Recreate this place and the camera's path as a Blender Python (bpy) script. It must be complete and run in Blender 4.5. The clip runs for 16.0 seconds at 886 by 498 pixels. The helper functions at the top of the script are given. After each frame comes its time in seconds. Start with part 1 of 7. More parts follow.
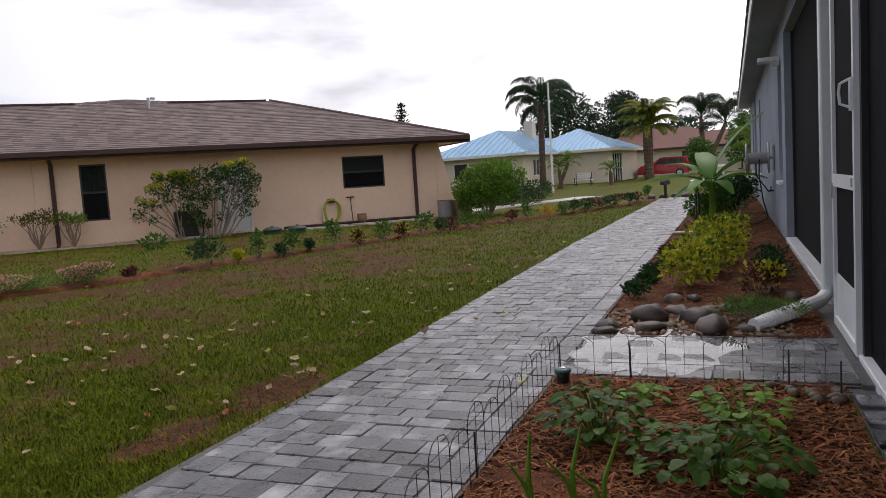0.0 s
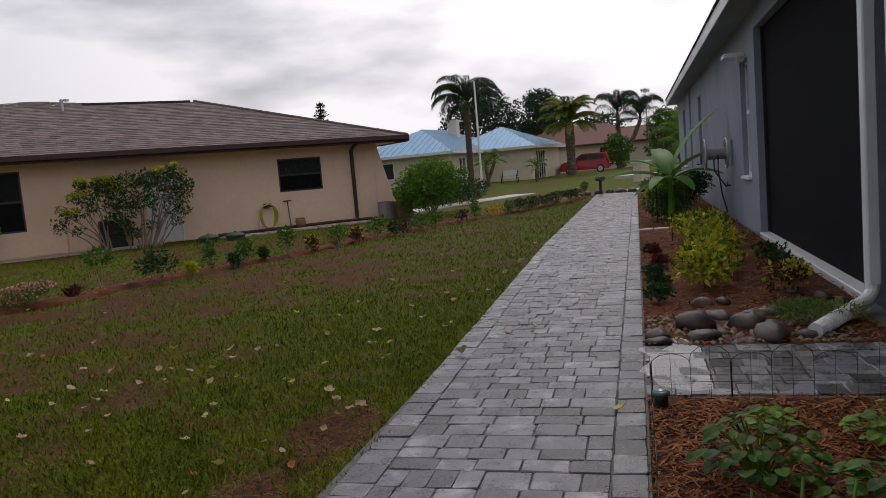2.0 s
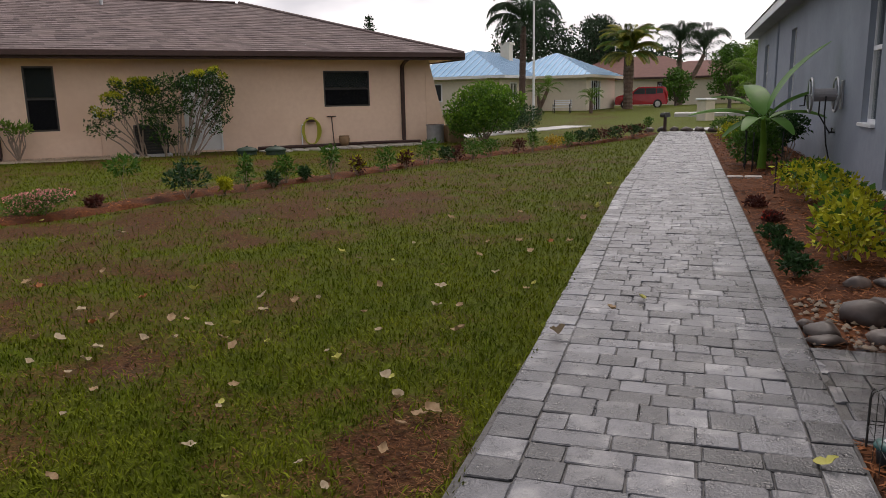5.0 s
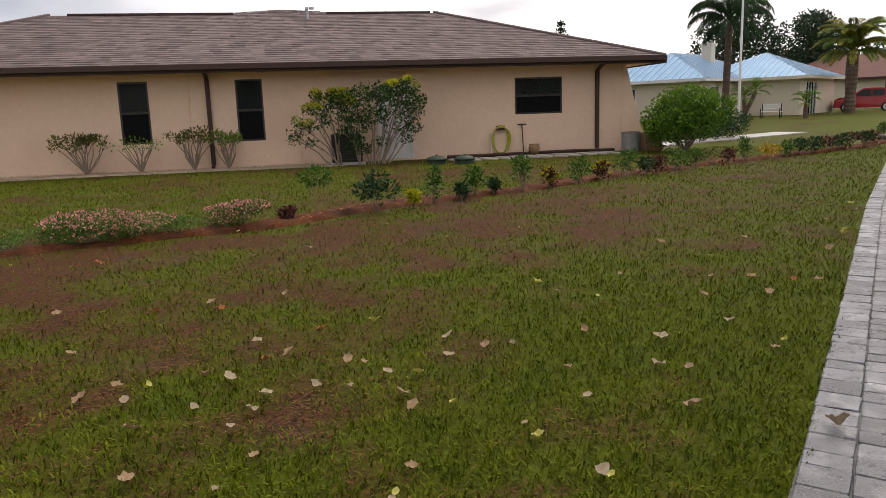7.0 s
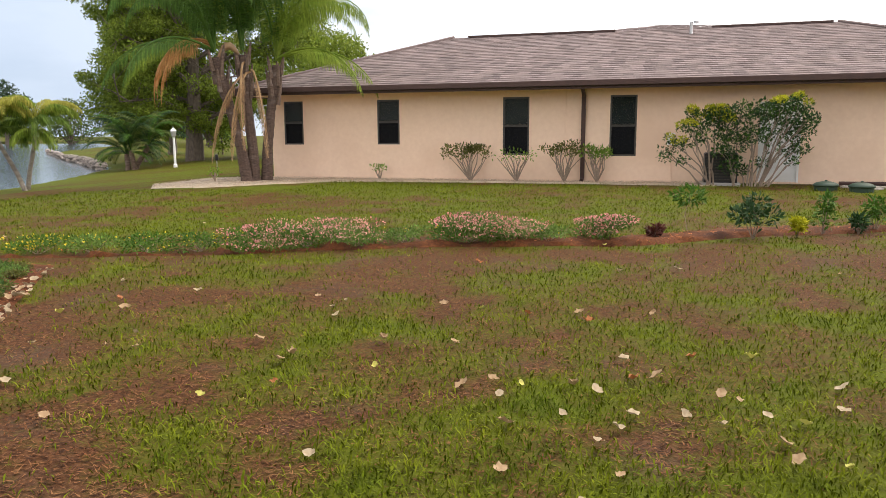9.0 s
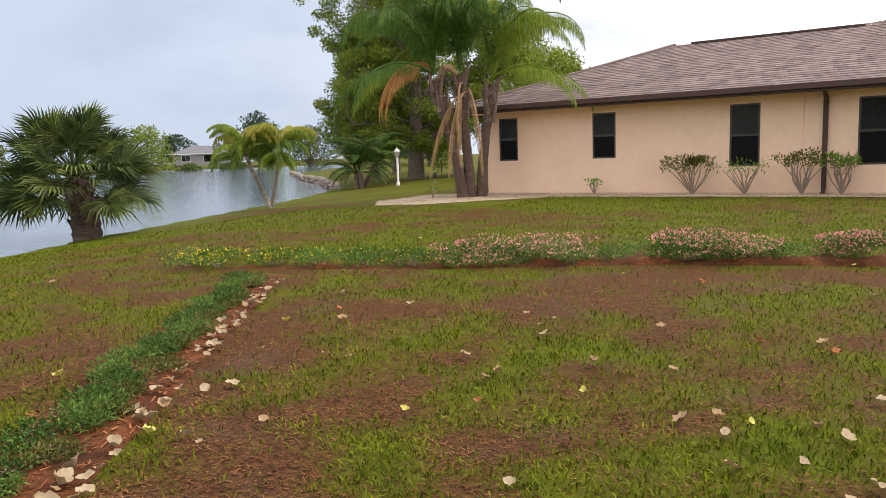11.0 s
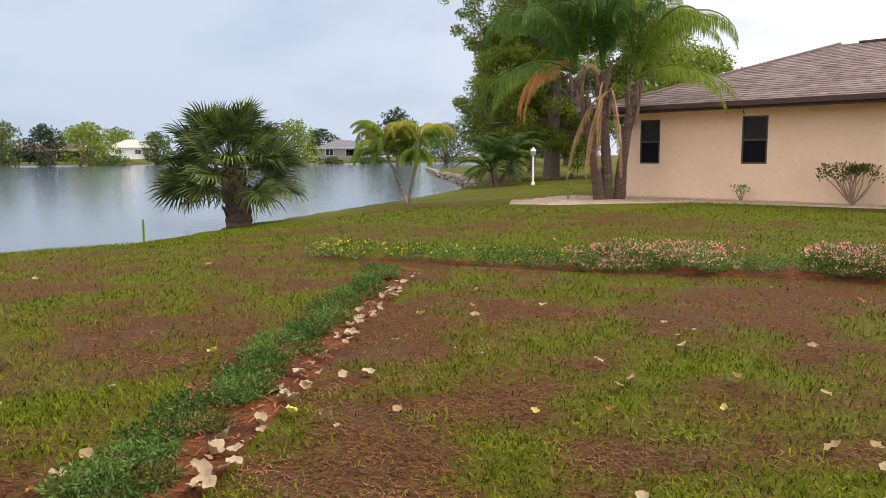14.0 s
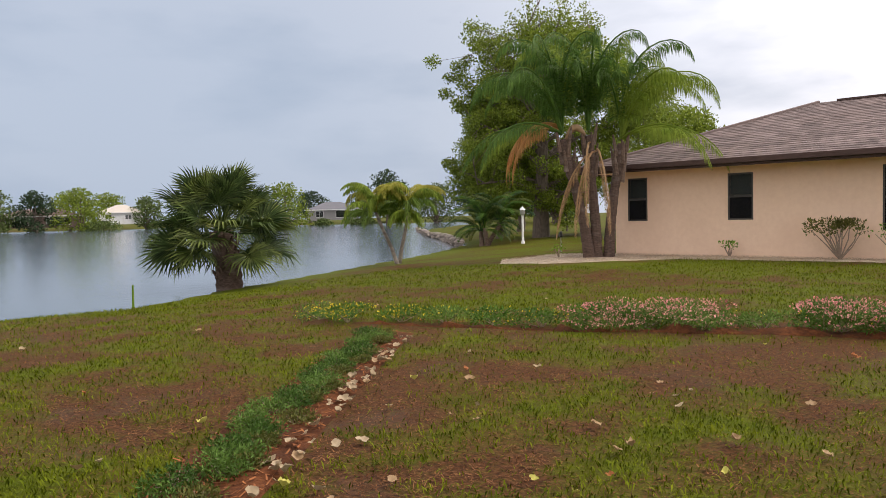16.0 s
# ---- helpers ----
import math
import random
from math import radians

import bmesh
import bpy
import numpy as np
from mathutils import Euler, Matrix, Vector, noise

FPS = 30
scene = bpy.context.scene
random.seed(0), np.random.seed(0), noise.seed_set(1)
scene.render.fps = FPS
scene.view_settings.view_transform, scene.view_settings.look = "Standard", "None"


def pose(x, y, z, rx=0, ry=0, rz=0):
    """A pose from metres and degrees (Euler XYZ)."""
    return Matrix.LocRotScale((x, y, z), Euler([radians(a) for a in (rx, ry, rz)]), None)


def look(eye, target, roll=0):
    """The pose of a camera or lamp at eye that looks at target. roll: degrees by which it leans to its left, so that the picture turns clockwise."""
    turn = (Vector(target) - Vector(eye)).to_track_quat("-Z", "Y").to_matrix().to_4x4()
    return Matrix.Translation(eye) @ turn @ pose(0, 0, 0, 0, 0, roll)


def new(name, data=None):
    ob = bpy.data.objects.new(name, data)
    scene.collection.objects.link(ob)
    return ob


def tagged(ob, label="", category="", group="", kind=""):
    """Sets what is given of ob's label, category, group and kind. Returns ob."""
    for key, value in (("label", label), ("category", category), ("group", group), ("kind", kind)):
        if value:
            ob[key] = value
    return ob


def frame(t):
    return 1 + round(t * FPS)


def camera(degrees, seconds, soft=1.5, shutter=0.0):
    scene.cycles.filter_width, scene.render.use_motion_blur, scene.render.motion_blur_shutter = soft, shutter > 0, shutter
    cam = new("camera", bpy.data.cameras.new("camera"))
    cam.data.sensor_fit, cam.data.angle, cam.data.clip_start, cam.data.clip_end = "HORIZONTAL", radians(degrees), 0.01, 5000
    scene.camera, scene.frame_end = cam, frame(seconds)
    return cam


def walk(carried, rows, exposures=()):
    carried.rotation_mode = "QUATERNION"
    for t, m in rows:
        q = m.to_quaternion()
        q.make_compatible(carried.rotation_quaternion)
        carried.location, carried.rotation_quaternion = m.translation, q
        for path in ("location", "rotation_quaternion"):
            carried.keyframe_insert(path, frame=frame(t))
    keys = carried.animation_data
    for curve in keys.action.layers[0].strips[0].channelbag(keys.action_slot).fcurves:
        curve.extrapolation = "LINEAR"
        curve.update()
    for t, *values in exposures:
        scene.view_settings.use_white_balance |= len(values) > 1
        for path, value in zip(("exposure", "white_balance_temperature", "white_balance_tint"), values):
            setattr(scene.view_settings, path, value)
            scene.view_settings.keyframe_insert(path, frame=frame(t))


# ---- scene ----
cam = camera(61.9, 16.0, 0.65)
PATH = [
    (0, (0.573, 0.31, 1.18), (1.311, 2.16, 0.997), -3.7),
    (0.5, (0.408, 0.484, 1.173), (1.092, 2.342, 0.891), -2.0),
    (1, (0.307, 0.73, 1.183), (1.023, 2.591, 1.025), -3.5),
    (1.5, (0.168, 0.92, 1.233), (0.972, 2.74, 1.025), -0.5),
    (2, (0.016, 1.102, 1.283), (0.957, 2.855, 1.081), -4.9),
    (2.5, (-0.042, 1.303, 1.282), (0.907, 3.043, 1.014), -4.0),
    (3, (0.035, 1.531, 1.284), (0.977, 3.27, 0.993), -4.2),
    (3.5, (0.088, 1.699, 1.269), (0.961, 3.452, 0.863), -3.7),
    (3.7, (0.083, 1.764, 1.269), (0.973, 3.505, 0.847), -2.7),
    (6, (0.472, 2.804, 1.262), (1.246, 4.618, 0.929), -1.1),
    (6.5, (0.442, 2.975, 1.289), (1.092, 4.846, 1.015), -4.0),
    (7, (0.455, 3.12, 1.289), (0.824, 5.052, 0.923), -1.9),
    (7.5, (0.488, 3.166, 1.251), (0.655, 5.13, 0.909), -1.9),
    (8, (0.413, 3.199, 1.248), (0.398, 5.175, 0.936), -0.4),
    (8.5, (0.356, 3.159, 1.275), (-0.009, 5.102, 0.974), -0.5),
    (9, (0.317, 3.154, 1.294), (-0.241, 5.05, 0.986), -0.3),
    (9.5, (0.249, 3.178, 1.348), (-0.859, 4.818, 1.062), -2.5),
    (11.8, (0.317, 3.381, 1.225), (-0.692, 5.091, 0.986), -1.1),
    (12, (0.333, 3.369, 1.222), (-0.635, 5.102, 0.978), -1.1),
    (12.5, (0.318, 3.355, 1.215), (-0.655, 5.081, 0.945), -0.0),
    (13, (0.296, 3.343, 1.214), (-0.77, 5.013, 0.942), 0.6),
    (13.5, (0.239, 3.356, 1.212), (-0.972, 4.924, 0.94), -0.6),
    (14, (0.242, 3.311, 1.278), (-1.116, 4.758, 1.027), -0.4),
    (14.5, (0.208, 3.351, 1.298), (-1.131, 4.827, 1.131), -0.4),
    (15, (0.201, 3.341, 1.285), (-1.167, 4.793, 1.138), -0.5),
    (15.5, (0.211, 3.341, 1.288), (-1.147, 4.801, 1.135), 0.4),
    (16, (0.226, 3.313, 1.302), (-1.121, 4.788, 1.211), -1.3),
]
EXPOSURES = [(0, -0.62, 6500, 17), (0.5, -0.81, 6500, 17), (1.0, -0.87, 6500, 17), (1.5, -1.0, 6500, 17), (2.0, -1.15, 6500, 17), (3.0, -1.26, 6500, 17), (3.5, -1.12, 6600, 18), (6.0, -0.45, 6800, 17), (6.5, -0.35, 6850, 17),
             (7.0, -0.48, 6900, 17), (7.5, 0.0, 7000, 17), (8.0, 0.38, 7050, 16), (8.5, 0.49, 6950, 15), (9.0, 0.46, 6900, 14), (9.5, 0.43, 6900, 14), (12.0, 0.29, 7100, 17), (14.0, 0.32, 7100, 16), (16.0, 0.0, 7050, 17)]
walk(cam, [(t, look(eye, target, roll)) for t, eye, target, roll in PATH], EXPOSURES)


# ---- sky and sun: a bright overcast, greyer over the lake ----
world = bpy.data.worlds.new("overcast_sky")
scene.world = world
world.use_nodes = True
wn, wl = world.node_tree.nodes, world.node_tree.links
wn.clear()
w_out, w_bg = wn.new("ShaderNodeOutputWorld"), wn.new("ShaderNodeBackground")
w_sky = wn.new("ShaderNodeTexSky")
w_sky.sky_type, w_sky.sun_disc = "NISHITA", False
w_sky.sun_elevation, w_sky.sun_rotation = radians(55), radians(48)
w_sky.air_density, w_sky.dust_density = 1.0, 4.0
w_tc, w_map = wn.new("ShaderNodeTexCoord"), wn.new("ShaderNodeMapping")
w_map.inputs["Scale"].default_value = (1.6, 1.6, 5.0)
w_noise = wn.new("ShaderNodeTexNoise")
w_noise.inputs["Scale"].default_value, w_noise.inputs["Detail"].default_value = 1.9, 6.0
w_ramp = wn.new("ShaderNodeValToRGB")
w_ramp.color_ramp.elements[0].position, w_ramp.color_ramp.elements[0].color = 0.34, (0.74, 0.76, 0.80, 1)
w_ramp.color_ramp.elements[1].position, w_ramp.color_ramp.elements[1].color = 0.53, (1.36, 1.36, 1.37, 1)
w_sep, w_dot = wn.new("ShaderNodeSeparateXYZ"), wn.new("ShaderNodeVectorMath")
w_dot.operation = "DOT_PRODUCT"
w_dot.inputs[1].default_value = (-0.82, 0.35, -0.10)
w_lake = wn.new("ShaderNodeMapRange")
w_lake.interpolation_type = "SMOOTHSTEP"
w_lake.inputs["From Min"].default_value, w_lake.inputs["From Max"].default_value = 0.15, 0.95
w_grey, w_mix = wn.new("ShaderNodeMix"), wn.new("ShaderNodeMix")
for m in (w_grey, w_mix):
    m.data_type = "RGBA"
w_grey.inputs["B"].default_value = (0.385, 0.53, 0.72, 1)
w_fac = wn.new("ShaderNodeMath")
w_fac.operation, w_fac.inputs[1].default_value = "MULTIPLY", 0.92
w_gain = wn.new("ShaderNodeVectorMath")
w_gain.operation, w_gain.inputs["Scale"].default_value = "SCALE", 0.11
w_mix.inputs["Factor"].default_value = 0.9
for a, b in (
    (w_tc.outputs["Generated"], w_map.inputs["Vector"]), (w_map.outputs["Vector"], w_noise.inputs["Vector"]),
    (w_noise.outputs["Fac"], w_ramp.inputs["Fac"]), (w_tc.outputs["Generated"], w_dot.inputs[0]),
    (w_dot.outputs["Value"], w_lake.inputs["Value"]), (w_lake.outputs["Result"], w_fac.inputs[0]),
    (w_fac.outputs["Value"], w_grey.inputs["Factor"]), (w_ramp.outputs["Color"], w_grey.inputs["A"]),
    (w_sky.outputs["Color"], w_gain.inputs[0]), (w_gain.outputs["Vector"], w_mix.inputs["A"]),
    (w_grey.outputs["Result"], w_mix.inputs["B"]), (w_mix.outputs["Result"], w_bg.inputs["Color"]),
    (w_bg.outputs["Background"], w_out.inputs["Surface"]),
):
    wl.new(a, b)
# the cloud is brightest round the hidden sun
w_sunward, w_glow = wn.new("ShaderNodeVectorMath"), wn.new("ShaderNodeMapRange")
w_sunward.operation = "DOT_PRODUCT"
w_sunward.inputs[1].default_value = (0.60, 0.54, 0.59)
w_glow.interpolation_type = "SMOOTHSTEP"
w_glow.inputs["From Min"].default_value, w_glow.inputs["From Max"].default_value = 0.1, 1.0
w_glow.inputs["To Min"].default_value, w_glow.inputs["To Max"].default_value = 1.0, 1.75
wl.new(w_tc.outputs["Generated"], w_sunward.inputs[0])
wl.new(w_sunward.outputs["Value"], w_glow.inputs["Value"])
wl.new(w_glow.outputs["Result"], w_bg.inputs["Strength"])

sun = new("sun", bpy.data.lights.new("sun", "SUN"))
sun.data.energy, sun.data.angle, sun.data.color = 1.5, radians(20), (1.0, 0.95, 0.87)
sun.matrix_world = look((0, 0, 20), (-10.5, -9.5, 0))

# ---- materials ----
def surf(name, c1, c2, scale=4.0, rough=(0.6, 0.9), bump=0.2, bscale=60.0, metal=0.0, rnd="", amount=0.25, spec=0.5, c3=None, c3scale=0.7, stretch=(1, 1, 1), c3at=0.55, placed=False):
    """A principled surface: two colours in a fine noise, a third in large stains, relief, and a shade of its own for each piece."""
    m = bpy.data.materials.new(name)
    m.use_nodes = True
    n, l = m.node_tree.nodes, m.node_tree.links
    p = n["Principled BSDF"]
    tc, mp = n.new("ShaderNodeTexCoord"), n.new("ShaderNodeMapping")
    mp.inputs["Scale"].default_value = stretch
    geo = n.new("ShaderNodeNewGeometry")
    l.new(geo.outputs["Position"] if placed else tc.outputs["Object"], mp.inputs["Vector"])
    fine = n.new("ShaderNodeTexNoise")
    fine.inputs["Scale"].default_value, fine.inputs["Detail"].default_value = scale, 5.0
    l.new(mp.outputs["Vector"], fine.inputs["Vector"])
    spread = n.new("ShaderNodeMapRange")
    spread.inputs["From Min"].default_value, spread.inputs["From Max"].default_value = 0.3, 0.7
    l.new(fine.outputs["Fac"], spread.inputs["Value"])
    mix = n.new("ShaderNodeMix")
    mix.data_type = "RGBA"
    mix.inputs["A"].default_value, mix.inputs["B"].default_value = (*c1, 1), (*c2, 1)
    l.new(spread.outputs["Result"], mix.inputs["Factor"])
    colour = mix.outputs["Result"]
    if c3:
        big = n.new("ShaderNodeTexNoise")
        big.inputs["Scale"].default_value, big.inputs["Detail"].default_value = c3scale, 4.0
        l.new(mp.outputs["Vector"], big.inputs["Vector"])
        cut = n.new("ShaderNodeMapRange")
        cut.inputs["From Min"].default_value, cut.inputs["From Max"].default_value = c3at - 0.1, c3at + 0.15
        l.new(big.outputs["Fac"], cut.inputs["Value"])
        mix2 = n.new("ShaderNodeMix")
        mix2.data_type = "RGBA"
        mix2.inputs["B"].default_value = (*c3, 1)
        l.new(colour, mix2.inputs["A"]), l.new(cut.outputs["Result"], mix2.inputs["Factor"])
        colour = mix2.outputs["Result"]
    if rnd:
        src = n.new("ShaderNodeObjectInfo") if rnd == "object" else n.new("ShaderNodeNewGeometry")
        out = src.outputs["Random"] if rnd == "object" else src.outputs["Random Per Island"]
        ran, hsv = n.new("ShaderNodeMapRange"), n.new("ShaderNodeHueSaturation")
        ran.inputs["To Min"].default_value, ran.inputs["To Max"].default_value = 1 - amount, 1 + amount
        l.new(out, ran.inputs["Value"]), l.new(ran.outputs["Result"], hsv.inputs["Value"]), l.new(colour, hsv.inputs["Color"])
        colour = hsv.outputs["Color"]
    l.new(colour, p.inputs["Base Color"])
    rr = n.new("ShaderNodeMapRange")
    rr.inputs["To Min"].default_value, rr.inputs["To Max"].default_value = rough
    l.new(fine.outputs["Fac"], rr.inputs["Value"]), l.new(rr.outputs["Result"], p.inputs["Roughness"])
    p.inputs["Metallic"].default_value, p.inputs["Specular IOR Level"].default_value = metal, spec
    if bump:
        grain, bp = n.new("ShaderNodeTexNoise"), n.new("ShaderNodeBump")
        grain.inputs["Scale"].default_value, grain.inputs["Detail"].default_value = bscale, 3.0
        l.new(mp.outputs["Vector"], grain.inputs["Vector"])
        bp.inputs["Strength"].default_value, bp.inputs["Distance"].default_value = bump, 0.01
        l.new(grain.outputs["Fac"], bp.inputs["Height"]), l.new(bp.outputs["Normal"], p.inputs["Normal"])
    return m


def leafy(name, c1, c2, amount=0.35, rough=0.45, glow=0.25):
    """A leaf: coloured by noise and leaf by leaf, with some light let through."""
    m = surf(name, c1, c2, 3.0, (rough, rough + 0.15), 0.0, rnd="island", amount=amount, spec=0.18)
    n, l = m.node_tree.nodes, m.node_tree.links
    p, out = n["Principled BSDF"], n["Material Output"]
    tr, mx = n.new("ShaderNodeBsdfTranslucent"), n.new("ShaderNodeMixShader")
    mx.inputs["Fac"].default_value = glow
    src = p.inputs["Base Color"].links[0].from_socket
    l.new(src, tr.inputs["Color"]), l.new(p.outputs["BSDF"], mx.inputs[1]), l.new(tr.outputs["BSDF"], mx.inputs[2])
    l.new(mx.outputs["Shader"], out.inputs["Surface"])
    return m


M_STUCCO = surf("tan_stucco", (0.83, 0.615, 0.465), (0.88, 0.665, 0.51), 9, (0.75, 0.95), 0.35, 90, c3=(0.77, 0.555, 0.41), c3scale=0.5, spec=0.2, c3at=0.62)
M_GREY = surf("grey_stucco", (0.30, 0.33, 0.38), (0.34, 0.37, 0.42), 9, (0.7, 0.9), 0.35, 90, c3=(0.26, 0.29, 0.33), c3scale=0.6, spec=0.25)
M_CREAM = surf("cream_stucco", (0.70, 0.62, 0.50), (0.76, 0.68, 0.55), 6, (0.75, 0.95), 0.2, 60, spec=0.2)
M_TRIM = surf("dark_brown_trim", (0.055, 0.029, 0.025), (0.075, 0.040, 0.034), 8, (0.65, 0.85), 0.1, 40)
M_BRONZE = surf("bronze_frame", (0.03, 0.025, 0.022), (0.045, 0.038, 0.033), 12, (0.35, 0.5), 0.05, 60)
M_WHITE = surf("white_paint", (0.80, 0.81, 0.82), (0.86, 0.86, 0.86), 5, (0.35, 0.55), 0.05, 50, c3=(0.73, 0.73, 0.71), c3scale=1.5)
M_BLACK = surf("black_plastic", (0.012, 0.012, 0.013), (0.022, 0.022, 0.024), 14, (0.35, 0.6), 0.08, 60)
# indoor shade put into the colour of ceilings, floors and sheets behind panes
M_DARKROOM = surf("shaded_interior", (0.05, 0.05, 0.05), (0.07, 0.07, 0.065), 3, (0.8, 0.9), 0.0)
M_BLIND = surf("grey_green_blind", (0.10, 0.135, 0.135), (0.13, 0.165, 0.16), 6, (0.6, 0.8), 0.0)
M_CURTAIN = surf("grey_shade_cloth", (0.3, 0.27, 0.25), (0.38, 0.35, 0.32), 5, (0.7, 0.9), 0.1, 30)
M_SHINGLE = surf("brown_shingles", (0.129, 0.09804, 0.0946), (0.215, 0.1686, 0.1617), 26, (0.8, 0.95), 0.5, 130, rnd="island", amount=0.30, spec=0.25, c3=(0.1806, 0.1376, 0.129), c3scale=0.9)
M_BLUEMETAL = surf("blue_metal_roof", (0.13, 0.32, 0.52), (0.20, 0.40, 0.60), 1.5, (0.25, 0.4), 0.03, 20, metal=0.3)
# whitish reflections on the roof's ribs are put into this paler colour
M_SEAM = surf("seam_reflection_blue", (0.42, 0.58, 0.72), (0.50, 0.66, 0.78), 2, (0.25, 0.4), 0.0, metal=0.2)
M_REDTILE = surf("red_brown_roof", (0.13, 0.050, 0.038), (0.18, 0.075, 0.055), 3, (0.7, 0.9), 0.3, 20)
M_DULLTILE = surf("dull_brown_roof", (0.19, 0.13, 0.11), (0.25, 0.18, 0.15), 3, (0.7, 0.9), 0.3, 20)
M_GREYTILE = surf("grey_roof", (0.11, 0.115, 0.135), (0.15, 0.155, 0.175), 3, (0.7, 0.9), 0.3, 20)
M_MULCH = surf("red_mulch", (0.06375, 0.02025, 0.00825), (0.165, 0.06, 0.0225), 30, (0.75, 0.95), 1.0, 70, c3=(0.04125, 0.0165, 0.009), c3scale=2.5, spec=0.12)
M_CHIP = surf("mulch_chips", (0.1404, 0.04368, 0.0156), (0.2808, 0.1131, 0.0429), 20, (0.6, 0.9), 0.3, 90, rnd="island", amount=0.6, spec=0.15)
M_BARK = surf("palm_bark", (0.085, 0.052, 0.038), (0.19, 0.13, 0.098), 9, (0.8, 0.95), 0.9, 30, c3=(0.24, 0.195, 0.17), c3scale=2.2, c3at=0.64, stretch=(1, 1, 2.5))
M_TRUNK = surf("tree_bark", (0.09, 0.07, 0.055), (0.17, 0.135, 0.11), 10, (0.85, 0.95), 0.9, 25, stretch=(1, 1, 0.4))
M_QUEEN = surf("queen_palm_bark", (0.050, 0.030, 0.024), (0.135, 0.088, 0.068), 12, (0.8, 0.95), 0.9, 30, c3=(0.20, 0.16, 0.14), c3scale=2.0, c3at=0.66, stretch=(1, 1, 2.5))
M_PALEBARK = surf("pale_palm_bark", (0.20, 0.17, 0.14), (0.36, 0.32, 0.27), 12, (0.8, 0.95), 0.6, 30, c3=(0.12, 0.10, 0.085), c3scale=3.0, stretch=(1, 1, 2.5))
M_ORANGE = surf("orange_mulch_chips", (0.24, 0.080, 0.028), (0.44, 0.175, 0.065), 20, (0.6, 0.9), 0.3, 90, rnd="island", amount=0.5, spec=0.15)
M_TWIG = surf("pale_twigs", (0.24, 0.18, 0.14), (0.36, 0.28, 0.22), 20, (0.7, 0.9), 0.3, 60)
M_STONE = surf("river_stone", (0.034, 0.024, 0.020), (0.080, 0.055, 0.044), 9, (0.42, 0.68), 0.15, 40, rnd="object", amount=0.45, c3=(0.24, 0.19, 0.16), c3scale=3.0)
M_PEBBLE = surf("tan_pebbles", (0.34, 0.24, 0.15), (0.50, 0.40, 0.29), 12, (0.3, 0.6), 0.1, 40, rnd="island", amount=0.45)
M_RIPRAP = surf("riprap_stone", (0.196, 0.168, 0.147), (0.294, 0.252, 0.217), 4, (0.7, 0.9), 0.4, 20, rnd="island", amount=0.4)
M_GRAVEL = surf("pale_gravel", (0.30, 0.235, 0.165), (0.54, 0.46, 0.36), 28, (0.7, 0.95), 1.0, 60, c3=(0.28, 0.20, 0.14), c3scale=2.5, c3at=0.6)
M_CONCRETE = surf("concrete_drive", (0.42, 0.40, 0.38), (0.52, 0.50, 0.48), 5, (0.25, 0.55), 0.2, 40, c3=(0.34, 0.33, 0.32), c3scale=0.6)
M_SAND = surf("joint_sand", (0.055, 0.052, 0.050), (0.130, 0.125, 0.118), 40, (0.6, 0.85), 0.4, 120)
M_RED = surf("red_car_paint", (0.42, 0.012, 0.018), (0.46, 0.016, 0.022), 2, (0.12, 0.2), 0.0)
M_TYRE = surf("black_rubber", (0.014, 0.014, 0.014), (0.022, 0.022, 0.022), 20, (0.7, 0.9), 0.1, 60)
M_RIM = surf("alloy", (0.5, 0.5, 0.52), (0.6, 0.6, 0.62), 8, (0.25, 0.4), 0.0, metal=0.9)
M_LAMPRED = surf("red_lens", (0.35, 0.01, 0.01), (0.4, 0.02, 0.02), 5, (0.1, 0.2), 0.0)
M_HEADLAMP = surf("clear_lens", (0.7, 0.7, 0.72), (0.8, 0.8, 0.8), 5, (0.08, 0.15), 0.0)
M_HOSE = surf("yellow_green_hose", (0.36, 0.36, 0.03), (0.46, 0.44, 0.05), 6, (0.4, 0.6), 0.05, 30)
M_LID = surf("green_lid", (0.018, 0.045, 0.028), (0.03, 0.06, 0.04), 8, (0.45, 0.7), 0.1, 40)
M_CLAY = surf("clay_pot", (0.26, 0.16, 0.085), (0.34, 0.22, 0.12), 8, (0.6, 0.85), 0.2, 40)
M_PLANTER = surf("grey_planter", (0.24, 0.23, 0.235), (0.32, 0.31, 0.31), 8, (0.6, 0.85), 0.2, 40)
M_STEEL = surf("galvanised_steel", (0.42, 0.42, 0.43), (0.52, 0.52, 0.53), 15, (0.3, 0.5), 0.05, 40, metal=0.7)
M_WIRE = surf("dark_wire", (0.02, 0.022, 0.02), (0.035, 0.036, 0.034), 20, (0.4, 0.6), 0.0)
M_SCREW = surf("teal_plastic", (0.03, 0.10, 0.09), (0.04, 0.13, 0.12), 12, (0.35, 0.5), 0.0)
M_SLAB = surf("pale_slab", (0.38, 0.35, 0.31), (0.50, 0.46, 0.41), 7, (0.5, 0.8), 0.3, 50, rnd="object", amount=0.12)
M_DEAD = leafy("fallen_leaf_tan", (0.27, 0.1725, 0.09), (0.405, 0.285, 0.165), 0.25, 0.5, 0.15)
M_DEADPALE = leafy("fallen_leaf_cream", (0.315, 0.2438, 0.15), (0.45, 0.3638, 0.2475), 0.2, 0.5, 0.15)
M_DEADRED = leafy("fallen_leaf_rust", (0.30, 0.10, 0.04), (0.42, 0.18, 0.07), 0.25, 0.5, 0.15)
M_DEADYEL = leafy("fallen_leaf_yellow", (0.46, 0.44, 0.10), (0.55, 0.52, 0.16), 0.2, 0.5, 0.15)
M_LEAF = leafy("green_leaf", (0.045, 0.115, 0.016), (0.095, 0.195, 0.028))
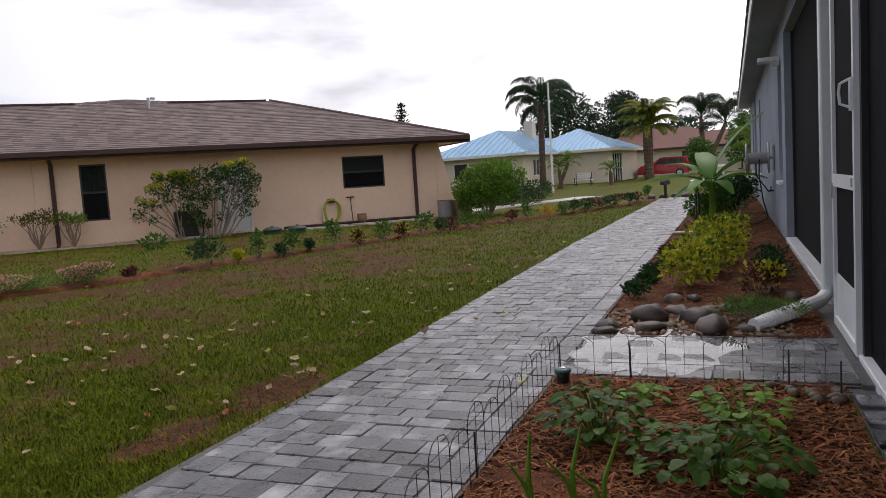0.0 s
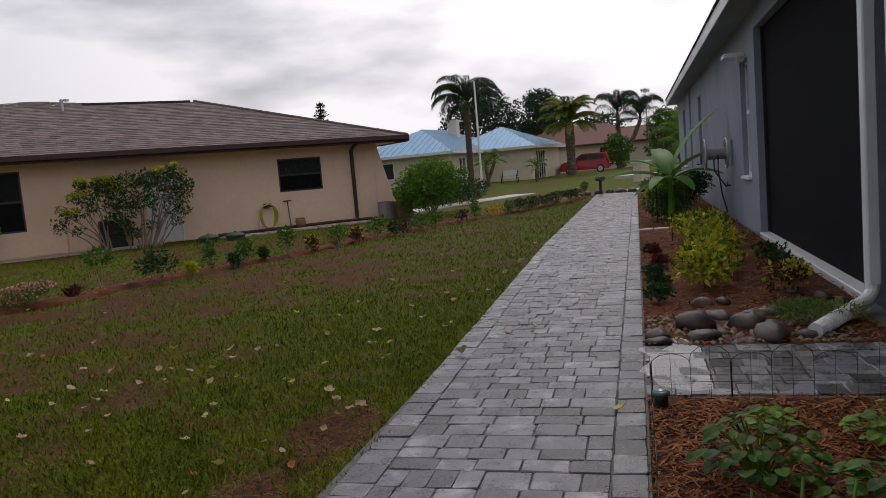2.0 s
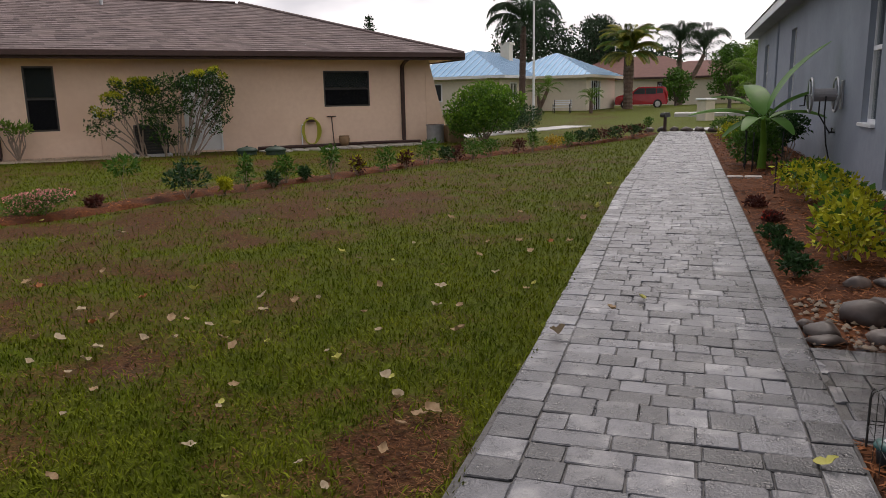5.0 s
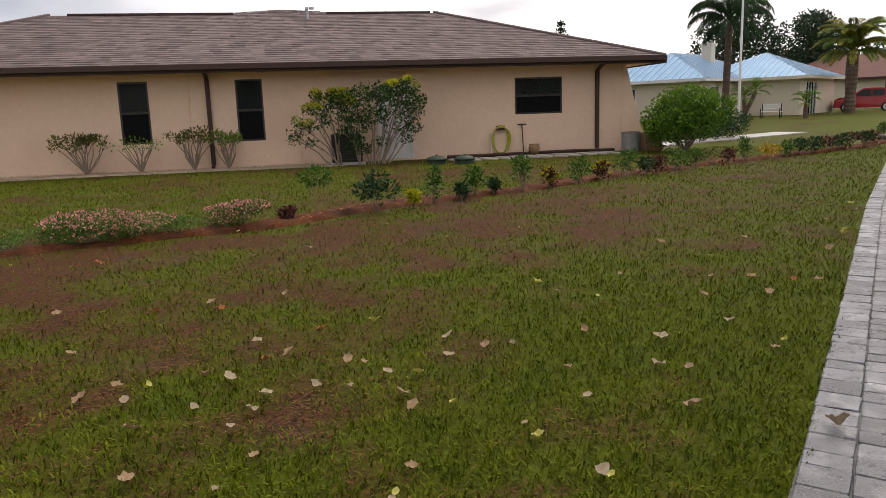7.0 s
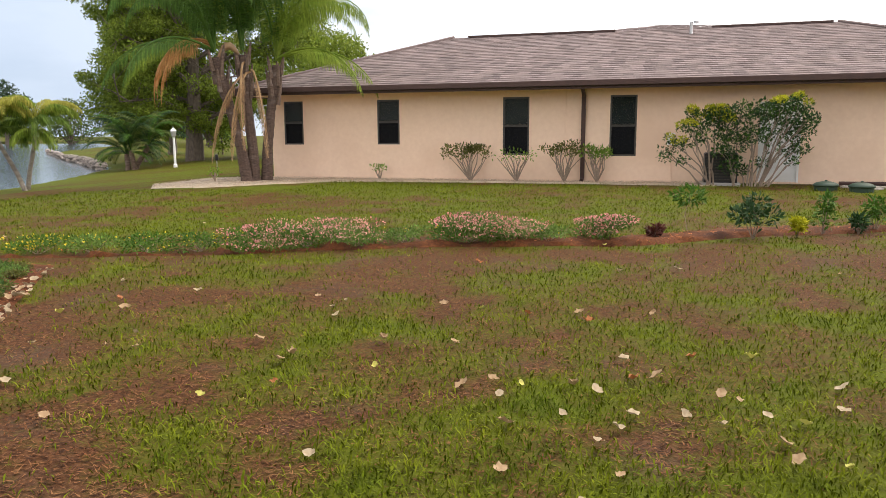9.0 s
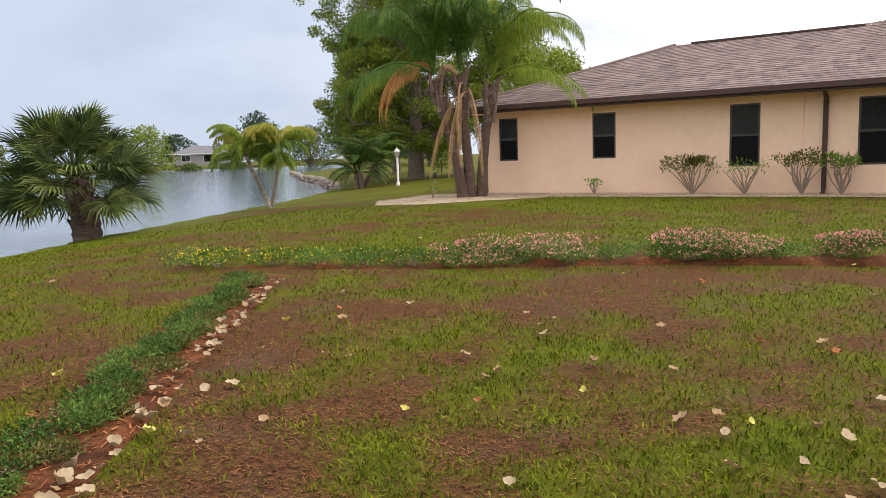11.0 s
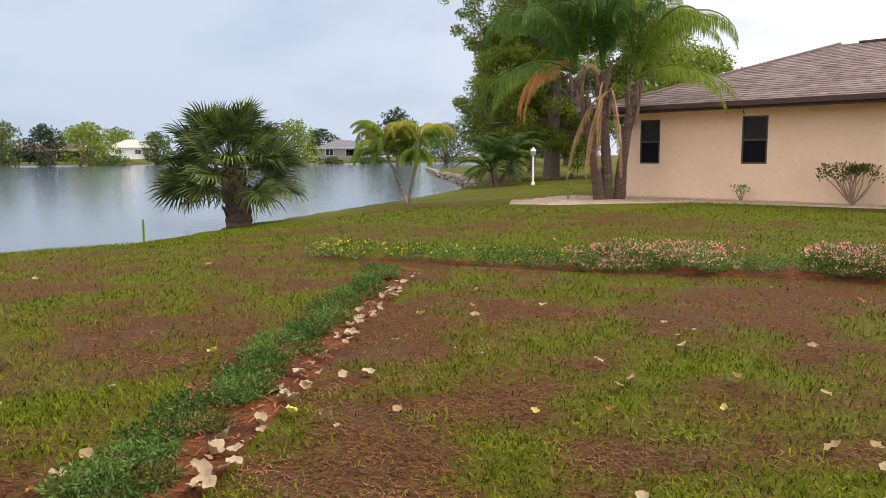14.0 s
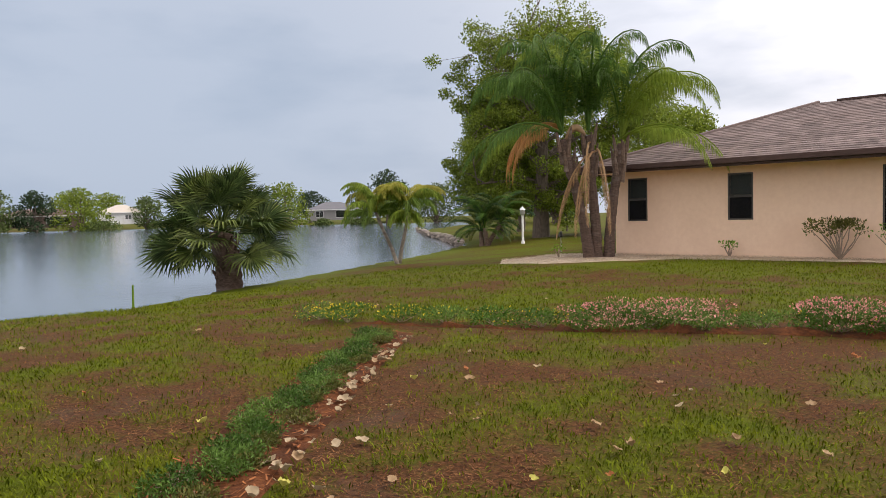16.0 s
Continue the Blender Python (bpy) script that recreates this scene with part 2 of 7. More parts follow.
M_LEAFDK = leafy("dark_green_leaf", (0.020, 0.055, 0.018), (0.040, 0.090, 0.028))
M_LEAFLT = leafy("fresh_green_leaf", (0.105, 0.215, 0.018), (0.18, 0.31, 0.035))
M_STRAWB = leafy("strawberry_leaf", (0.03456, 0.0936, 0.01152), (0.0756, 0.1548, 0.0216), 0.35, 0.4, 0.3)
M_WETPEBBLE = surf("wet_brown_pebbles", (0.0715, 0.04675, 0.0275), (0.1485, 0.1045, 0.06325), 12, (0.5, 0.75), 0.1, 40, rnd="island", amount=0.6)
M_LEAFYEL = leafy("yellow_green_leaf", (0.30, 0.32, 0.018), (0.55, 0.52, 0.035), 0.35)
M_LEAFRED = leafy("maroon_leaf", (0.065, 0.022, 0.020), (0.14, 0.045, 0.032))
M_LEAFGOLD = leafy("gold_croton_leaf", (0.42, 0.28, 0.02), (0.55, 0.36, 0.04), 0.4)
M_PALM = leafy("palm_frond_green", (0.085, 0.150, 0.026), (0.165, 0.255, 0.045), 0.35, 0.4, 0.35)
M_PALMYEL = leafy("palm_frond_yellow", (0.26, 0.27, 0.035), (0.36, 0.34, 0.06), 0.3)
M_PALMDEAD = leafy("palm_frond_dead", (0.42, 0.19, 0.06), (0.56, 0.32, 0.13), 0.3)
M_PALMTAN = leafy("palm_frond_tan", (0.30, 0.17, 0.08), (0.50, 0.34, 0.19), 0.35)
M_FAN = leafy("fan_leaf", (0.055, 0.090, 0.022), (0.165, 0.205, 0.055), 0.45)
M_BANANA = leafy("banana_leaf", (0.085, 0.215, 0.040), (0.14, 0.29, 0.065), 0.2, 0.35, 0.35)
M_OAK = leafy("oak_leaf", (0.115, 0.175, 0.022), (0.235, 0.300, 0.042), 0.4, 0.45, 0.4)
M_FARLEAF = leafy("far_leaf", (0.075, 0.115, 0.035), (0.135, 0.185, 0.055), 0.4)
M_FARDARK = leafy("far_dark_leaf", (0.028, 0.055, 0.028), (0.05, 0.085, 0.04), 0.4)
M_JUNIPER = leafy("ground_cover_leaf", (0.075, 0.155, 0.030), (0.15, 0.25, 0.05), 0.4)
M_COVER = leafy("dark_cover_leaf", (0.036, 0.092, 0.016), (0.088, 0.168, 0.028), 0.45)
M_OLIVE = leafy("olive_cover_leaf", (0.085, 0.105, 0.022), (0.17, 0.165, 0.045), 0.45)
M_PINK = leafy("pink_petal", (0.66, 0.22, 0.24), (0.80, 0.42, 0.38), 0.3)
M_YELFLOWER = leafy("yellow_petal", (0.70, 0.52, 0.03), (0.80, 0.62, 0.06), 0.2)
M_REDFLOWER = leafy("red_petal", (0.50, 0.03, 0.02), (0.60, 0.06, 0.03), 0.2)
M_BLADE = leafy("grass_blade", (0.062, 0.092, 0.0036), (0.152, 0.174, 0.0105), 0.45, 0.6, 0.12)
M_STRAW = leafy("dry_grass_blade", (0.084, 0.031, 0.0125), (0.188, 0.094, 0.042), 0.7, 0.6, 0.04)
for m in (M_BLADE, M_STRAW):
    m.node_tree.nodes["Principled BSDF"].inputs["Specular IOR Level"].default_value = 0.06

M_GLASS = bpy.data.materials.new("window_glass")
M_GLASS.use_nodes = True
gp = M_GLASS.node_tree.nodes["Principled BSDF"]
gp.inputs["Base Color"].default_value, gp.inputs["Roughness"].default_value = (0.75, 0.82, 0.82, 1), 0.02
gp.inputs["Transmission Weight"].default_value, gp.inputs["IOR"].default_value = 1.0, 1.45

M_SCREEN = bpy.data.materials.new("insect_screen")
M_SCREEN.use_nodes = True
sn, sl = M_SCREEN.node_tree.nodes, M_SCREEN.node_tree.links
sp = sn["Principled BSDF"]
sp.inputs["Base Color"].default_value, sp.inputs["Roughness"].default_value = (0.010, 0.011, 0.013, 1), 0.9
sp.inputs["Specular IOR Level"].default_value = 0.1
s_tr, s_mx = sn.new("ShaderNodeBsdfTransparent"), sn.new("ShaderNodeMixShader")
s_mx.inputs["Fac"].default_value = 0.90
sl.new(s_tr.outputs["BSDF"], s_mx.inputs[1]), sl.new(sp.outputs["BSDF"], s_mx.inputs[2])
sl.new(s_mx.outputs["Shader"], sn["Material Output"].inputs["Surface"])

M_WINSCREEN = bpy.data.materials.new("window_screen")
M_WINSCREEN.use_nodes = True
vn, vl = M_WINSCREEN.node_tree.nodes, M_WINSCREEN.node_tree.links
vp = vn["Principled BSDF"]
vp.inputs["Base Color"].default_value, vp.inputs["Roughness"].default_value = (0.030, 0.038, 0.038, 1), 0.85
vp.inputs["Specular IOR Level"].default_value = 0.1
v_tr, v_mx = vn.new("ShaderNodeBsdfTransparent"), vn.new("ShaderNodeMixShader")
v_mx.inputs["Fac"].default_value = 0.48
vl.new(v_tr.outputs["BSDF"], v_mx.inputs[1]), vl.new(vp.outputs["BSDF"], v_mx.inputs[2])
vl.new(v_mx.outputs["Shader"], vn["Material Output"].inputs["Surface"])

def water_material(name, colour, ripple, scale, rough):
    m = surf(name, colour, tuple(c * 1.15 for c in colour), 0.3, (rough, rough + 0.02), ripple, scale, spec=0.5, stretch=(1, 1.6, 1))
    return m

M_WATER = water_material("lake_water", (0.060, 0.085, 0.105), 0.9, 2.6, 0.10)
M_PUDDLE = bpy.data.materials.new("puddle_water")
M_PUDDLE.use_nodes = True
pp = M_PUDDLE.node_tree.nodes["Principled BSDF"]
pp.inputs["Roughness"].default_value, pp.inputs["Transmission Weight"].default_value, pp.inputs["IOR"].default_value = 0.01, 1.0, 1.33


def paver_material(name, kind):
    m = surf(name, (0.047, 0.048, 0.055), (0.122, 0.123, 0.135), 14.0, (0.16, 0.44), 0.45, 90, rnd=kind, amount=0.75, c3=(0.27, 0.267, 0.268), c3scale=6.0, c3at=0.62, placed=True)
    return m

M_PAVER = paver_material("grey_paver", "object")
M_PAVERS = paver_material("grey_paver_joined", "island")

# the lawn's ground: turf where the grass is thick, brown thatch and wet soil where it is thin
M_LAWN = surf("lawn_soil", (0.031, 0.0115, 0.0052), (0.130, 0.060, 0.0265), 38, (0.55, 0.9), 1.0, 70, c3=(0.080, 0.050, 0.034), c3scale=1.3, spec=0.05, c3at=0.64)
ln, ll = M_LAWN.node_tree.nodes, M_LAWN.node_tree.links
l_at, l_mix, l_n, l_m2 = ln.new("ShaderNodeAttribute"), ln.new("ShaderNodeMix"), ln.new("ShaderNodeTexNoise"), ln.new("ShaderNodeMix")
l_at.attribute_name = "turf"
l_mix.data_type = l_m2.data_type = "RGBA"
l_n.inputs["Scale"].default_value, l_n.inputs["Detail"].default_value = 11.0, 9.0
l_tc = ln.new("ShaderNodeTexCoord")
ll.new(l_tc.outputs["Object"], l_n.inputs["Vector"])
l_mix.inputs["A"].default_value, l_mix.inputs["B"].default_value = (0.036, 0.054, 0.004, 1), (0.118, 0.142, 0.011, 1)
ll.new(l_n.outputs["Fac"], l_mix.inputs["Factor"])
soil = ln["Principled BSDF"].inputs["Base Color"].links[0].from_socket
l_add = ln.new("ShaderNodeMath")
l_add.operation = "MULTIPLY_ADD"
l_add.inputs[1].default_value, l_add.inputs[2].default_value = 1.1, -0.55
ll.new(l_n.outputs["Fac"], l_add.inputs[0])
l_sum = ln.new("ShaderNodeMath")
l_sum.operation, l_sum.use_clamp = "ADD", True
ll.new(l_at.outputs["Fac"], l_sum.inputs[0]), ll.new(l_add.outputs["Value"], l_sum.inputs[1])
ll.new(soil, l_m2.inputs["A"]), ll.new(l_mix.outputs["Result"], l_m2.inputs["B"]), ll.new(l_sum.outputs["Value"], l_m2.inputs["Factor"])
ll.new(l_m2.outputs["Result"], ln["Principled BSDF"].inputs["Base Color"])

# ---- mesh helpers ----
rng = np.random.default_rng(5)
TURNED = Matrix.Rotation(radians(46.7), 4, "Z")   # the paved path's own axes: x along it, y to its left


def uv(u, v, z=0.0):
    """A place u metres along the paved path and v to the right of its line."""
    return Vector((0.686 * u + 0.728 * v, 0.728 * u - 0.686 * v, z))


class Shape:
    """Gathers vertices and faces for one mesh."""

    def __init__(self):
        self.v, self.f = [], []

    def add(self, verts, faces):
        k = len(self.v)
        self.v.extend([tuple(p) for p in verts])
        self.f.extend([tuple(i + k for i in f) for f in faces])
        return self

    def box(self, x0, y0, z0, x1, y1, z1, c=0.0):
        """A box, its upright and top edges taken off by c."""
        if c <= 0:
            p = [(x0, y0, z0), (x1, y0, z0), (x1, y1, z0), (x0, y1, z0), (x0, y0, z1), (x1, y0, z1), (x1, y1, z1), (x0, y1, z1)]
            return self.add(p, [(3, 2, 1, 0), (4, 5, 6, 7), (0, 1, 5, 4), (1, 2, 6, 5), (2, 3, 7, 6), (3, 0, 4, 7)])
        def ring(z, d):
            a, b, e, g = x0 + d, x1 - d, y0 + d, y1 - d
            return [(a + c, e, z), (b - c, e, z), (b, e + c, z), (b, g - c, z), (b - c, g, z), (a + c, g, z), (a, g - c, z), (a, e + c, z)]
        p = ring(z0, 0) + ring(z1 - c, 0) + ring(z1, c)
        f = [tuple(range(7, -1, -1)), tuple(range(16, 24))]
        for r in (0, 8):
            f += [(r + i, r + (i + 1) % 8, r + 8 + (i + 1) % 8, r + 8 + i) for i in range(8)]
        return self.add(p, f)

    def tube(self, pts, radii, n=8, caps=True):
        """A tapered tube along points."""
        pts = [Vector(p) for p in pts]
        if not hasattr(radii, "__len__"):
            radii = [radii] * len(pts)
        verts, faces = [], []
        for i, p in enumerate(pts):
            d = (pts[min(i + 1, len(pts) - 1)] - pts[max(i - 1, 0)]).normalized()
            a = d.orthogonal().normalized() if i == 0 else (a - a.dot(d) * d).normalized()
            b = d.cross(a)
            verts += [p + (a * math.cos(2 * math.pi * j / n) + b * math.sin(2 * math.pi * j / n)) * radii[i] for j in range(n)]
        for i in range(len(pts) - 1):
            faces += [(i * n + j, i * n + (j + 1) % n, (i + 1) * n + (j + 1) % n, (i + 1) * n + j) for j in range(n)]
        if caps:
            faces += [tuple(range(n - 1, -1, -1)), tuple(range((len(pts) - 1) * n, len(pts) * n))]
        return self.add(verts, faces)

    def lathe(self, profile, n=16, centre=(0, 0, 0)):
        """A turned shape from (radius, z) pairs."""
        cx, cy, cz = centre
        verts = [(cx + r * math.cos(2 * math.pi * j / n), cy + r * math.sin(2 * math.pi * j / n), cz + z) for r, z in profile for j in range(n)]
        faces = [(i * n + j, i * n + (j + 1) % n, (i + 1) * n + (j + 1) % n, (i + 1) * n + j) for i in range(len(profile) - 1) for j in range(n)]
        faces += [tuple(range(n - 1, -1, -1)), tuple(range((len(profile) - 1) * n, len(profile) * n))]
        return self.add(verts, faces)

    def prism(self, outline, y0, y1):
        """An outline in x and z, drawn out from y0 to y1."""
        n = len(outline)
        p = [(x, y0, z) for x, z in outline] + [(x, y1, z) for x, z in outline]
        return self.add(p, [tuple(range(n)), tuple(range(2 * n - 1, n - 1, -1))] + [(i, i + n, (i + 1) % n + n, (i + 1) % n) for i in range(n)])

    def slab(self, outline, z0, z1):
        """An outline in x and y, drawn out from z0 to z1."""
        n = len(outline)
        p = [(x, y, z0) for x, y in outline] + [(x, y, z1) for x, y in outline]
        return self.add(p, [tuple(range(n - 1, -1, -1)), tuple(range(n, 2 * n))] + [(i, (i + 1) % n, (i + 1) % n + n, i + n) for i in range(n)])

    def leaf(self, p, out, up, length, width, fold=0.25, droop=0.0):
        """A pointed leaf of four faces, folded along its rib."""
        p, out, up = Vector(p), Vector(out).normalized(), Vector(up)
        side = out.cross(up)
        side = side.normalized() if side.length > 1e-4 else out.orthogonal().normalized()
        up = side.cross(out)
        mid, tip = p + out * length * 0.5, p + out * length - up * droop * length
        lift = up * width * fold
        return self.add([p, mid - side * width / 2 + lift, tip, mid + side * width / 2 + lift, mid], [(0, 4, 1), (4, 2, 1), (0, 3, 4), (4, 3, 2)])

    def mesh(self, name, material, smooth=False):
        me = bpy.data.meshes.new(name)
        me.from_pydata(self.v, [], self.f)
        me.materials.append(material)
        if smooth:
            me.polygons.foreach_set("use_smooth", [True] * len(me.polygons))
        me.update()
        return me


def part(name, shape, material, parent=None, label="", smooth=False, at=None):
    """Links a shape as one mesh object, under its thing if one is given."""
    me = shape if isinstance(shape, bpy.types.Mesh) else shape.mesh(name, material, smooth)
    ob = new(name, me)
    if parent is not None:
        ob.parent = parent
    if at is not None:
        ob.matrix_basis = at
    if label:
        ob["label"] = label
    return ob


def thing(name, m, label, category, group="", kind=""):
    ob = new(name)
    ob.empty_display_size = 0.2
    ob.matrix_basis = m
    return tagged(ob, label, category, group, kind)


def quad_mesh(name, verts, material, smooth=False, per=4):
    """A mesh of separate faces from an array of shape (n, per, 3)."""
    verts = np.asarray(verts, dtype=np.float32)
    n = len(verts)
    me = bpy.data.meshes.new(name)
    me.vertices.add(n * per)
    me.vertices.foreach_set("co", verts.reshape(-1))
    me.loops.add(n * per)
    me.loops.foreach_set("vertex_index", np.arange(n * per, dtype=np.int32))
    me.polygons.add(n)
    me.polygons.foreach_set("loop_start", np.arange(0, n * per, per, dtype=np.int32))
    me.materials.append(material)
    me.update(calc_edges=True)
    me.validate()
    return me


def unit(a):
    return a / np.maximum(np.linalg.norm(a, axis=-1, keepdims=True), 1e-9)


def leaf_cards(points, outward, length, width, spread=0.8, seed=1):
    """Small four-cornered leaves at the points, turned roughly outwards. Gives an array (n, 4, 3)."""
    r = np.random.default_rng(seed)
    n = len(points)
    d = unit(outward + r.normal(0, spread, (n, 3)))
    s = unit(np.cross(d, r.normal(0, 1, (n, 3))))
    l = (length * r.uniform(0.6, 1.3, n))[:, None]
    w = (width * r.uniform(0.6, 1.3, n))[:, None]
    lift = np.cross(d, s) * w * r.uniform(-0.3, 0.5, n)[:, None]
    return np.stack([points, points + d * l * 0.45 - s * w / 2 + lift, points + d * l, points + d * l * 0.45 + s * w / 2 + lift], axis=1)


def clump_points(n, blobs, seed=1, shell=0.55):
    """Points in and on ellipsoids (x, y, z, rx, ry, rz), thicker towards their skins, with gaps. Gives the points and their outward ways."""
    r = np.random.default_rng(seed)
    blobs = np.asarray(blobs, dtype=float)
    size = blobs[:, 3] * blobs[:, 4] + blobs[:, 3] * blobs[:, 5]
    pick = r.choice(len(blobs), n, p=size / size.sum())
    d = unit(r.normal(0, 1, (n, 3)))
    k = (shell + (1 - shell) * r.random(n) ** 0.6) * (1 + 0.12 * np.sin(5 * d[:, 0] + 3 * pick) * np.cos(4 * d[:, 2] + pick))
    return blobs[pick, :3] + d * blobs[pick, 3:] * k[:, None], d


def value_noise(x, y, scale, seed):
    """Smooth noise between 0 and 1 over the plane."""
    t = np.random.default_rng(seed).random((64, 64))
    x, y = np.asarray(x) / scale + 17.3, np.asarray(y) / scale + 41.7
    i, j = np.floor(x).astype(int), np.floor(y).astype(int)
    fx, fy = x - i, y - j
    fx, fy = fx * fx * (3 - 2 * fx), fy * fy * (3 - 2 * fy)
    g = lambda a, b: t[a % 64, b % 64]
    return (g(i, j) * (1 - fx) + g(i + 1, j) * fx) * (1 - fy) + (g(i, j + 1) * (1 - fx) + g(i + 1, j + 1) * fx) * fy

# ---- the ground: one sheet, falling to the lake ----
LAKE = [(-15.4, 8.0), (-15.0, 10.0), (-16.7, 13.3), (-19.7, 19.9), (-23.8, 28.4), (-28.8, 36.7), (-44, 50), (-63, 68), (-90, 108), (-130, 150),
        (-165, 122), (-195, 80), (-220, 20), (-225, -90), (-60, -120), (-22, -60), (-15, -12)]


def lake_distance(x, y):
    """Metres from the waterline: above 0 on land, below 0 in the lake."""
    x, y = np.asarray(x, float), np.asarray(y, float)
    best, inside = np.full(x.shape, 1e9), np.zeros(x.shape, bool)
    for (ax, ay), (bx, by) in zip(LAKE, LAKE[1:] + LAKE[:1]):
        ex, ey = bx - ax, by - ay
        t = np.clip(((x - ax) * ex + (y - ay) * ey) / (ex * ex + ey * ey), 0, 1)
        best = np.minimum(best, np.hypot(x - ax - t * ex, y - ay - t * ey))
        cross = (ay > y) != (by > y)
        inside ^= cross & (x < ex * (y - ay) / (ey if ey else 1e-9) + ax)
    return np.where(inside, -best, best)


def ground_height(x, y):
    x, y = np.asarray(x, float), np.asarray(y, float)
    s = lake_distance(x, y)
    z = np.where(s > 0, -0.5 * np.clip(1 - s / 8.0, 0, 1) ** 1.4, -0.5 + 0.35 * np.maximum(s, -3))
    far = np.clip((0.6 * x + 0.8 * y - 34) / 26, 0, 1)
    z = z + np.where(x > 6, 0.4 * far * far * (3 - 2 * far), 0)
    lump = (value_noise(x, y, 0.55, 3) - 0.5) * 0.022 + (value_noise(x, y, 2.1, 4) - 0.5) * 0.03
    v = 0.728 * x - 0.686 * y
    lump *= np.clip((-2.15 - v) / 0.5, 0, 1) * np.clip((26 - np.hypot(x, y)) / 6, 0, 1)
    return z + lump


def turf(x, y):
    """How thick the grass stands, 0 to 1."""
    x, y = np.asarray(x, float), np.asarray(y, float)
    n = 0.26 * value_noise(x, y, 1.5, 11) + 0.32 * value_noise(x, y, 0.5, 12) + 0.14 * value_noise(x, y, 3.6, 13) + 0.28 * value_noise(x, y, 0.22, 14)
    v = 0.728 * x - 0.686 * y
    near = np.clip(1 - (-2.2 - v) / 3.2, 0, 1)
    row = 9.25 + 0.475 * (x + 6.5)
    beyond = np.clip((y - row - 0.4) / 2.0, 0, 1)
    worn = np.exp(-(((x + 1.5) / 4.2) ** 2 + ((y - 8.2) / 2.4) ** 2)) + 0.9 * np.exp(-(((x + 4.2) / 1.6) ** 2 + ((y - 7.2) / 1.6) ** 2))
    worn = worn + 0.9 * np.exp(-(((x + 6.0) / 1.9) ** 2 + ((y - 5.3) / 1.5) ** 2))
    worn = worn * (1 - near)
    red = 0
    for cx, cy, a, b in ((1.22, 4.76, 0.48, 0.20), (0.58, 4.16, 0.30, 0.16)):
        along, across = 0.69 * (x - cx) + 0.73 * (y - cy), 0.73 * (x - cx) - 0.69 * (y - cy)
        red = red + np.exp(-((along / a) ** 2 + (across / b) ** 2) ** 1.5) * (0.25 + 1.3 * value_noise(x, y, 0.16, 19))
    return np.clip((n - 0.47) * 3.4 + 0.32 + 0.60 * near + 0.26 * beyond - 0.32 * worn - 2.4 * red + 0.7 * np.clip(1 - np.abs(lake_distance(x, y)) / 2.5, 0, 1), 0, 1)


def spaced(fine0, fine1, step, far, grow=1.065):
    inner = list(np.arange(fine0, fine1 + step / 2, step))
    lo, hi, s = [fine0], [fine1], step
    while hi[-1] < far:
        s *= grow
        lo.append(lo[-1] - s), hi.append(hi[-1] + s)
    return np.array(lo[:0:-1] + inner + hi[1:])


gx, gy = spaced(-9, 5, 0.13, 900), spaced(2.5, 13, 0.13, 900)
X, Y = np.meshgrid(gx, gy)
Z = ground_height(X, Y)
nx, ny = len(gx), len(gy)
idx = np.arange(nx * ny).reshape(ny, nx)
me = bpy.data.meshes.new("ground")
me.vertices.add(nx * ny)
me.vertices.foreach_set("co", np.stack([X, Y, Z], -1).reshape(-1))
quads = np.stack([idx[:-1, :-1], idx[:-1, 1:], idx[1:, 1:], idx[1:, :-1]], -1).reshape(-1)
me.loops.add(len(quads))
me.loops.foreach_set("vertex_index", quads.astype(np.int32))
me.polygons.add(len(quads) // 4)
me.polygons.foreach_set("loop_start", np.arange(0, len(quads), 4, dtype=np.int32))
me.polygons.foreach_set("use_smooth", [True] * (len(quads) // 4))
me.materials.append(M_LAWN)
me.update(calc_edges=True)
at = me.attributes.new("turf", "FLOAT", "POINT")
at.data.foreach_set("value", (turf(X, Y) * np.where(np.hypot(X, Y) > 30, 0.55, 1) + np.where(np.hypot(X, Y) > 30, 0.4, 0)).reshape(-1).astype(np.float32))
ground = tagged(new("ground", me), "patchy green and brown lawn falling to a lake", "lawn", kind="structure")

s = Shape()
s.add([(-420, -300, -0.5), (-5, -300, -0.5), (-5, 240, -0.5), (-420, 240, -0.5)], [(0, 1, 2, 3)])
tagged(part("water", s, M_WATER), "calm grey lake reflecting the overcast sky", "lake", kind="structure")


def holder(name, parent, label=""):
    """An Empty under a thing, for a part that has pieces of its own."""
    ob = new(name)
    ob.parent = parent
    if label:
        ob["label"] = label
    return ob


def wall_with_holes(s, a, b, z0, z1, y0, y1, holes):
    """A wall along x from a to b, between y0 and y1, with openings (x0, x1, z0, z1) right through it."""
    holes = sorted(holes)
    x = a
    for h0, h1, hz0, hz1 in holes:
        s.box(x, y0, z0, h0, y1, z1)
        if hz0 > z0:
            s.box(h0, y0, z0, h1, y1, hz0)
        if hz1 < z1:
            s.box(h0, y0, hz1, h1, y1, z1)
        x = h1
    s.box(x, y0, z0, b, y1, z1)


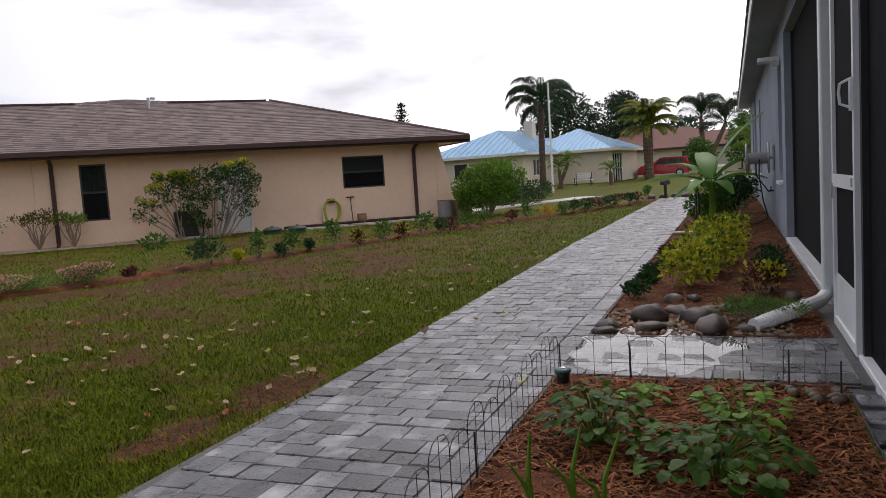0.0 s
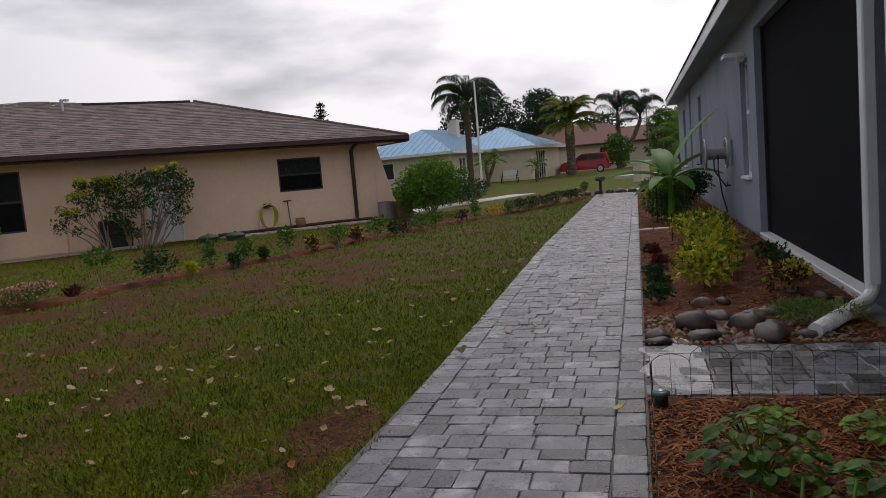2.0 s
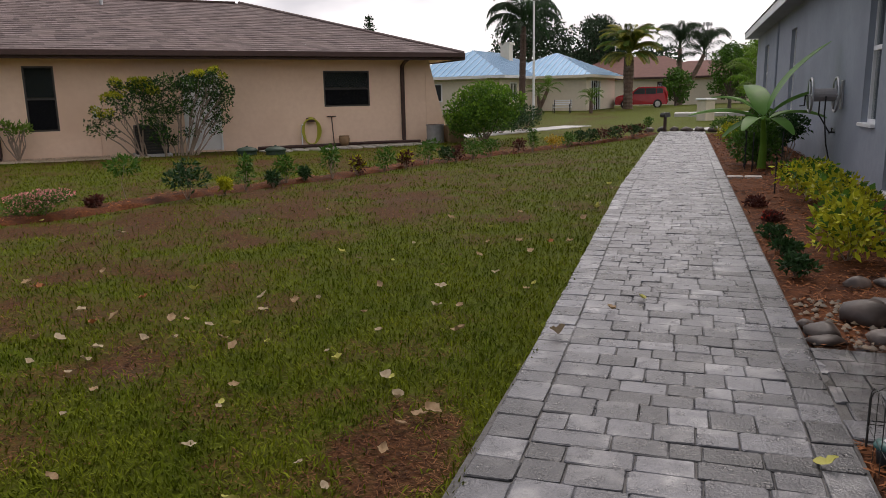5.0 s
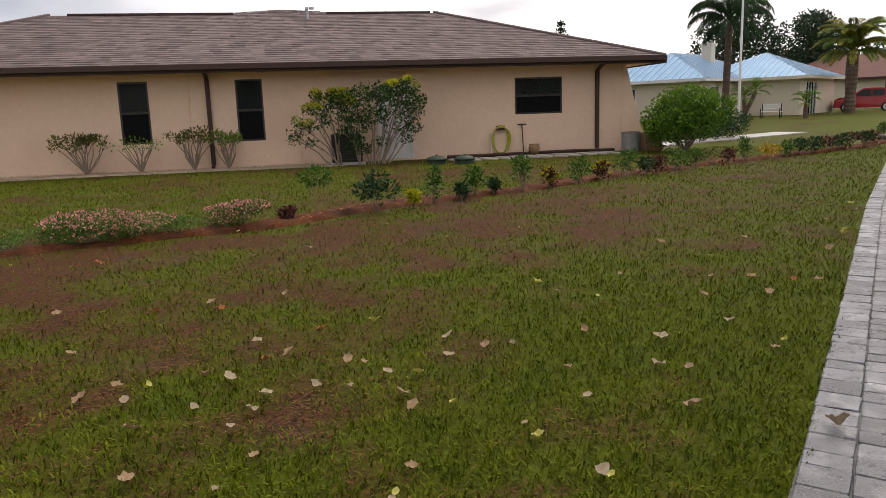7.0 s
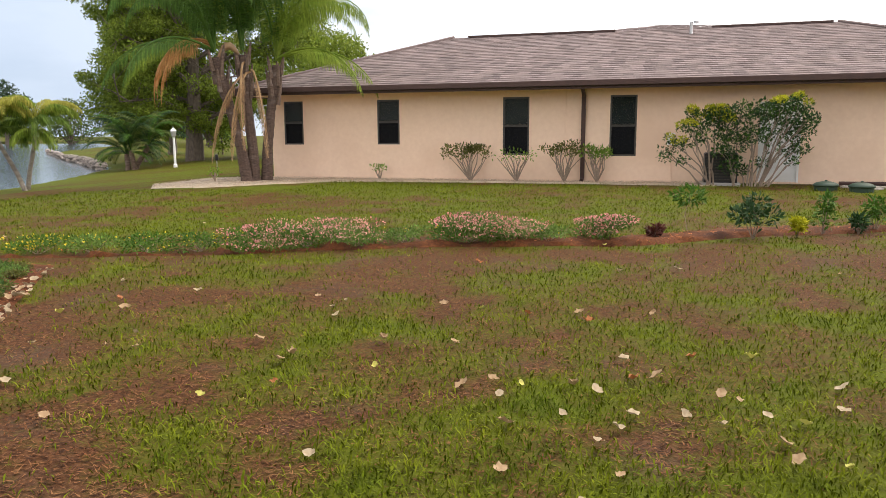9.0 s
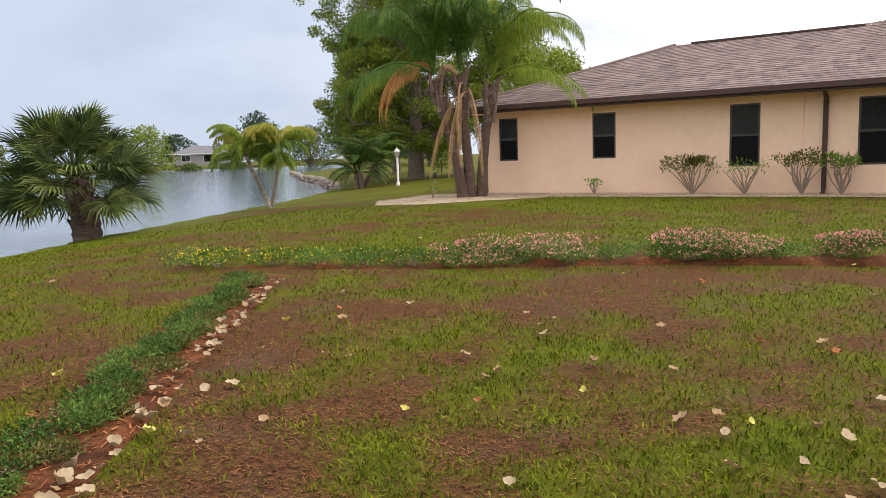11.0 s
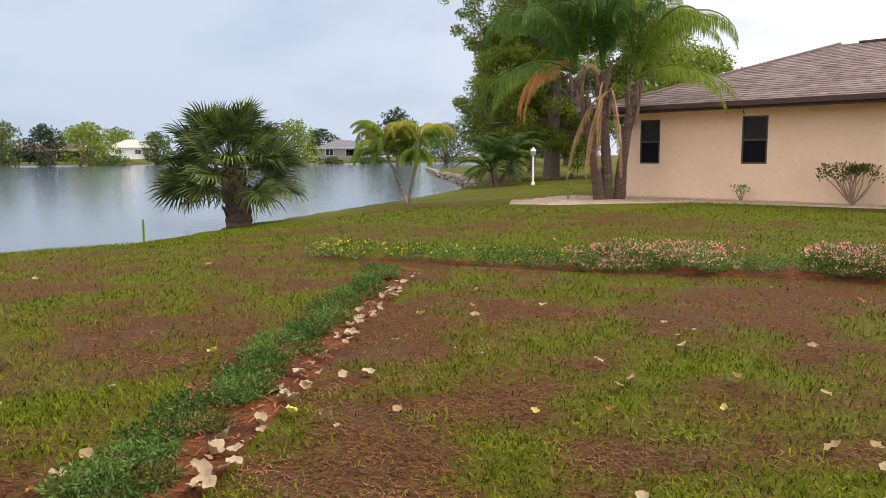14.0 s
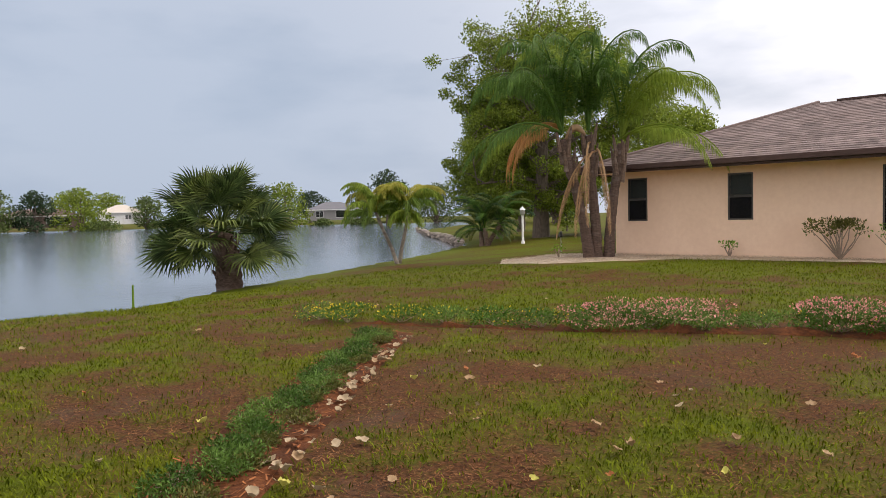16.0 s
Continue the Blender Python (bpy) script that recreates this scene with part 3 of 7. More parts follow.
def window(name, parent, x0, x1, z0, z1, y, label, shade=None, frame_mat=None, wide=False):
    """A single-hung window in a wall whose outer face is at y, looking to -y: frame, two panes, screen on the lower one, blind inside."""
    f = frame_mat or M_BRONZE
    w = holder(name, parent, label)
    t, mid = 0.045, (z0 + z1) / 2
    s = Shape().box(x0, y + 0.005, z0, x0 + t, y + 0.07, z1).box(x1 - t, y + 0.005, z0, x1, y + 0.07, z1)
    s.box(x0 + t, y + 0.005, z1 - t, x1 - t, y + 0.07, z1).box(x0 + t, y + 0.005, z0, x1 - t, y + 0.07, z0 + t)
    s.box(x0 + t, y + 0.012, mid - 0.025, x1 - t, y + 0.062, mid + 0.025)
    part("window_frame", s, f, w)
    part("pane", Shape().box(x0 + t, y + 0.046, mid + 0.025, x1 - t, y + 0.052, z1 - t), M_GLASS, w)
    part("pane", Shape().box(x0 + t, y + 0.046, z0 + t, x1 - t, y + 0.052, mid - 0.025), M_GLASS, w)
    part("insect_screen", Shape().box(x0 + t, y + 0.02, z0 + t, x1 - t, y + 0.022, mid - 0.025), M_SCREEN, w)
    part("insect_screen", Shape().box(x0 + t, y + 0.006, mid + 0.025, x1 - t, y + 0.008, z1 - t), M_WINSCREEN, w)
    s, n = Shape(), 9
    for i in range(n):
        zz = mid + 0.05 + (z1 - t - mid - 0.05) * i / n
        s.add([(x0 + t, y + 0.10, zz), (x1 - t, y + 0.10, zz), (x1 - t, y + 0.125, zz + (z1 - mid) / n), (x0 + t, y + 0.125, zz + (z1 - mid) / n)], [(0, 1, 2, 3)])
    part("blind", s, shade or M_BLIND, w)
    return w


# ---- the tan house ----
HX0, HX1, HY, HD, EAVE = -11.05, 9.75, 23.48, 11.2, 2.62
house = thing("house", Matrix.Identity(4), "long tan stucco house with a brown shingle hip roof", "house")
openings = [(-10.63, -10.0, 1.0, 2.27), (-7.63, -6.95, 1.0, 2.27), (-3.92, -3.19, 0.71, 2.28), (-1.03, -0.34, 0.69, 2.28), (2.65, 3.62, 0.04, 2.05), (6.54, 7.93, 1.14, 2.15)]
s = Shape()
wall_with_holes(s, HX0, HX1, -0.15, EAVE, HY, HY + 0.2, openings)
s.box(HX0, HY + 0.2, -0.15, HX0 + 0.2, HY + HD, EAVE).box(HX1 - 0.2, HY + 0.2, -0.15, HX1, HY + HD, EAVE)
s.box(HX0 + 0.2, HY + HD - 0.2, -0.15, HX1 - 0.2, HY + HD, EAVE)
s.box(HX0 + 0.2, HY + 4, -0.15, HX1 - 0.2, HY + 4.15, EAVE)
part("wall", s, M_STUCCO, house)
part("wing_wall", Shape().prism([(9.76, -0.1), (10.62, -0.1), (10.34, 0.7), (9.86, 2.5), (9.76, 2.5)], HY + 0.01, HY + 0.24), M_STUCCO, house)
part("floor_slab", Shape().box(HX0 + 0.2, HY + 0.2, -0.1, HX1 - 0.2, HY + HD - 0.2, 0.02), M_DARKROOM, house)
for (a, b, c, d), dark in zip(openings[:4], range(4)):
    window("window", house, a, b, c, d, HY, "narrow bronze-framed single-hung window with a grey-green blind")
window("window", house, *openings[5], HY, "wide bronze-framed window with a torn grey shade", shade=M_CURTAIN)
door = holder("door", house, "plain white side door")
part("door_leaf", Shape().box(2.70, HY + 0.06, 0.05, 3.57, HY + 0.10, 2.0, 0.004), M_WHITE, door)
part("door_frame", Shape().box(2.65, HY - 0.01, 0.04, 2.70, HY + 0.12, 2.05).box(3.57, HY - 0.01, 0.04, 3.62, HY + 0.12, 2.05).box(2.70, HY - 0.01, 2.0, 3.57, HY + 0.12, 2.05), M_WHITE, door)
part("door_knob", Shape().lathe([(0.01, 0), (0.02, 0.01), (0.03, 0.035), (0.025, 0.055), (0.005, 0.06)], 10), M_STEEL, door, at=pose(3.48, HY + 0.06, 1.0, 90))
# roof: courses of shingles on four slopes
EX0, EX1, EY0, EY1, RZ = HX0 - 0.75, HX1 + 0.95, HY - 0.75, HY + HD + 0.6, 4.62
RY, RX0, RX1 = (EY0 + EY1) / 2, -6.85, 5.35


def shingle_slope(s, lo0, lo1, hi0, hi1, course=0.22, tab=0.32, seed=1):
    """Courses of shingles, each lapping the one below, between an eave line and a ridge line."""
    lo0, lo1, hi0, hi1 = map(Vector, (lo0, lo1, hi0, hi1))
    normal = (lo1 - lo0).cross(hi0 - lo0)
    if normal.length < 1e-6:
        normal = (lo1 - lo0).cross(hi1 - lo0)
    normal.normalize()
    if normal.z < 0:
        normal = -normal
    n = max(1, int(((hi0 + hi1) / 2 - (lo0 + lo1) / 2).length / course))
    r = random.Random(seed)
    for i in range(n):
        a0, a1 = lo0.lerp(hi0, i / n), lo1.lerp(hi1, i / n)
        b0, b1 = lo0.lerp(hi0, (i + 1) / n), lo1.lerp(hi1, (i + 1) / n)
        k = max(1, int((a1 - a0).length / (tab * 0.85)))
        shift = r.random()
        cuts = [0.0] + sorted(min(1, max(0, (j - shift + r.uniform(-0.3, 0.3)) / k)) for j in range(1, k + 1)) + [1.0]
        for t0, t1 in zip(cuts, cuts[1:]):
            lift = normal * (0.008 + r.uniform(0, 0.006))
            p = [a0.lerp(a1, t0) + lift, a0.lerp(a1, t1) + lift, b0.lerp(b1, t1), b0.lerp(b1, t0), a0.lerp(a1, t0), a0.lerp(a1, t1)]
            s.add(p, [(0, 1, 2, 3), (4, 5, 1, 0)])


s = Shape()
shingle_slope(s, (EX0, EY0, EAVE), (EX1, EY0, EAVE), (RX0, RY, RZ), (RX1, RY, RZ), seed=1)
shingle_slope(s, (EX1, EY0, EAVE), (EX1, EY1, EAVE), (RX1, RY, RZ), (RX1, RY, RZ), 0.3, 0.6, seed=2)
shingle_slope(s, (EX0, EY1, EAVE), (EX0, EY0, EAVE), (RX0, RY, RZ), (RX0, RY, RZ), 0.3, 0.6, seed=3)
shingle_slope(s, (EX1, EY1, EAVE), (EX0, EY1, EAVE), (RX1, RY, RZ), (RX0, RY, RZ), 0.6, 1.0, seed=4)
shingle_slope(s, (-2.6, RY - 0.2, RZ - 0.06), (3.1, RY - 0.2, RZ - 0.06), (0.2, RY + 0.9, RZ + 0.26), (0.35, RY + 0.9, RZ + 0.26), 0.15, 0.33, seed=5)
roof = part("roof", s, M_SHINGLE, house)
for a, b in (((EX1, EY0, EAVE + 0.02), (RX1, RY, RZ + 0.02)), ((EX0, EY0, EAVE + 0.02), (RX0, RY, RZ + 0.02))):
    part("hip_cap", Shape().tube([a, b], 0.05, 6), M_SHINGLE, roof)
part("ridge_vent", Shape().prism([(-6.3, RZ - 0.02), (-1.3, RZ - 0.02), (-1.3, RZ + 0.04), (-6.3, RZ + 0.04)], RY - 0.14, RY + 0.14), M_TRIM, roof)
part("ridge_vent", Shape().prism([(1.7, RZ - 0.02), (5.2, RZ - 0.02), (5.2, RZ + 0.04), (1.7, RZ + 0.04)], RY - 0.14, RY + 0.14), M_TRIM, roof)
part("vent_pipe", Shape().tube([(1.05, RY - 0.9, RZ - 0.35), (1.05, RY - 0.9, RZ + 0.08)], 0.05, 10).tube([(1.2, RY - 0.9, RZ + 0.02), (1.2, RY - 0.9, RZ + 0.08)], 0.09, 10), M_STEEL, roof)
s = Shape().box(EX0, EY0 - 0.025, EAVE - 0.20, EX1, EY0, EAVE + 0.02).box(EX1, EY0 - 0.025, EAVE - 0.20, EX1 + 0.025, EY1, EAVE + 0.02)
s.box(EX0 - 0.025, EY0 - 0.025, EAVE - 0.20, EX0, EY1, EAVE + 0.02).box(EX0, EY1, EAVE - 0.20, EX1, EY1 + 0.025, EAVE + 0.02)
part("fascia", s, M_TRIM, house)
part("gutter", Shape().prism([(EX0 + 0.02, EAVE - 0.12), (EX1 - 0.02, EAVE - 0.12), (EX1 - 0.02, EAVE), (EX0 + 0.02, EAVE)], EY0 - 0.13, EY0 - 0.028), M_TRIM, house)
part("soffit", Shape().box(EX0, EY0, EAVE - 0.16, EX1, EY1, EAVE - 0.13), M_STUCCO, house)
for x in (-1.72, 8.97):
    s = Shape().box(x - 0.055, HY - 0.09, 0.12, x + 0.055, HY - 0.012, 2.30, 0.01)
    s.tube([(x, HY - 0.05, 2.28), (x, HY - 0.3, 2.40), (x, EY0 - 0.08, 2.52)], 0.052, 8)
    s.tube([(x, HY - 0.05, 0.14), (x, HY - 0.12, 0.07), (x, HY - 0.28, 0.04)], 0.05, 8)
    part("downspout", s, M_TRIM, house)
s = Shape().box(0.45, HY - 0.10, 0.98, 0.62, HY - 0.002, 1.26, 0.012).box(0.43, HY - 0.11, 1.25, 0.64, HY - 0.002, 1.28)
part("meter_box", s, M_WHITE, house)
part("conduit", Shape().tube([(0.56, HY - 0.03, 0.98), (0.57, HY - 0.03, -0.02)], 0.016, 6), M_STUCCO, house)
part("conduit", Shape().tube([(-2.2, HY - 0.02, 2.45), (-2.2, HY - 0.02, 1.3)], 0.013, 6), M_STUCCO, house)

# ---- the grey house along the path (in the path's own axes: x along it, y = -0.95 is the wall) ----
WY, GE, GX1, GTOP = -0.92, -0.50, 31.0, 3.18
grey = thing("grey_house", TURNED, "grey stucco house with a black screened porch", "house")
PORCH = 7.15
gopen = [(PORCH, 12.1, 0.07, 2.92), (12.75, 13.6, 0.84, 2.62), (20.9, 21.8, 0.84, 2.72), (27.0, 28.2, 0.84, 2.72)]
s = Shape()
wall_with_holes(s, 6.95, GX1, -0.15, GTOP, WY - 0.22, WY, gopen)
part("wall", s, M_GREY, grey)
part("end_wall", Shape().box(GX1 - 0.22, WY - 8.0, -0.15, GX1, WY - 0.22, GTOP), M_GREY, grey)
part("back_wall", Shape().box(-6, WY - 8.22, -0.15, GX1, WY - 8.0, GTOP), M_GREY, grey)
part("end_wall", Shape().box(-6, WY - 8.0, -0.15, -5.78, WY - 0.22, GTOP), M_GREY, grey)
part("porch_beam", Shape().box(-6, WY - 0.22, 2.78, 6.95, WY, GTOP), M_GREY, grey)
part("inner_wall", Shape().box(12.3, WY - 8.0, -0.15, 12.5, WY - 0.22, 2.95), M_GREY, grey)
part("porch_floor", Shape().box(-5.78, WY - 8.0, -0.1, 12.3, WY - 0.10, 0.05), M_CONCRETE, grey)
# ceiling coloured dark for the shade inside the porch
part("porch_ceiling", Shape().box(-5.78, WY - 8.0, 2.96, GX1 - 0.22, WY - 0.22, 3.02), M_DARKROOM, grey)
part("sill", Shape().box(PORCH, WY - 0.20, 0.0, 12.1, WY + 0.02, 0.075, 0.008), M_WHITE, grey)
part("screen", Shape().box(PORCH, WY - 0.12, 0.075, 12.1, WY - 0.117, 2.92), M_SCREEN, grey)
for x in (PORCH, 12.05):
    part("screen_post", Shape().box(x, WY - 0.15, 0.085, x + 0.05, WY - 0.09, 2.92), M_BLACK, grey)
# screened wall and door nearer the start
DY = -0.80
s = Shape().box(-5.5, DY - 0.10, 0.02, 5.16, DY - 0.095, 2.75)
part("screen", s, M_SCREEN, grey)
for x in (-5.5, -2.2, 1.2, 5.16):
    part("screen_post", Shape().box(x, DY - 0.13, 0.0, x + 0.06, DY - 0.06, 2.70), M_BLACK, grey)
part("screen_rail", Shape().box(-5.5, DY - 0.13, 2.70, 6.2, DY - 0.06, 2.78), M_BLACK, grey)
part("kerb", Shape().box(-5.5, DY - 0.16, -0.02, 5.22, DY - 0.04, 0.07, 0.006), M_WHITE, grey)
sd = holder("screen_door", grey, "white aluminium screen door")
s = Shape().box(5.22, DY - 0.07, 0.05, 5.27, DY - 0.03, 2.70).box(6.14, DY - 0.07, 0.05, 6.20, DY - 0.03, 2.70)
s.box(5.27, DY - 0.07, 2.62, 6.14, DY - 0.03, 2.70).box(5.27, DY - 0.07, 0.98, 6.14, DY - 0.03, 1.06).box(5.27, DY - 0.07, 0.05, 6.14, DY - 0.03, 0.11)
part("door_frame", s, M_WHITE, sd)
part("kick_panel", Shape().box(5.27, DY - 0.06, 0.11, 6.14, DY - 0.045, 0.40), M_WHITE, sd)
part("screen", Shape().box(5.27, DY - 0.055, 0.40, 6.14, DY - 0.052, 0.98), M_SCREEN, sd)
part("screen", Shape().box(5.27, DY - 0.055, 1.06, 6.14, DY - 0.052, 2.62), M_SCREEN, sd)
part("handle", Shape().box(5.23, DY - 0.03, 1.42, 5.26, DY - 0.012, 1.60, 0.004).tube([(5.25, DY - 0.012, 1.44), (5.26, DY + 0.03, 1.46), (5.27, DY + 0.035, 1.52), (5.26, DY + 0.03, 1.57), (5.25, DY - 0.012, 1.59)], 0.008, 7), M_WHITE, sd)
part("lock_plate", Shape().box(5.29, DY - 0.03, 1.0, 5.33, DY - 0.022, 1.05), M_STEEL, sd)
part("hinge", Shape().box(6.15, DY - 0.03, 0.9, 6.19, DY - 0.018, 1.0), M_STEEL, sd)
for x0, x1, z0, z1 in gopen[1:]:
    w = holder("window", grey, "white-framed window")
    y, t, mid = WY - 0.14, 0.05, (z0 + z1) / 2 + 0.1
    s = Shape().box(x0, y, z0, x0 + t, y + 0.06, z1).box(x1 - t, y, z0, x1, y + 0.06, z1).box(x0 + t, y, z1 - t, x1 - t, y + 0.06, z1)
    s.box(x0 + t, y, z0, x1 - t, y + 0.06, z0 + t).box(x0 + t, y, mid - 0.03, x1 - t, y + 0.07, mid + 0.03)
    part("window_frame", s, M_WHITE, w)
    part("window_sill", Shape().box(x0, WY - 0.08, z0 - 0.04, x1, WY + 0.05, z0 + 0.005, 0.006), M_WHITE, w)
    part("pane", Shape().box(x0 + t, y + 0.02, z0 + t, x1 - t, y + 0.026, mid - 0.03), M_GLASS, w)
    part("pane", Shape().box(x0 + t, y + 0.035, mid + 0.03, x1 - t, y + 0.041, z1 - t), M_GLASS, w)
    # no blind: a dark sheet that stands for the unlit room
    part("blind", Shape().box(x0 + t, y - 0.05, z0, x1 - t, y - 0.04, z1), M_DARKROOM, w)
part("threshold", Shape().box(4.70, WY - 0.02, -0.05, 6.95, -0.785, 0.036), M_SAND, grey)
# eave, fascia and roof
s = Shape().box(-6.4, GE - 0.02, 3.16, GX1 + 0.4, GE, 3.36).box(GX1 + 0.4, WY - 8.6, 3.16, GX1 + 0.42, GE, 3.36)
part("fascia", s, M_WHITE, grey)
part("soffit", Shape().box(-6.4, WY - 8.6, 3.18, GX1 + 0.4, GE - 0.02, 3.20), M_GREY, grey)
s = Shape()
shingle_slope(s, (GX1 + 0.45, GE + 0.03, 3.36), (-6.4, GE + 0.03, 3.36), (GX1 - 4, -5.0, 5.0), (-2, -5.0, 5.0), 0.3, 0.7, seed=8)
shingle_slope(s, (GX1 + 0.45, WY - 8.6, 3.36), (GX1 + 0.45, GE + 0.03, 3.36), (GX1 - 4, -5.0, 5.0), (GX1 - 4, -5.0, 5.0), 0.3, 0.7, seed=9)
shingle_slope(s, (-6.4, WY - 8.6, 3.36), (GX1 + 0.45, WY - 8.6, 3.36), (-2, -5.0, 5.0), (GX1 - 4, -5.0, 5.0), 0.6, 1.4, seed=10)
shingle_slope(s, (-6.4, GE + 0.03, 3.36), (-6.4, WY - 8.6, 3.36), (-2, -5.0, 5.0), (-2, -5.0, 5.0), 0.6, 1.4, seed=11)
part("roof", s, M_GREYTILE, grey)
# gutter downspout with its long outlet
gs = Shape().box(6.62, WY + 0.02, 0.24, 6.74, WY + 0.11, 3.2, 0.012)
part("downspout", gs, M_WHITE, grey)
s = Shape()
s.tube([(6.68, WY + 0.065, 0.30), (6.67, WY + 0.075, 0.18), (6.60, WY + 0.13, 0.13), (6.45, WY + 0.24, 0.115), (5.98, WY + 0.60, 0.065)], 0.050, 12)
for i in range(9):
    k = 0.30 + 0.07 * i
    p = Vector((6.45, WY + 0.24, 0.115)).lerp(Vector((6.03, WY + 0.56, 0.07)), i / 9)
    q = Vector((6.45, WY + 0.24, 0.115)).lerp(Vector((6.03, WY + 0.56, 0.07)), i / 9 + 0.05)
    s.tube([p, q], 0.054, 12)
part("outlet", s, M_WHITE, grey)
part("conduit", Shape().tube([(24.5, WY + 0.02, 0.1), (24.5, WY + 0.02, 3.15)], 0.03, 6), M_GREY, grey)
s = Shape().box(13.0, WY, 2.66, 13.35, WY + 0.30, 2.72, 0.01).box(13.05, WY, 2.60, 13.2, WY + 0.1, 2.66)
part("wall_light", s, M_WHITE, grey)


# ---- hose reel on the grey wall ----
reel = thing("hose_reel", TURNED @ pose(15.0, WY, 1.22), "grey wall-mounted hose reel with a black hose", "hose reel")
for y in (0.10, 0.46):
    ring = [(0.26 * math.cos(a), y, 0.26 * math.sin(a)) for a in np.linspace(0, 2 * math.pi, 25)]
    s = Shape().tube(ring, 0.018, 8, False)
    for a in np.linspace(0, math.pi, 4)[:3]:
        s.tube([(0.25 * math.cos(a), y, 0.25 * math.sin(a)), (-0.25 * math.cos(a), y, -0.25 * math.sin(a))], 0.014, 6)
    part("reel_disc", s, M_STEEL, reel)
part("drum", Shape().tube([(0, 0.10, 0), (0, 0.46, 0)], 0.10, 14), M_PLANTER, reel)
part("bracket", Shape().box(-0.06, 0.0, -0.22, 0.06, 0.03, 0.22, 0.006).tube([(0, 0.02, 0), (0, 0.5, 0)], 0.02, 8), M_STEEL, reel)
part("crank", Shape().tube([(0, 0.49, 0), (0, 0.53, 0), (0.04, 0.53, -0.16), (0.04, 0.60, -0.16)], 0.013, 6), M_BLACK, reel)
part("hose", Shape().tube([(-0.10, 0.25, -0.02), (-0.13, 0.26, -0.3), (-0.08, 0.2, -0.75), (-0.02, 0.12, -1.05), (0.15, 0.3, -1.17), (0.35, 0.5, -1.19), (0.2, 0.62, -1.19), (-0.2, 0.5, -1.19)], 0.012, 6), M_BLACK, reel)
part("hose", Shape().tube([(0.12, 0.3, -0.02), (0.14, 0.3, -0.3), (0.3, 0.1, -0.6), (0.42, 0.08, -0.62)], 0.012, 6), M_BLACK, reel)
part("tap", Shape().tube([(0.42, 0.0, -0.6), (0.42, 0.09, -0.6)], 0.016, 8).tube([(0.42, 0.05, -0.6), (0.42, 0.05, -0.54)], 0.01, 6).tube([(0.38, 0.05, -0.535), (0.46, 0.05, -0.535)], 0.012, 6), M_BLACK, reel)

# ---- beds of mulch, kept a little proud of the soil ----
def bed(name, outline, label, material, m=Matrix.Identity(4), step=0.16, height=0.03, seed=1, chips=0, chip_mat=None, flat=None):
    """A bed: a lumpy sheet inside an outline (a list of corners), with loose chips on it."""
    r = np.random.default_rng(seed)
    P = np.array(outline, float)
    def inside(x, y):
        c = np.zeros(x.shape, bool)
        for (ax, ay), (bx, by) in zip(P, np.roll(P, -1, 0)):
            c ^= ((ay > y) != (by > y)) & (x < (bx - ax) * (y - ay) / (by - ay + 1e-12) + ax)
        return c
    x0, y0, x1, y1 = P[:, 0].min(), P[:, 1].min(), P[:, 0].max(), P[:, 1].max()
    bm = bmesh.new()
    rim = [bm.verts.new((x, y, 0)) for x, y in outline]
    bm.faces.new(rim)
    for k, a, b in ((0, x0, x1), (1, y0, y1)):
        for c in np.arange(a + step, b, step):
            co, no = ((c, 0, 0), (1, 0, 0)) if k == 0 else ((0, c, 0), (0, 1, 0))
            bmesh.ops.bisect_plane(bm, geom=bm.verts[:] + bm.edges[:] + bm.faces[:], plane_co=co, plane_no=no)
    for v in bm.verts:
        w = m @ v.co
        edge = v.is_boundary
        v.co.z = float(ground_height(w.x, w.y)) + (0.002 if edge else height * (0.55 + 0.9 * noise.noise(Vector((w.x * 3, w.y * 3, seed))))) + (0 if edge else 0.008)
    bmesh.ops.recalc_face_normals(bm, faces=bm.faces)
    if sum(f.normal.z for f in bm.faces) < 0:
        bmesh.ops.reverse_faces(bm, faces=bm.faces)
    me = bpy.data.meshes.new(name)
    bm.to_mesh(me), bm.free()
    me.materials.append(material)
    me.polygons.foreach_set("use_smooth", [True] * len(me.polygons))
    ob = new(name, me)
    ob.matrix_basis = m
    tagged(ob, label, "garden bed", kind="structure")
    if chips:
        x, y = r.uniform(x0, x1, chips * 3), r.uniform(y0, y1, chips * 3)
        k = inside(x, y)
        x, y = x[k][:chips], y[k][:chips]
        w = np.array([tuple(m @ Vector((a, b, 0))) for a, b in zip(x, y)])
        z = ground_height(w[:, 0], w[:, 1]) + height * 0.7 + r.uniform(0.004, 0.022, len(x))
        a, ln, wd = r.uniform(0, math.pi, len(x)), r.uniform(0.02, 0.075, len(x)), r.uniform(0.004, 0.013, len(x))
        d = np.stack([np.cos(a), np.sin(a), r.normal(0, 0.22, len(x))], -1)
        sd_ = np.stack([-np.sin(a), np.cos(a), r.normal(0, 0.3, len(x))], -1)
        c = np.stack([x, y, z], -1)
        dl, sw = d * ln[:, None] / 2, sd_ * wd[:, None] / 2
        q = np.stack([c - dl - sw, c + dl - sw * 0.6, c + dl + sw * 0.7, c - dl + sw], 1)
        part("chips", quad_mesh("chips", q, chip_mat or M_CHIP), None, ob)["kind"] = "stuff"
    return ob


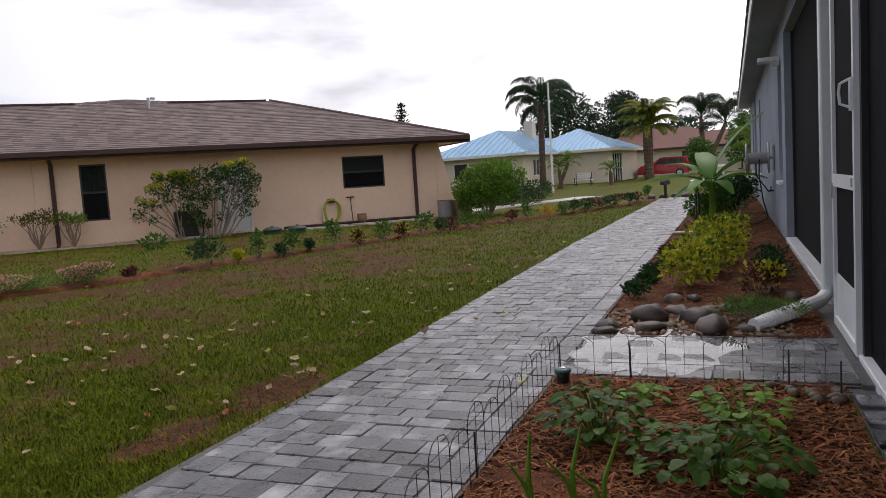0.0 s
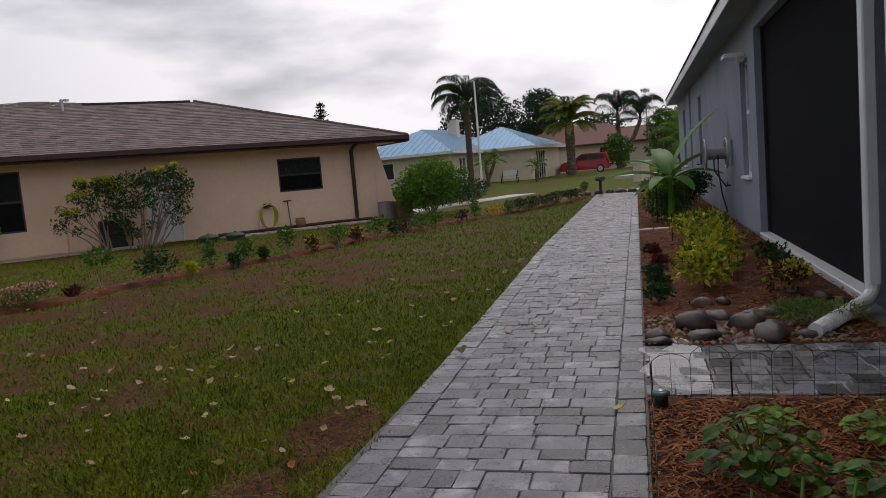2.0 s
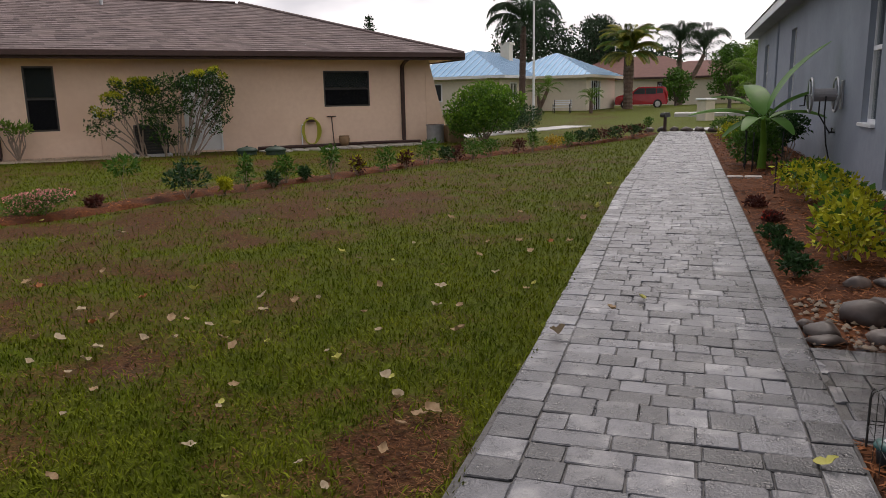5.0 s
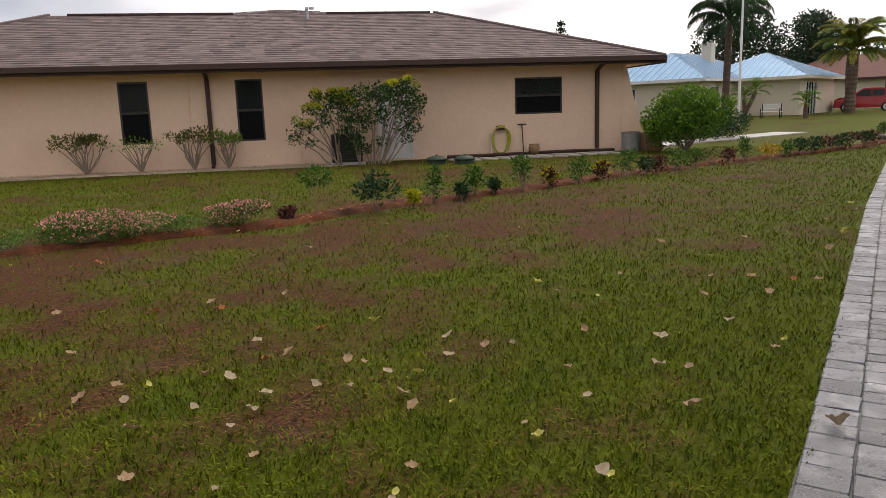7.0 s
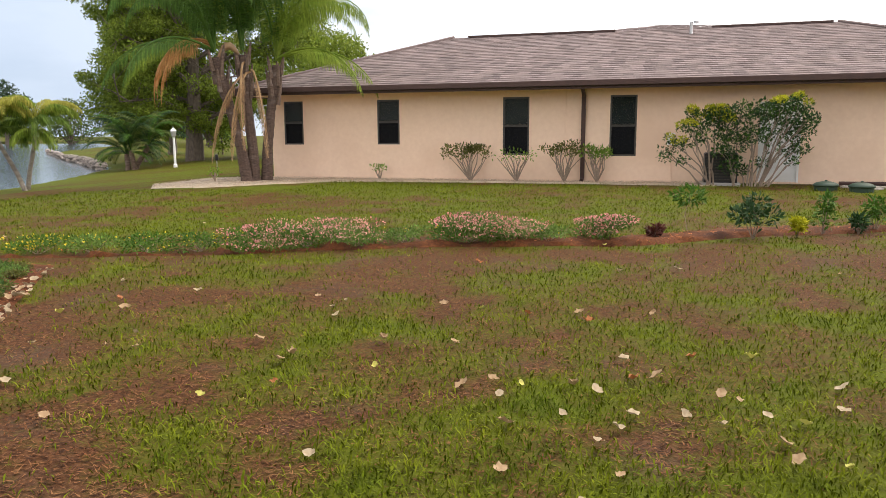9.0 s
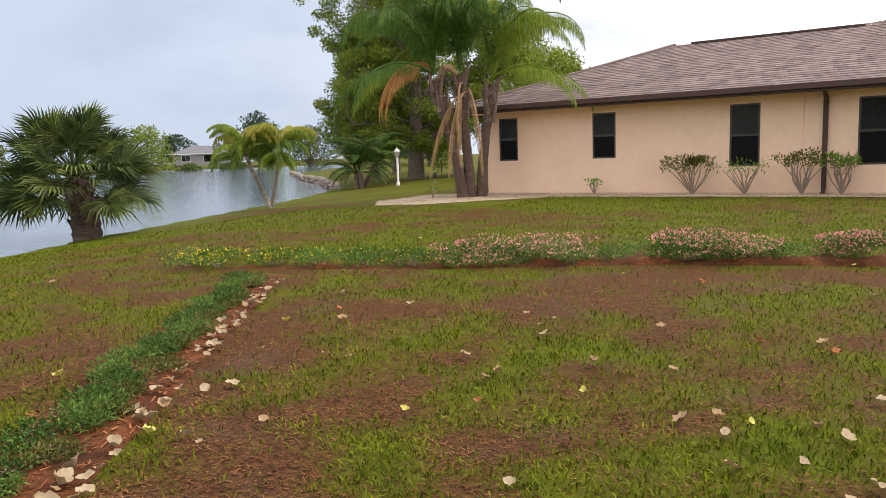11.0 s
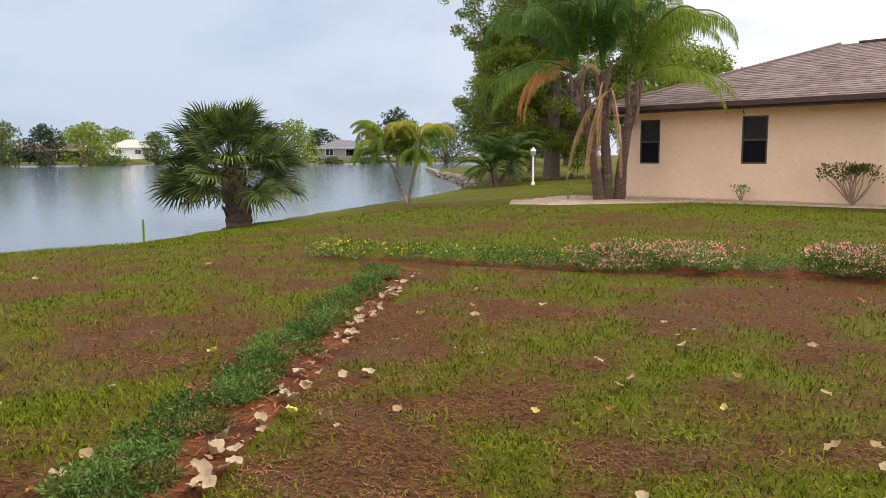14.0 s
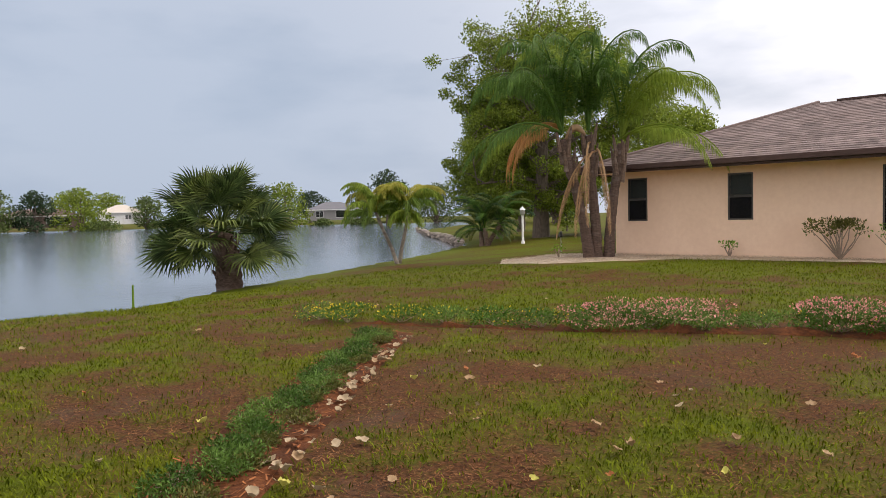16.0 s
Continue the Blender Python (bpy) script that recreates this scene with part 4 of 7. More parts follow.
bed("mulch_bed", [(1.2, 0.74), (4.70, 0.75), (4.71, -0.70), (1.2, -0.70)], "red-brown shredded mulch bed", M_MULCH, TURNED, 0.12, 0.035, 2, 17000)
bed("mulch_bed", [(5.80, 0.75), (27.5, 0.75), (27.5, -0.92), (6.95, -0.92), (6.95, -0.80), (5.80, -0.80)], "red-brown mulch bed along the grey house", M_MULCH, TURNED, 0.2, 0.035, 3, 24000)
ROW = [(-6.6, 9.15), (-4.1, 10.25), (-2.1, 11.2), (0.1, 11.95), (1.75, 13.1), (3.6, 14.05), (6.2, 15.65), (9.7, 17.6), (15.0, 20.0), (17.6, 22.0)]


def row_at(t):
    """A place along the planted row, t from 0 to 9."""
    i = min(int(t), len(ROW) - 2)
    a, b = Vector(ROW[i]), Vector(ROW[i + 1])
    return a.lerp(b, t - i)


low = [(x + 0.05 * math.sin(3 * x), y) for x, y in ROW]
high = [(x - (0.26 if x > 0 else 0.08), y + (0.50 if x > 0 else 0.16) + 0.06 * math.sin(5 * x)) for x, y in reversed(ROW)]
bed("mulch_strip", low + high, "narrow orange mulch strip under a row of young plants", M_MULCH, Matrix.Identity(4), 0.18, 0.075, 4, 15000, M_ORANGE)
def shell_at(f):
    """A place a share f along the stone-edged strip."""
    P = [Vector(p) for p in SHELL]
    L = [(b - a).length for a, b in zip(P, P[1:])]
    s = f * sum(L)
    for a, b, l in zip(P, P[1:], L):
        if s <= l:
            return a.lerp(b, s / l)
        s -= l
    return P[-1]


SHELL = [(-1.62, 3.75), (-2.58, 5.07), (-3.10, 5.78), (-3.50, 6.28), (-4.15, 7.15), (-5.55, 9.13)]
bed("mulch_strip", SHELL + [(-6.05, 8.85), (-5.15, 7.45), (-4.46, 6.55), (-3.86, 5.72), (-3.15, 4.85), (-2.25, 3.75)], "mulch strip edged with broken pale stones", M_MULCH, Matrix.Identity(4), 0.12, 0.025, 5, 3500)
bed("gravel_bed", [(-12.0, 18.95), (-10.7, 19.0), (-9.6, 20.3), (-8.4, 21.9), (-5, 22.45), (-1, 22.3), (1.6, 22.0), (1.9, 23.44), (-11.2, 23.44), (-12.8, 22.8), (-13.2, 20.6)], "pale gravel bed along the house wall", M_GRAVEL, Matrix.Identity(4), 0.35, 0.03, 6, 14000, M_PEBBLE)

# ---- grass ----
def grass(name, n, reach, length, width, seed, dry=False, per=4, x0=-15.0, x1=16.0, y0=-1.5, y1=23.2, fall=2.7):
    """Blades, thicker near the walk; none on the path or in the beds."""
    r = np.random.default_rng(seed)
    x, y = r.uniform(x0, x1, n * 14), r.uniform(y0, y1, n * 14)
    d = np.hypot(x - 0.3, y - 2.6)
    keep = r.random(len(x)) < 1 / (1 + (d / fall) ** 2.0)
    keep &= (d < reach) & (d > 0.5)
    x, y, d = x[keep], y[keep], d[keep]
    keep = np.ones(len(x), bool)
    v = 0.728 * x - 0.686 * y
    keep &= v < -np.minimum(2.24, 2.01 + 0.022 * (0.686 * x + 0.728 * y - 3)) + 0.05 * np.sin(2.3 * x) * np.sin(3.1 * y)
    keep &= lake_distance(x, y) > 0.2
    tf = turf(x, y)
    chance = np.clip(1 - tf * 1.1, 0.02, 1) if dry else 0.05 + 0.12 * np.clip(tf * 8, 0, 1) + 0.83 * np.clip(tf, 0.0, 1) ** 1.25
    keep &= r.random(len(x)) < chance
    rx, ry = [p[0] for p in ROW], [p[1] for p in ROW]
    ly = np.interp(x, rx, ry)
    keep &= ~((x > ROW[0][0]) & (y > ly - 0.12) & (y < ly + np.where(x > -0.5, 0.5, 0.14)) & (r.random(len(x)) < 0.95))
    sy = np.interp(-x, [-p[0] for p in SHELL], [p[1] for p in SHELL])
    sd2 = (sy - y) * 0.62
    keep &= ~((x < -1.4) & (x > -5.9) & (sd2 > -0.02) & (sd2 < 0.55))
    keep &= ~((y > 22.0) & (x > -13) & (x < 2)) & ~((x > 4.3) & (x < 9.6) & (y > 20.6) & (y > 20.5 + 0.36 * (x - 4.5))) & ~((x < -8.3) & (y > 18.6))
    x, y, d = x[keep][:n], y[keep][:n], d[keep][:n]
    z = ground_height(x, y)
    k = (1 + d / 12.0)
    ln, wd = length * r.uniform(0.45, 1.3, len(x)) * (0.9 + 0.02 * d), width * r.uniform(0.7, 1.3, len(x)) * k
    a = r.uniform(0, 2 * math.pi, len(x))
    tilt = r.uniform(0.9, 1.5, len(x)) if dry else r.uniform(0.25, 1.15, len(x))
    o = np.stack([np.cos(a) * np.sin(tilt), np.sin(a) * np.sin(tilt), np.cos(tilt)], -1)
    sd_ = np.stack([-np.sin(a), np.cos(a), np.zeros(len(x))], -1) * wd[:, None] / 2
    p = np.stack([x, y, z + (0.008 if dry else -0.004)], -1)
    mid = p + o * ln[:, None] * 0.55
    tip = p + o * ln[:, None] - np.stack([np.zeros(len(x)), np.zeros(len(x)), ln * 0.22], -1)
    q = np.stack([p, mid - sd_, tip, mid + sd_], 1) if per == 4 else np.stack([p - sd_, tip, p + sd_], 1)
    return quad_mesh(name, q, M_STRAW if dry else M_BLADE, per=per)


g = part("grass", grass("grass", 640000, 24, 0.062, 0.0056, 21), None)
tagged(g, "short patchy green lawn grass", "grass", kind="stuff")
g = part("dry_grass", grass("dry_grass", 420000, 21, 0.040, 0.0050, 22, True, 3), None)
tagged(g, "dry brown thatch between the grass", "grass", kind="stuff")

# ---- fallen leaves ----
def dead_leaf(seed, curl):
    r = random.Random(seed)
    s, n, rows = Shape(), 7, []
    for i in range(n + 1):
        t = i / n
        w = 0.40 * math.sin(math.pi * min(1, t * 0.95 + 0.03)) ** 0.85 * (1 - 0.25 * t) * (1 + r.uniform(-0.2, 0.2))
        h = curl * (t - 0.45) ** 2 * 1.6 + 0.10 * curl * math.sin(9 * t + seed)
        rows.append([(t - 0.5, -w, h + 0.5 * curl * w / 0.36 * r.uniform(0.5, 1.4)), (t - 0.5, 0, h), (t - 0.5, w, h + 0.4 * curl * w / 0.36 * r.uniform(0.2, 1.5))])
    v = [p for q in rows for p in q]
    f = [(3 * i + j, 3 * i + 3 + j, 3 * i + 4 + j, 3 * i + 1 + j) for i in range(n) for j in range(2)]
    return s.add(v, f)


LEAFMATS = [M_DEADPALE, M_DEADPALE, M_DEAD, M_DEAD, M_DEAD, M_DEADRED, M_DEADYEL]
leaf_meshes = [dead_leaf(i, 0.25 + 0.6 * random.Random(i).random()).mesh("fallen_leaf", LEAFMATS[i % 7], True) for i in range(14)]
LEAFWORD = ["cream", "cream", "tan", "tan", "tan", "rust-brown", "yellowish"]
r = random.Random(77)
spots = [(2.44, 5.47, 0), (1.39, 5.13, 0), (1.17, 6.79, 1), (-0.06, 6.80, 2), (0.05, 6.74, 8), (2.97, 5.71, 9), (3.28, 5.81, 13), (2.43, 3.87, 13), (-6.4, 2.2, 2), (-8.3, 3.95, 1), (0.85, 6.3, 3), (-0.3, 6.2, 4)]
placed = 0
while placed < 205:
    if placed < len(spots):
        x, y, k = spots[placed]
    else:
        t = r.random()
        x, y, k = (r.uniform(-9, 7), r.uniform(2.8, 13.5), r.randrange(14)) if t < 0.62 else (r.uniform(-4.2, 1.6), r.uniform(4.2, 8.5), r.randrange(14)) if t < 0.84 else (*tuple(uv(r.uniform(3.2, 13), -2.3 - 1.6 * r.random() ** 2))[:2], r.randrange(14))
        v = 0.728 * x - 0.686 * y
        if v > -2.0 or (v > -2.2 and t < 0.6) or math.hypot(x - 0.3, y - 3.2) < 0.9:
            continue
        if math.hypot(x, y - 3) > 6 and t < 0.45:
            continue
        placed += 0
    v = 0.728 * x - 0.686 * y
    z = 0.05 if v > -2.15 else float(ground_height(x, y)) + 0.035
    big = r.uniform(0.038, 0.088) if placed >= len(spots) else r.uniform(0.07, 0.10)
    ob = new("fallen_leaf", leaf_meshes[k])
    ob.matrix_basis = pose(x, y, z, r.uniform(-25, 25), r.uniform(-25, 25), r.uniform(0, 360)) @ Matrix.Diagonal((big, big, big, 1))
    tagged(ob, "curled dry " + LEAFWORD[k % 7] + " leaf lying on the ground", "leaf", "fallen leaves")
    placed += 1

# ---- stones and pebbles ----
def stone(rx, ry, rz, seed, n=10):
    s = Shape()
    rows = 7
    o = Vector((seed * 3.7, seed * 1.3, 0))
    v = []
    for i in range(rows + 1):
        th = math.pi * i / rows
        for j in range(n):
            ph = 2 * math.pi * j / n
            d = Vector((math.sin(th) * math.cos(ph), math.sin(th) * math.sin(ph), math.cos(th)))
            k = 1 + 0.34 * noise.noise(d * 1.3 + o) + 0.10 * noise.noise(d * 3.1 + o)
            v.append((d.x * rx * k, d.y * ry * k, max(d.z * rz * k, -rz * 0.55)))
    f = [(i * n + j, (i + 1) * n + j, (i + 1) * n + (j + 1) % n, i * n + (j + 1) % n) for i in range(rows) for j in range(n)]
    return s.add(v, f)


for i, (u, v, a, b, c) in enumerate([(6.0, -0.66, 0.13, 0.10, 0.08), (6.32, -0.40, 0.17, 0.13, 0.12), (5.98, -0.36, 0.15, 0.10, 0.07), (5.95, 0.06, 0.17, 0.12, 0.11), (6.30, -0.06, 0.15, 0.12, 0.11), (6.55, 0.02, 0.14, 0.10, 0.08),
                                    (6.62, -0.22, 0.15, 0.11, 0.07), (5.88, -0.66, 0.11, 0.07, 0.05), (6.72, 0.16, 0.13, 0.10, 0.07), (6.1, -0.24, 0.07, 0.05, 0.04), (7.15, -0.28, 0.10, 0.08, 0.07), (7.2, -0.12, 0.10, 0.07, 0.06),
                                    (6.75, 0.62, 0.10, 0.08, 0.07), (7.0, 0.72, 0.09, 0.07, 0.06), (7.3, 0.66, 0.10, 0.08, 0.06), (6.0, 0.28, 0.08, 0.06, 0.05), (6.2, -0.72, 0.06, 0.05, 0.035)]):
    ob = part("river_stone", stone(a * 0.86, b * 0.84, c * 0.70, i, 14), M_STONE, smooth=True, at=Matrix.Translation(uv(u, v, c * 0.34 + 0.02)) @ pose(0, 0, 0, 0, 0, 40 + 67 * i))
    tagged(ob, "smooth dark wet river stone beside the puddle" if i < 10 else "smooth dark rounded garden stone in mulch", "stone", "river stones")
for i in range(11):
    u, v = 4.60 - 0.055 * (i % 4) - 0.05 * (i // 4), 0.36 + 0.07 * (i % 5) + 0.02 * i
    ob = part("pebble", stone(0.036, 0.029, 0.024, 40 + i), M_WETPEBBLE, smooth=True, at=Matrix.Translation(uv(u, min(v, 0.66), 0.045)) @ pose(0, 0, 0, 0, 0, 50 * i))
    tagged(ob, "rounded wet brown pebble in the mulch bed", "pebble", "brown pebbles")
s, rr = Shape(), random.Random(4)
for i in range(420):
    u, v = 5.82 + 0.9 * rr.random() ** 1.3, -0.72 + 1.3 * rr.random()
    c, k = uv(u, v, 0.035), rr.uniform(0.010, 0.028)
    s.add([c + Vector((k, 0, 0)), c + Vector((0, k, 0)), c - Vector((k, 0, 0)), c - Vector((0, k, 0)), c + Vector((0, 0, k * 0.7))], [(0, 1, 4), (1, 2, 4), (2, 3, 4), (3, 0, 4)])
tagged(part("pebbles", s, M_WETPEBBLE, smooth=True), "brown wet pebbles round the puddle", "pebbles", kind="stuff")
for i in range(92):
    p = shell_at(0.03 + 0.95 * rr.random()) + Vector((-0.8, -0.6)) * (-0.05 + 0.15 * rr.random() ** 1.6)
    k = rr.choice((0, 1, 7, 8, 0, 1, 3))
    big = rr.uniform(0.035, 0.105)
    ob = new("fallen_leaf", leaf_meshes[k])
    ob.matrix_basis = pose(p.x, p.y, float(ground_height(p.x, p.y)) + 0.045, rr.uniform(-22, 22), rr.uniform(-22, 22), rr.uniform(0, 360)) @ Matrix.Diagonal((big, big, big, 1))
    tagged(ob, "large curled pale leaf on the mulch strip's edge", "leaf", "fallen leaves")

# ---- puddle on the side path ----
s, n = Shape(), 60
pts = []
for a in np.linspace(0, 2 * math.pi, n + 1)[:-1]:
    k = 1 + 0.10 * math.sin(2 * a + 1) + 0.07 * math.sin(5 * a + 0.6) + 0.05 * math.sin(9 * a) + 0.03 * math.sin(16 * a + 2)
    pts.append((5.46 + 0.66 * k * math.cos(a), -0.28 + 0.54 * k * math.sin(a)))
s.add([uv(u, v, 0.0362) for u, v in pts], [tuple(range(n - 1, -1, -1))])
ob = part("puddle", s, M_PUDDLE)
ob.visible_shadow = False
tagged(ob, "shallow rain puddle on the grey pavers", "puddle", kind="structure")

# ---- plants ----
def stems(s, base, tips, r0=0.012, bend=0.12, seed=1):
    q = random.Random(seed)
    base = Vector(base)
    for t in tips:
        t = Vector(t)
        m = base.lerp(t, 0.5) + Vector((q.uniform(-1, 1), q.uniform(-1, 1), q.uniform(-0.3, 0.6))) * bend * (t - base).length
        s.tube([base, m, t], [r0, r0 * 0.75, r0 * 0.35], 5, False)


def shrub(label, x, y, w, h, mat, n, ls, name="shrub", category="shrub", group="", seed=1, stem_mat=None, low=0.25, ways=6, z=None, lw=0.5, blobs=None, spread=0.8, extra=None):
    """A shrub: stems from one foot, and a crown of small leaves in several uneven lobes."""
    q = random.Random(seed)
    z = float(ground_height(x, y)) + 0.01 if z is None else z
    t = thing(name, Matrix.Translation((x, y, z)), label, category, group)
    if blobs is None:
        blobs = []
        for i in range(ways):
            a, d = 2 * math.pi * i / ways + q.uniform(-0.4, 0.4), q.uniform(0.15, 0.30) * w
            hh = q.uniform(low + 0.2, 0.82) * h
            blobs.append((d * math.cos(a), d * math.sin(a), hh, w * q.uniform(0.16, 0.28), w * q.uniform(0.16, 0.28), min(h * q.uniform(0.16, 0.28), h - hh)))
        blobs.append((0, 0, h * 0.72, w * 0.26, w * 0.26, h * 0.27))
    s = Shape()
    stems(s, (0, 0, -0.02), [(b[0], b[1], b[2]) for b in blobs], max(0.006, 0.012 * h), seed=seed)
    part("stemwork", s, stem_mat or M_TWIG, t)
    p, d = clump_points(n, blobs, seed)
    p[:, 2] = np.maximum(p[:, 2], 0.03)
    part("foliage", quad_mesh("foliage", leaf_cards(p, d + np.array([0, 0, 0.35]), ls, ls * lw, spread, seed), mat), None, t)
    if extra:
        em, share, el = extra
        p, d = clump_points(int(n * share), [(b[0], b[1], b[2] + b[5] * 0.4, b[3] * 1.02, b[4] * 1.02, b[5] * 0.75) for b in blobs], seed + 50, 0.9)
        part("blossom" if em in (M_PINK, M_YELFLOWER, M_REDFLOWER) else "young_foliage", quad_mesh("blossom", leaf_cards(p, d + np.array([0, 0, 0.6]), el, el * 0.8, 0.5, seed + 9), em), None, t)
    return t


def broad_clump(u, v, w, h, n, mat, seed, label):
    """A mound of broad soft leaves on short stalks."""
    q = random.Random(seed)
    p0 = uv(u, v, 0.03)
    t = thing("bedding_plant", Matrix.Translation(p0), label, "plant", "bedding plants")
    st, lf = Shape(), Shape()
    for i in range(n):
        a, d, hh = q.uniform(0, 2 * math.pi), w * 0.5 * math.sqrt(q.random()), 0
        hh = h * (1 - 0.55 * (d / (w * 0.5)) ** 2) * q.uniform(0.6, 1.1)
        tip = Vector((d * math.cos(a), d * math.sin(a), hh))
        if i % 3 == 0:
            st.tube([(tip.x * 0.2, tip.y * 0.2, 0), tip * 0.6 + Vector((0, 0, 0.02)), tip], 0.003, 4, False)
        out = Vector((math.cos(a), math.sin(a), q.uniform(-0.35, 0.25)))
        side = Vector((-math.sin(a), math.cos(a), q.uniform(-0.3, 0.3)))
        up = Vector((0, 0, 1))
        k = q.uniform(0.032, 0.062)
        ring = [tip + out * k * (0.5 - 0.55 * math.cos(b)) + side * k * 0.52 * math.sin(b) * (1 + 0.1 * math.sin(5 * b)) + up * (0.12 * k * abs(math.sin(b)) - 0.25 * k * (0.5 - 0.5 * math.cos(b)) ** 2) for b in np.linspace(0, 2 * math.pi, 11)[:-1]]
        c = tip + out * k * 0.45
        lf.add([c] + ring, [(0, j + 1, (j + 1) % 10 + 1) for j in range(10)])
    part("stalkwork", st, M_LEAFLT, t)
    part("foliage", lf, mat, t)
    return t


broad_clump(3.72, -0.36, 0.44, 0.24, 120, M_STRAWB, 3, "green leafy bedding plant in red mulch")
broad_clump(3.42, 0.12, 0.58, 0.20, 150, M_STRAWB, 4, "low spreading green leafy plant in red mulch")
broad_clump(3.98, 0.22, 0.40, 0.20, 62, M_LEAFLT, 5, "light green leafy bedding plant in red mulch")
broad_clump(4.28, -0.22, 0.20, 0.10, 14, M_LEAFLT, 6, "small light green seedling in red mulch")
for i, (u, v) in enumerate(((2.98, -0.46), (3.05, -0.33), (3.0, -0.22))):
    t = thing("onion_shoot", Matrix.Translation(uv(u, v, 0.03)), "pale green upright onion shoot in mulch", "plant", "onion shoots")
    part("leaf", Shape().tube([(0, 0, 0), (0.01 * i, 0.02, 0.12), (0.03 + 0.04 * i, 0.05, 0.26)], [0.011, 0.010, 0.004], 6), M_LEAFLT, t)
    part("leaf", Shape().tube([(0.01, 0, 0), (-0.02, 0.02, 0.1), (-0.07 - 0.02 * i, 0.02, 0.18)], [0.009, 0.008, 0.003], 6), M_LEAFLT, t)
for i, (u, v, w, h, n) in enumerate(((7.95, -0.20, 0.72, 0.50, 900), (8.75, -0.05, 0.70, 0.50, 900), (9.6, 0.0, 0.80, 0.52, 900), (10.5, 0.08, 0.75, 0.48, 800), (11.3, 0.0, 0.8, 0.5, 800), (12.2, 0.1, 0.8, 0.46, 800))):
    p = uv(u, v)
    shrub("bright yellow-green shrub in red mulch", p.x, p.y, w, h * 0.88, M_LEAFYEL, int(n * 0.52), 0.074, "golden_shrub", "shrub", "golden shrubs", 30 + i, low=0.05, z=0.03, lw=0.5, ways=7, extra=(M_LEAF, 0.22, 0.06))
for i, (u, v, w, h, m) in enumerate(((7.5, 0.45, 0.55, 0.36, M_LEAFRED), (8.4, 0.55, 0.5, 0.32, M_LEAFDK), (7.35, -0.62, 0.4, 0.2, M_LEAFDK), (8.1, -0.6, 0.34, 0.15, M_LEAFDK), (8.8, -0.62, 0.36, 0.16, M_LEAFDK), (9.7, -0.55, 0.3, 0.13, M_LEAFRED), (10.7, -0.6, 0.34, 0.15, M_LEAFRED), (9.3, 0.6, 0.5, 0.3, M_LEAFDK))):
    p = uv(u, v)
    shrub("low maroon-leaved plant in red mulch" if m is M_LEAFRED else "low dark green plant in red mulch", p.x, p.y, w * 0.8, h * 0.72, m, 380, 0.045, "low_plant", "plant", "low bed plants", 50 + i, low=0.0, z=0.03, extra=(M_LEAFYEL, 0.25, 0.05) if i == 0 else ((M_REDFLOWER, 0.12, 0.03) if i == 5 else None))
p = uv(6.35, 0.36)
shrub("low feathery green ground cover beside the downspout", p.x, p.y, 0.62, 0.16, M_JUNIPER, 1500, 0.045, "ground_cover", "plant", "", 70, low=0.0, z=0.03, lw=0.18, ways=9)
for i, (u, v, w, h, m, n) in enumerate(((17.5, 0.1, 1.0, 0.8, M_LEAF, 900), (18.8, 0.2, 1.1, 0.9, M_LEAFDK, 900), (20.5, 0.1, 1.0, 0.55, M_LEAF, 600), (22.5, 0.0, 1.0, 0.5, M_LEAFLT, 600), (24.5, -0.1, 1.0, 0.5, M_LEAFYEL, 600), (26.2, -0.2, 1.1, 0.6, M_LEAF, 600), (16.4, 0.35, 0.9, 0.9, M_LEAFDK, 900))):
    p = uv(u, v)
    shrub("green garden shrub beside the grey house", p.x, p.y, w, h, m, n, 0.085, "shrub", "shrub", "shrubs by the grey house", 80 + i, low=0.05)

# banana plant
p = uv(15.4, -0.15)
t = thing("banana_plant", Matrix.Translation((p.x, p.y, 0.02)), "young banana plant with broad green leaves", "plant")
part("stem", Shape().tube([(0, 0, 0), (0.02, 0, 0.4), (0.0, 0.02, 0.85)], [0.075, 0.06, 0.035], 10), M_LEAFLT, t)


def banana_leaf(az, lift, length, width, sag):
    s, n = Shape(), 12
    d = Vector((math.cos(az), math.sin(az), 0))
    side = Vector((-math.sin(az), math.cos(az), 0))
    v = []
    for i in range(n + 1):
        k = i / n
        c = Vector((0, 0, 0.8)) + d * length * k * math.cos(lift * (1 - 0.4 * k)) + Vector((0, 0, length * (k * math.sin(lift) - sag * k * k)))
        w = width * 0.5 * (0.06 if k < 0.14 else math.sin(math.pi * min(1, (k - 0.1) / 0.92) ** 0.75) ** 0.6 + 0.02)
        v += [c - side * w + Vector((0, 0, w * 0.28)), c, c + side * w + Vector((0, 0, w * 0.28))]
    return s.add(v, [(3 * i + j, 3 * i + 3 + j, 3 * i + 4 + j, 3 * i + 1 + j) for i in range(n) for j in range(2)])


for az, lift, ln, wd, sag in ((radians(140), 0.42, 1.25, 0.40, 0.34), (radians(-35), 1.38, 1.40, 0.42, 0.10), (radians(-60), 0.85, 1.15, 0.36, 0.34), (radians(-28), 0.45, 1.05, 0.34, 0.42), (radians(60), 1.0, 1.2, 0.38, 0.35), (radians(200), 0.35, 0.85, 0.26, 0.5), (radians(120), 0.95, 1.05, 0.32, 0.45), (radians(255), 0.25, 0.8, 0.26, 0.5), (radians(165), 0.15, 0.75, 0.25, 0.5)):
    part("leaf", banana_leaf(az, lift, ln, wd, sag), M_BANANA, t, smooth=True)
p = uv(15.9, -0.2)
shrub("leafy green shrub under the banana plant", p.x, p.y, 1.05, 0.98, M_LEAF, 1500, 0.085, "shrub", "shrub", "", 95, low=0.05)
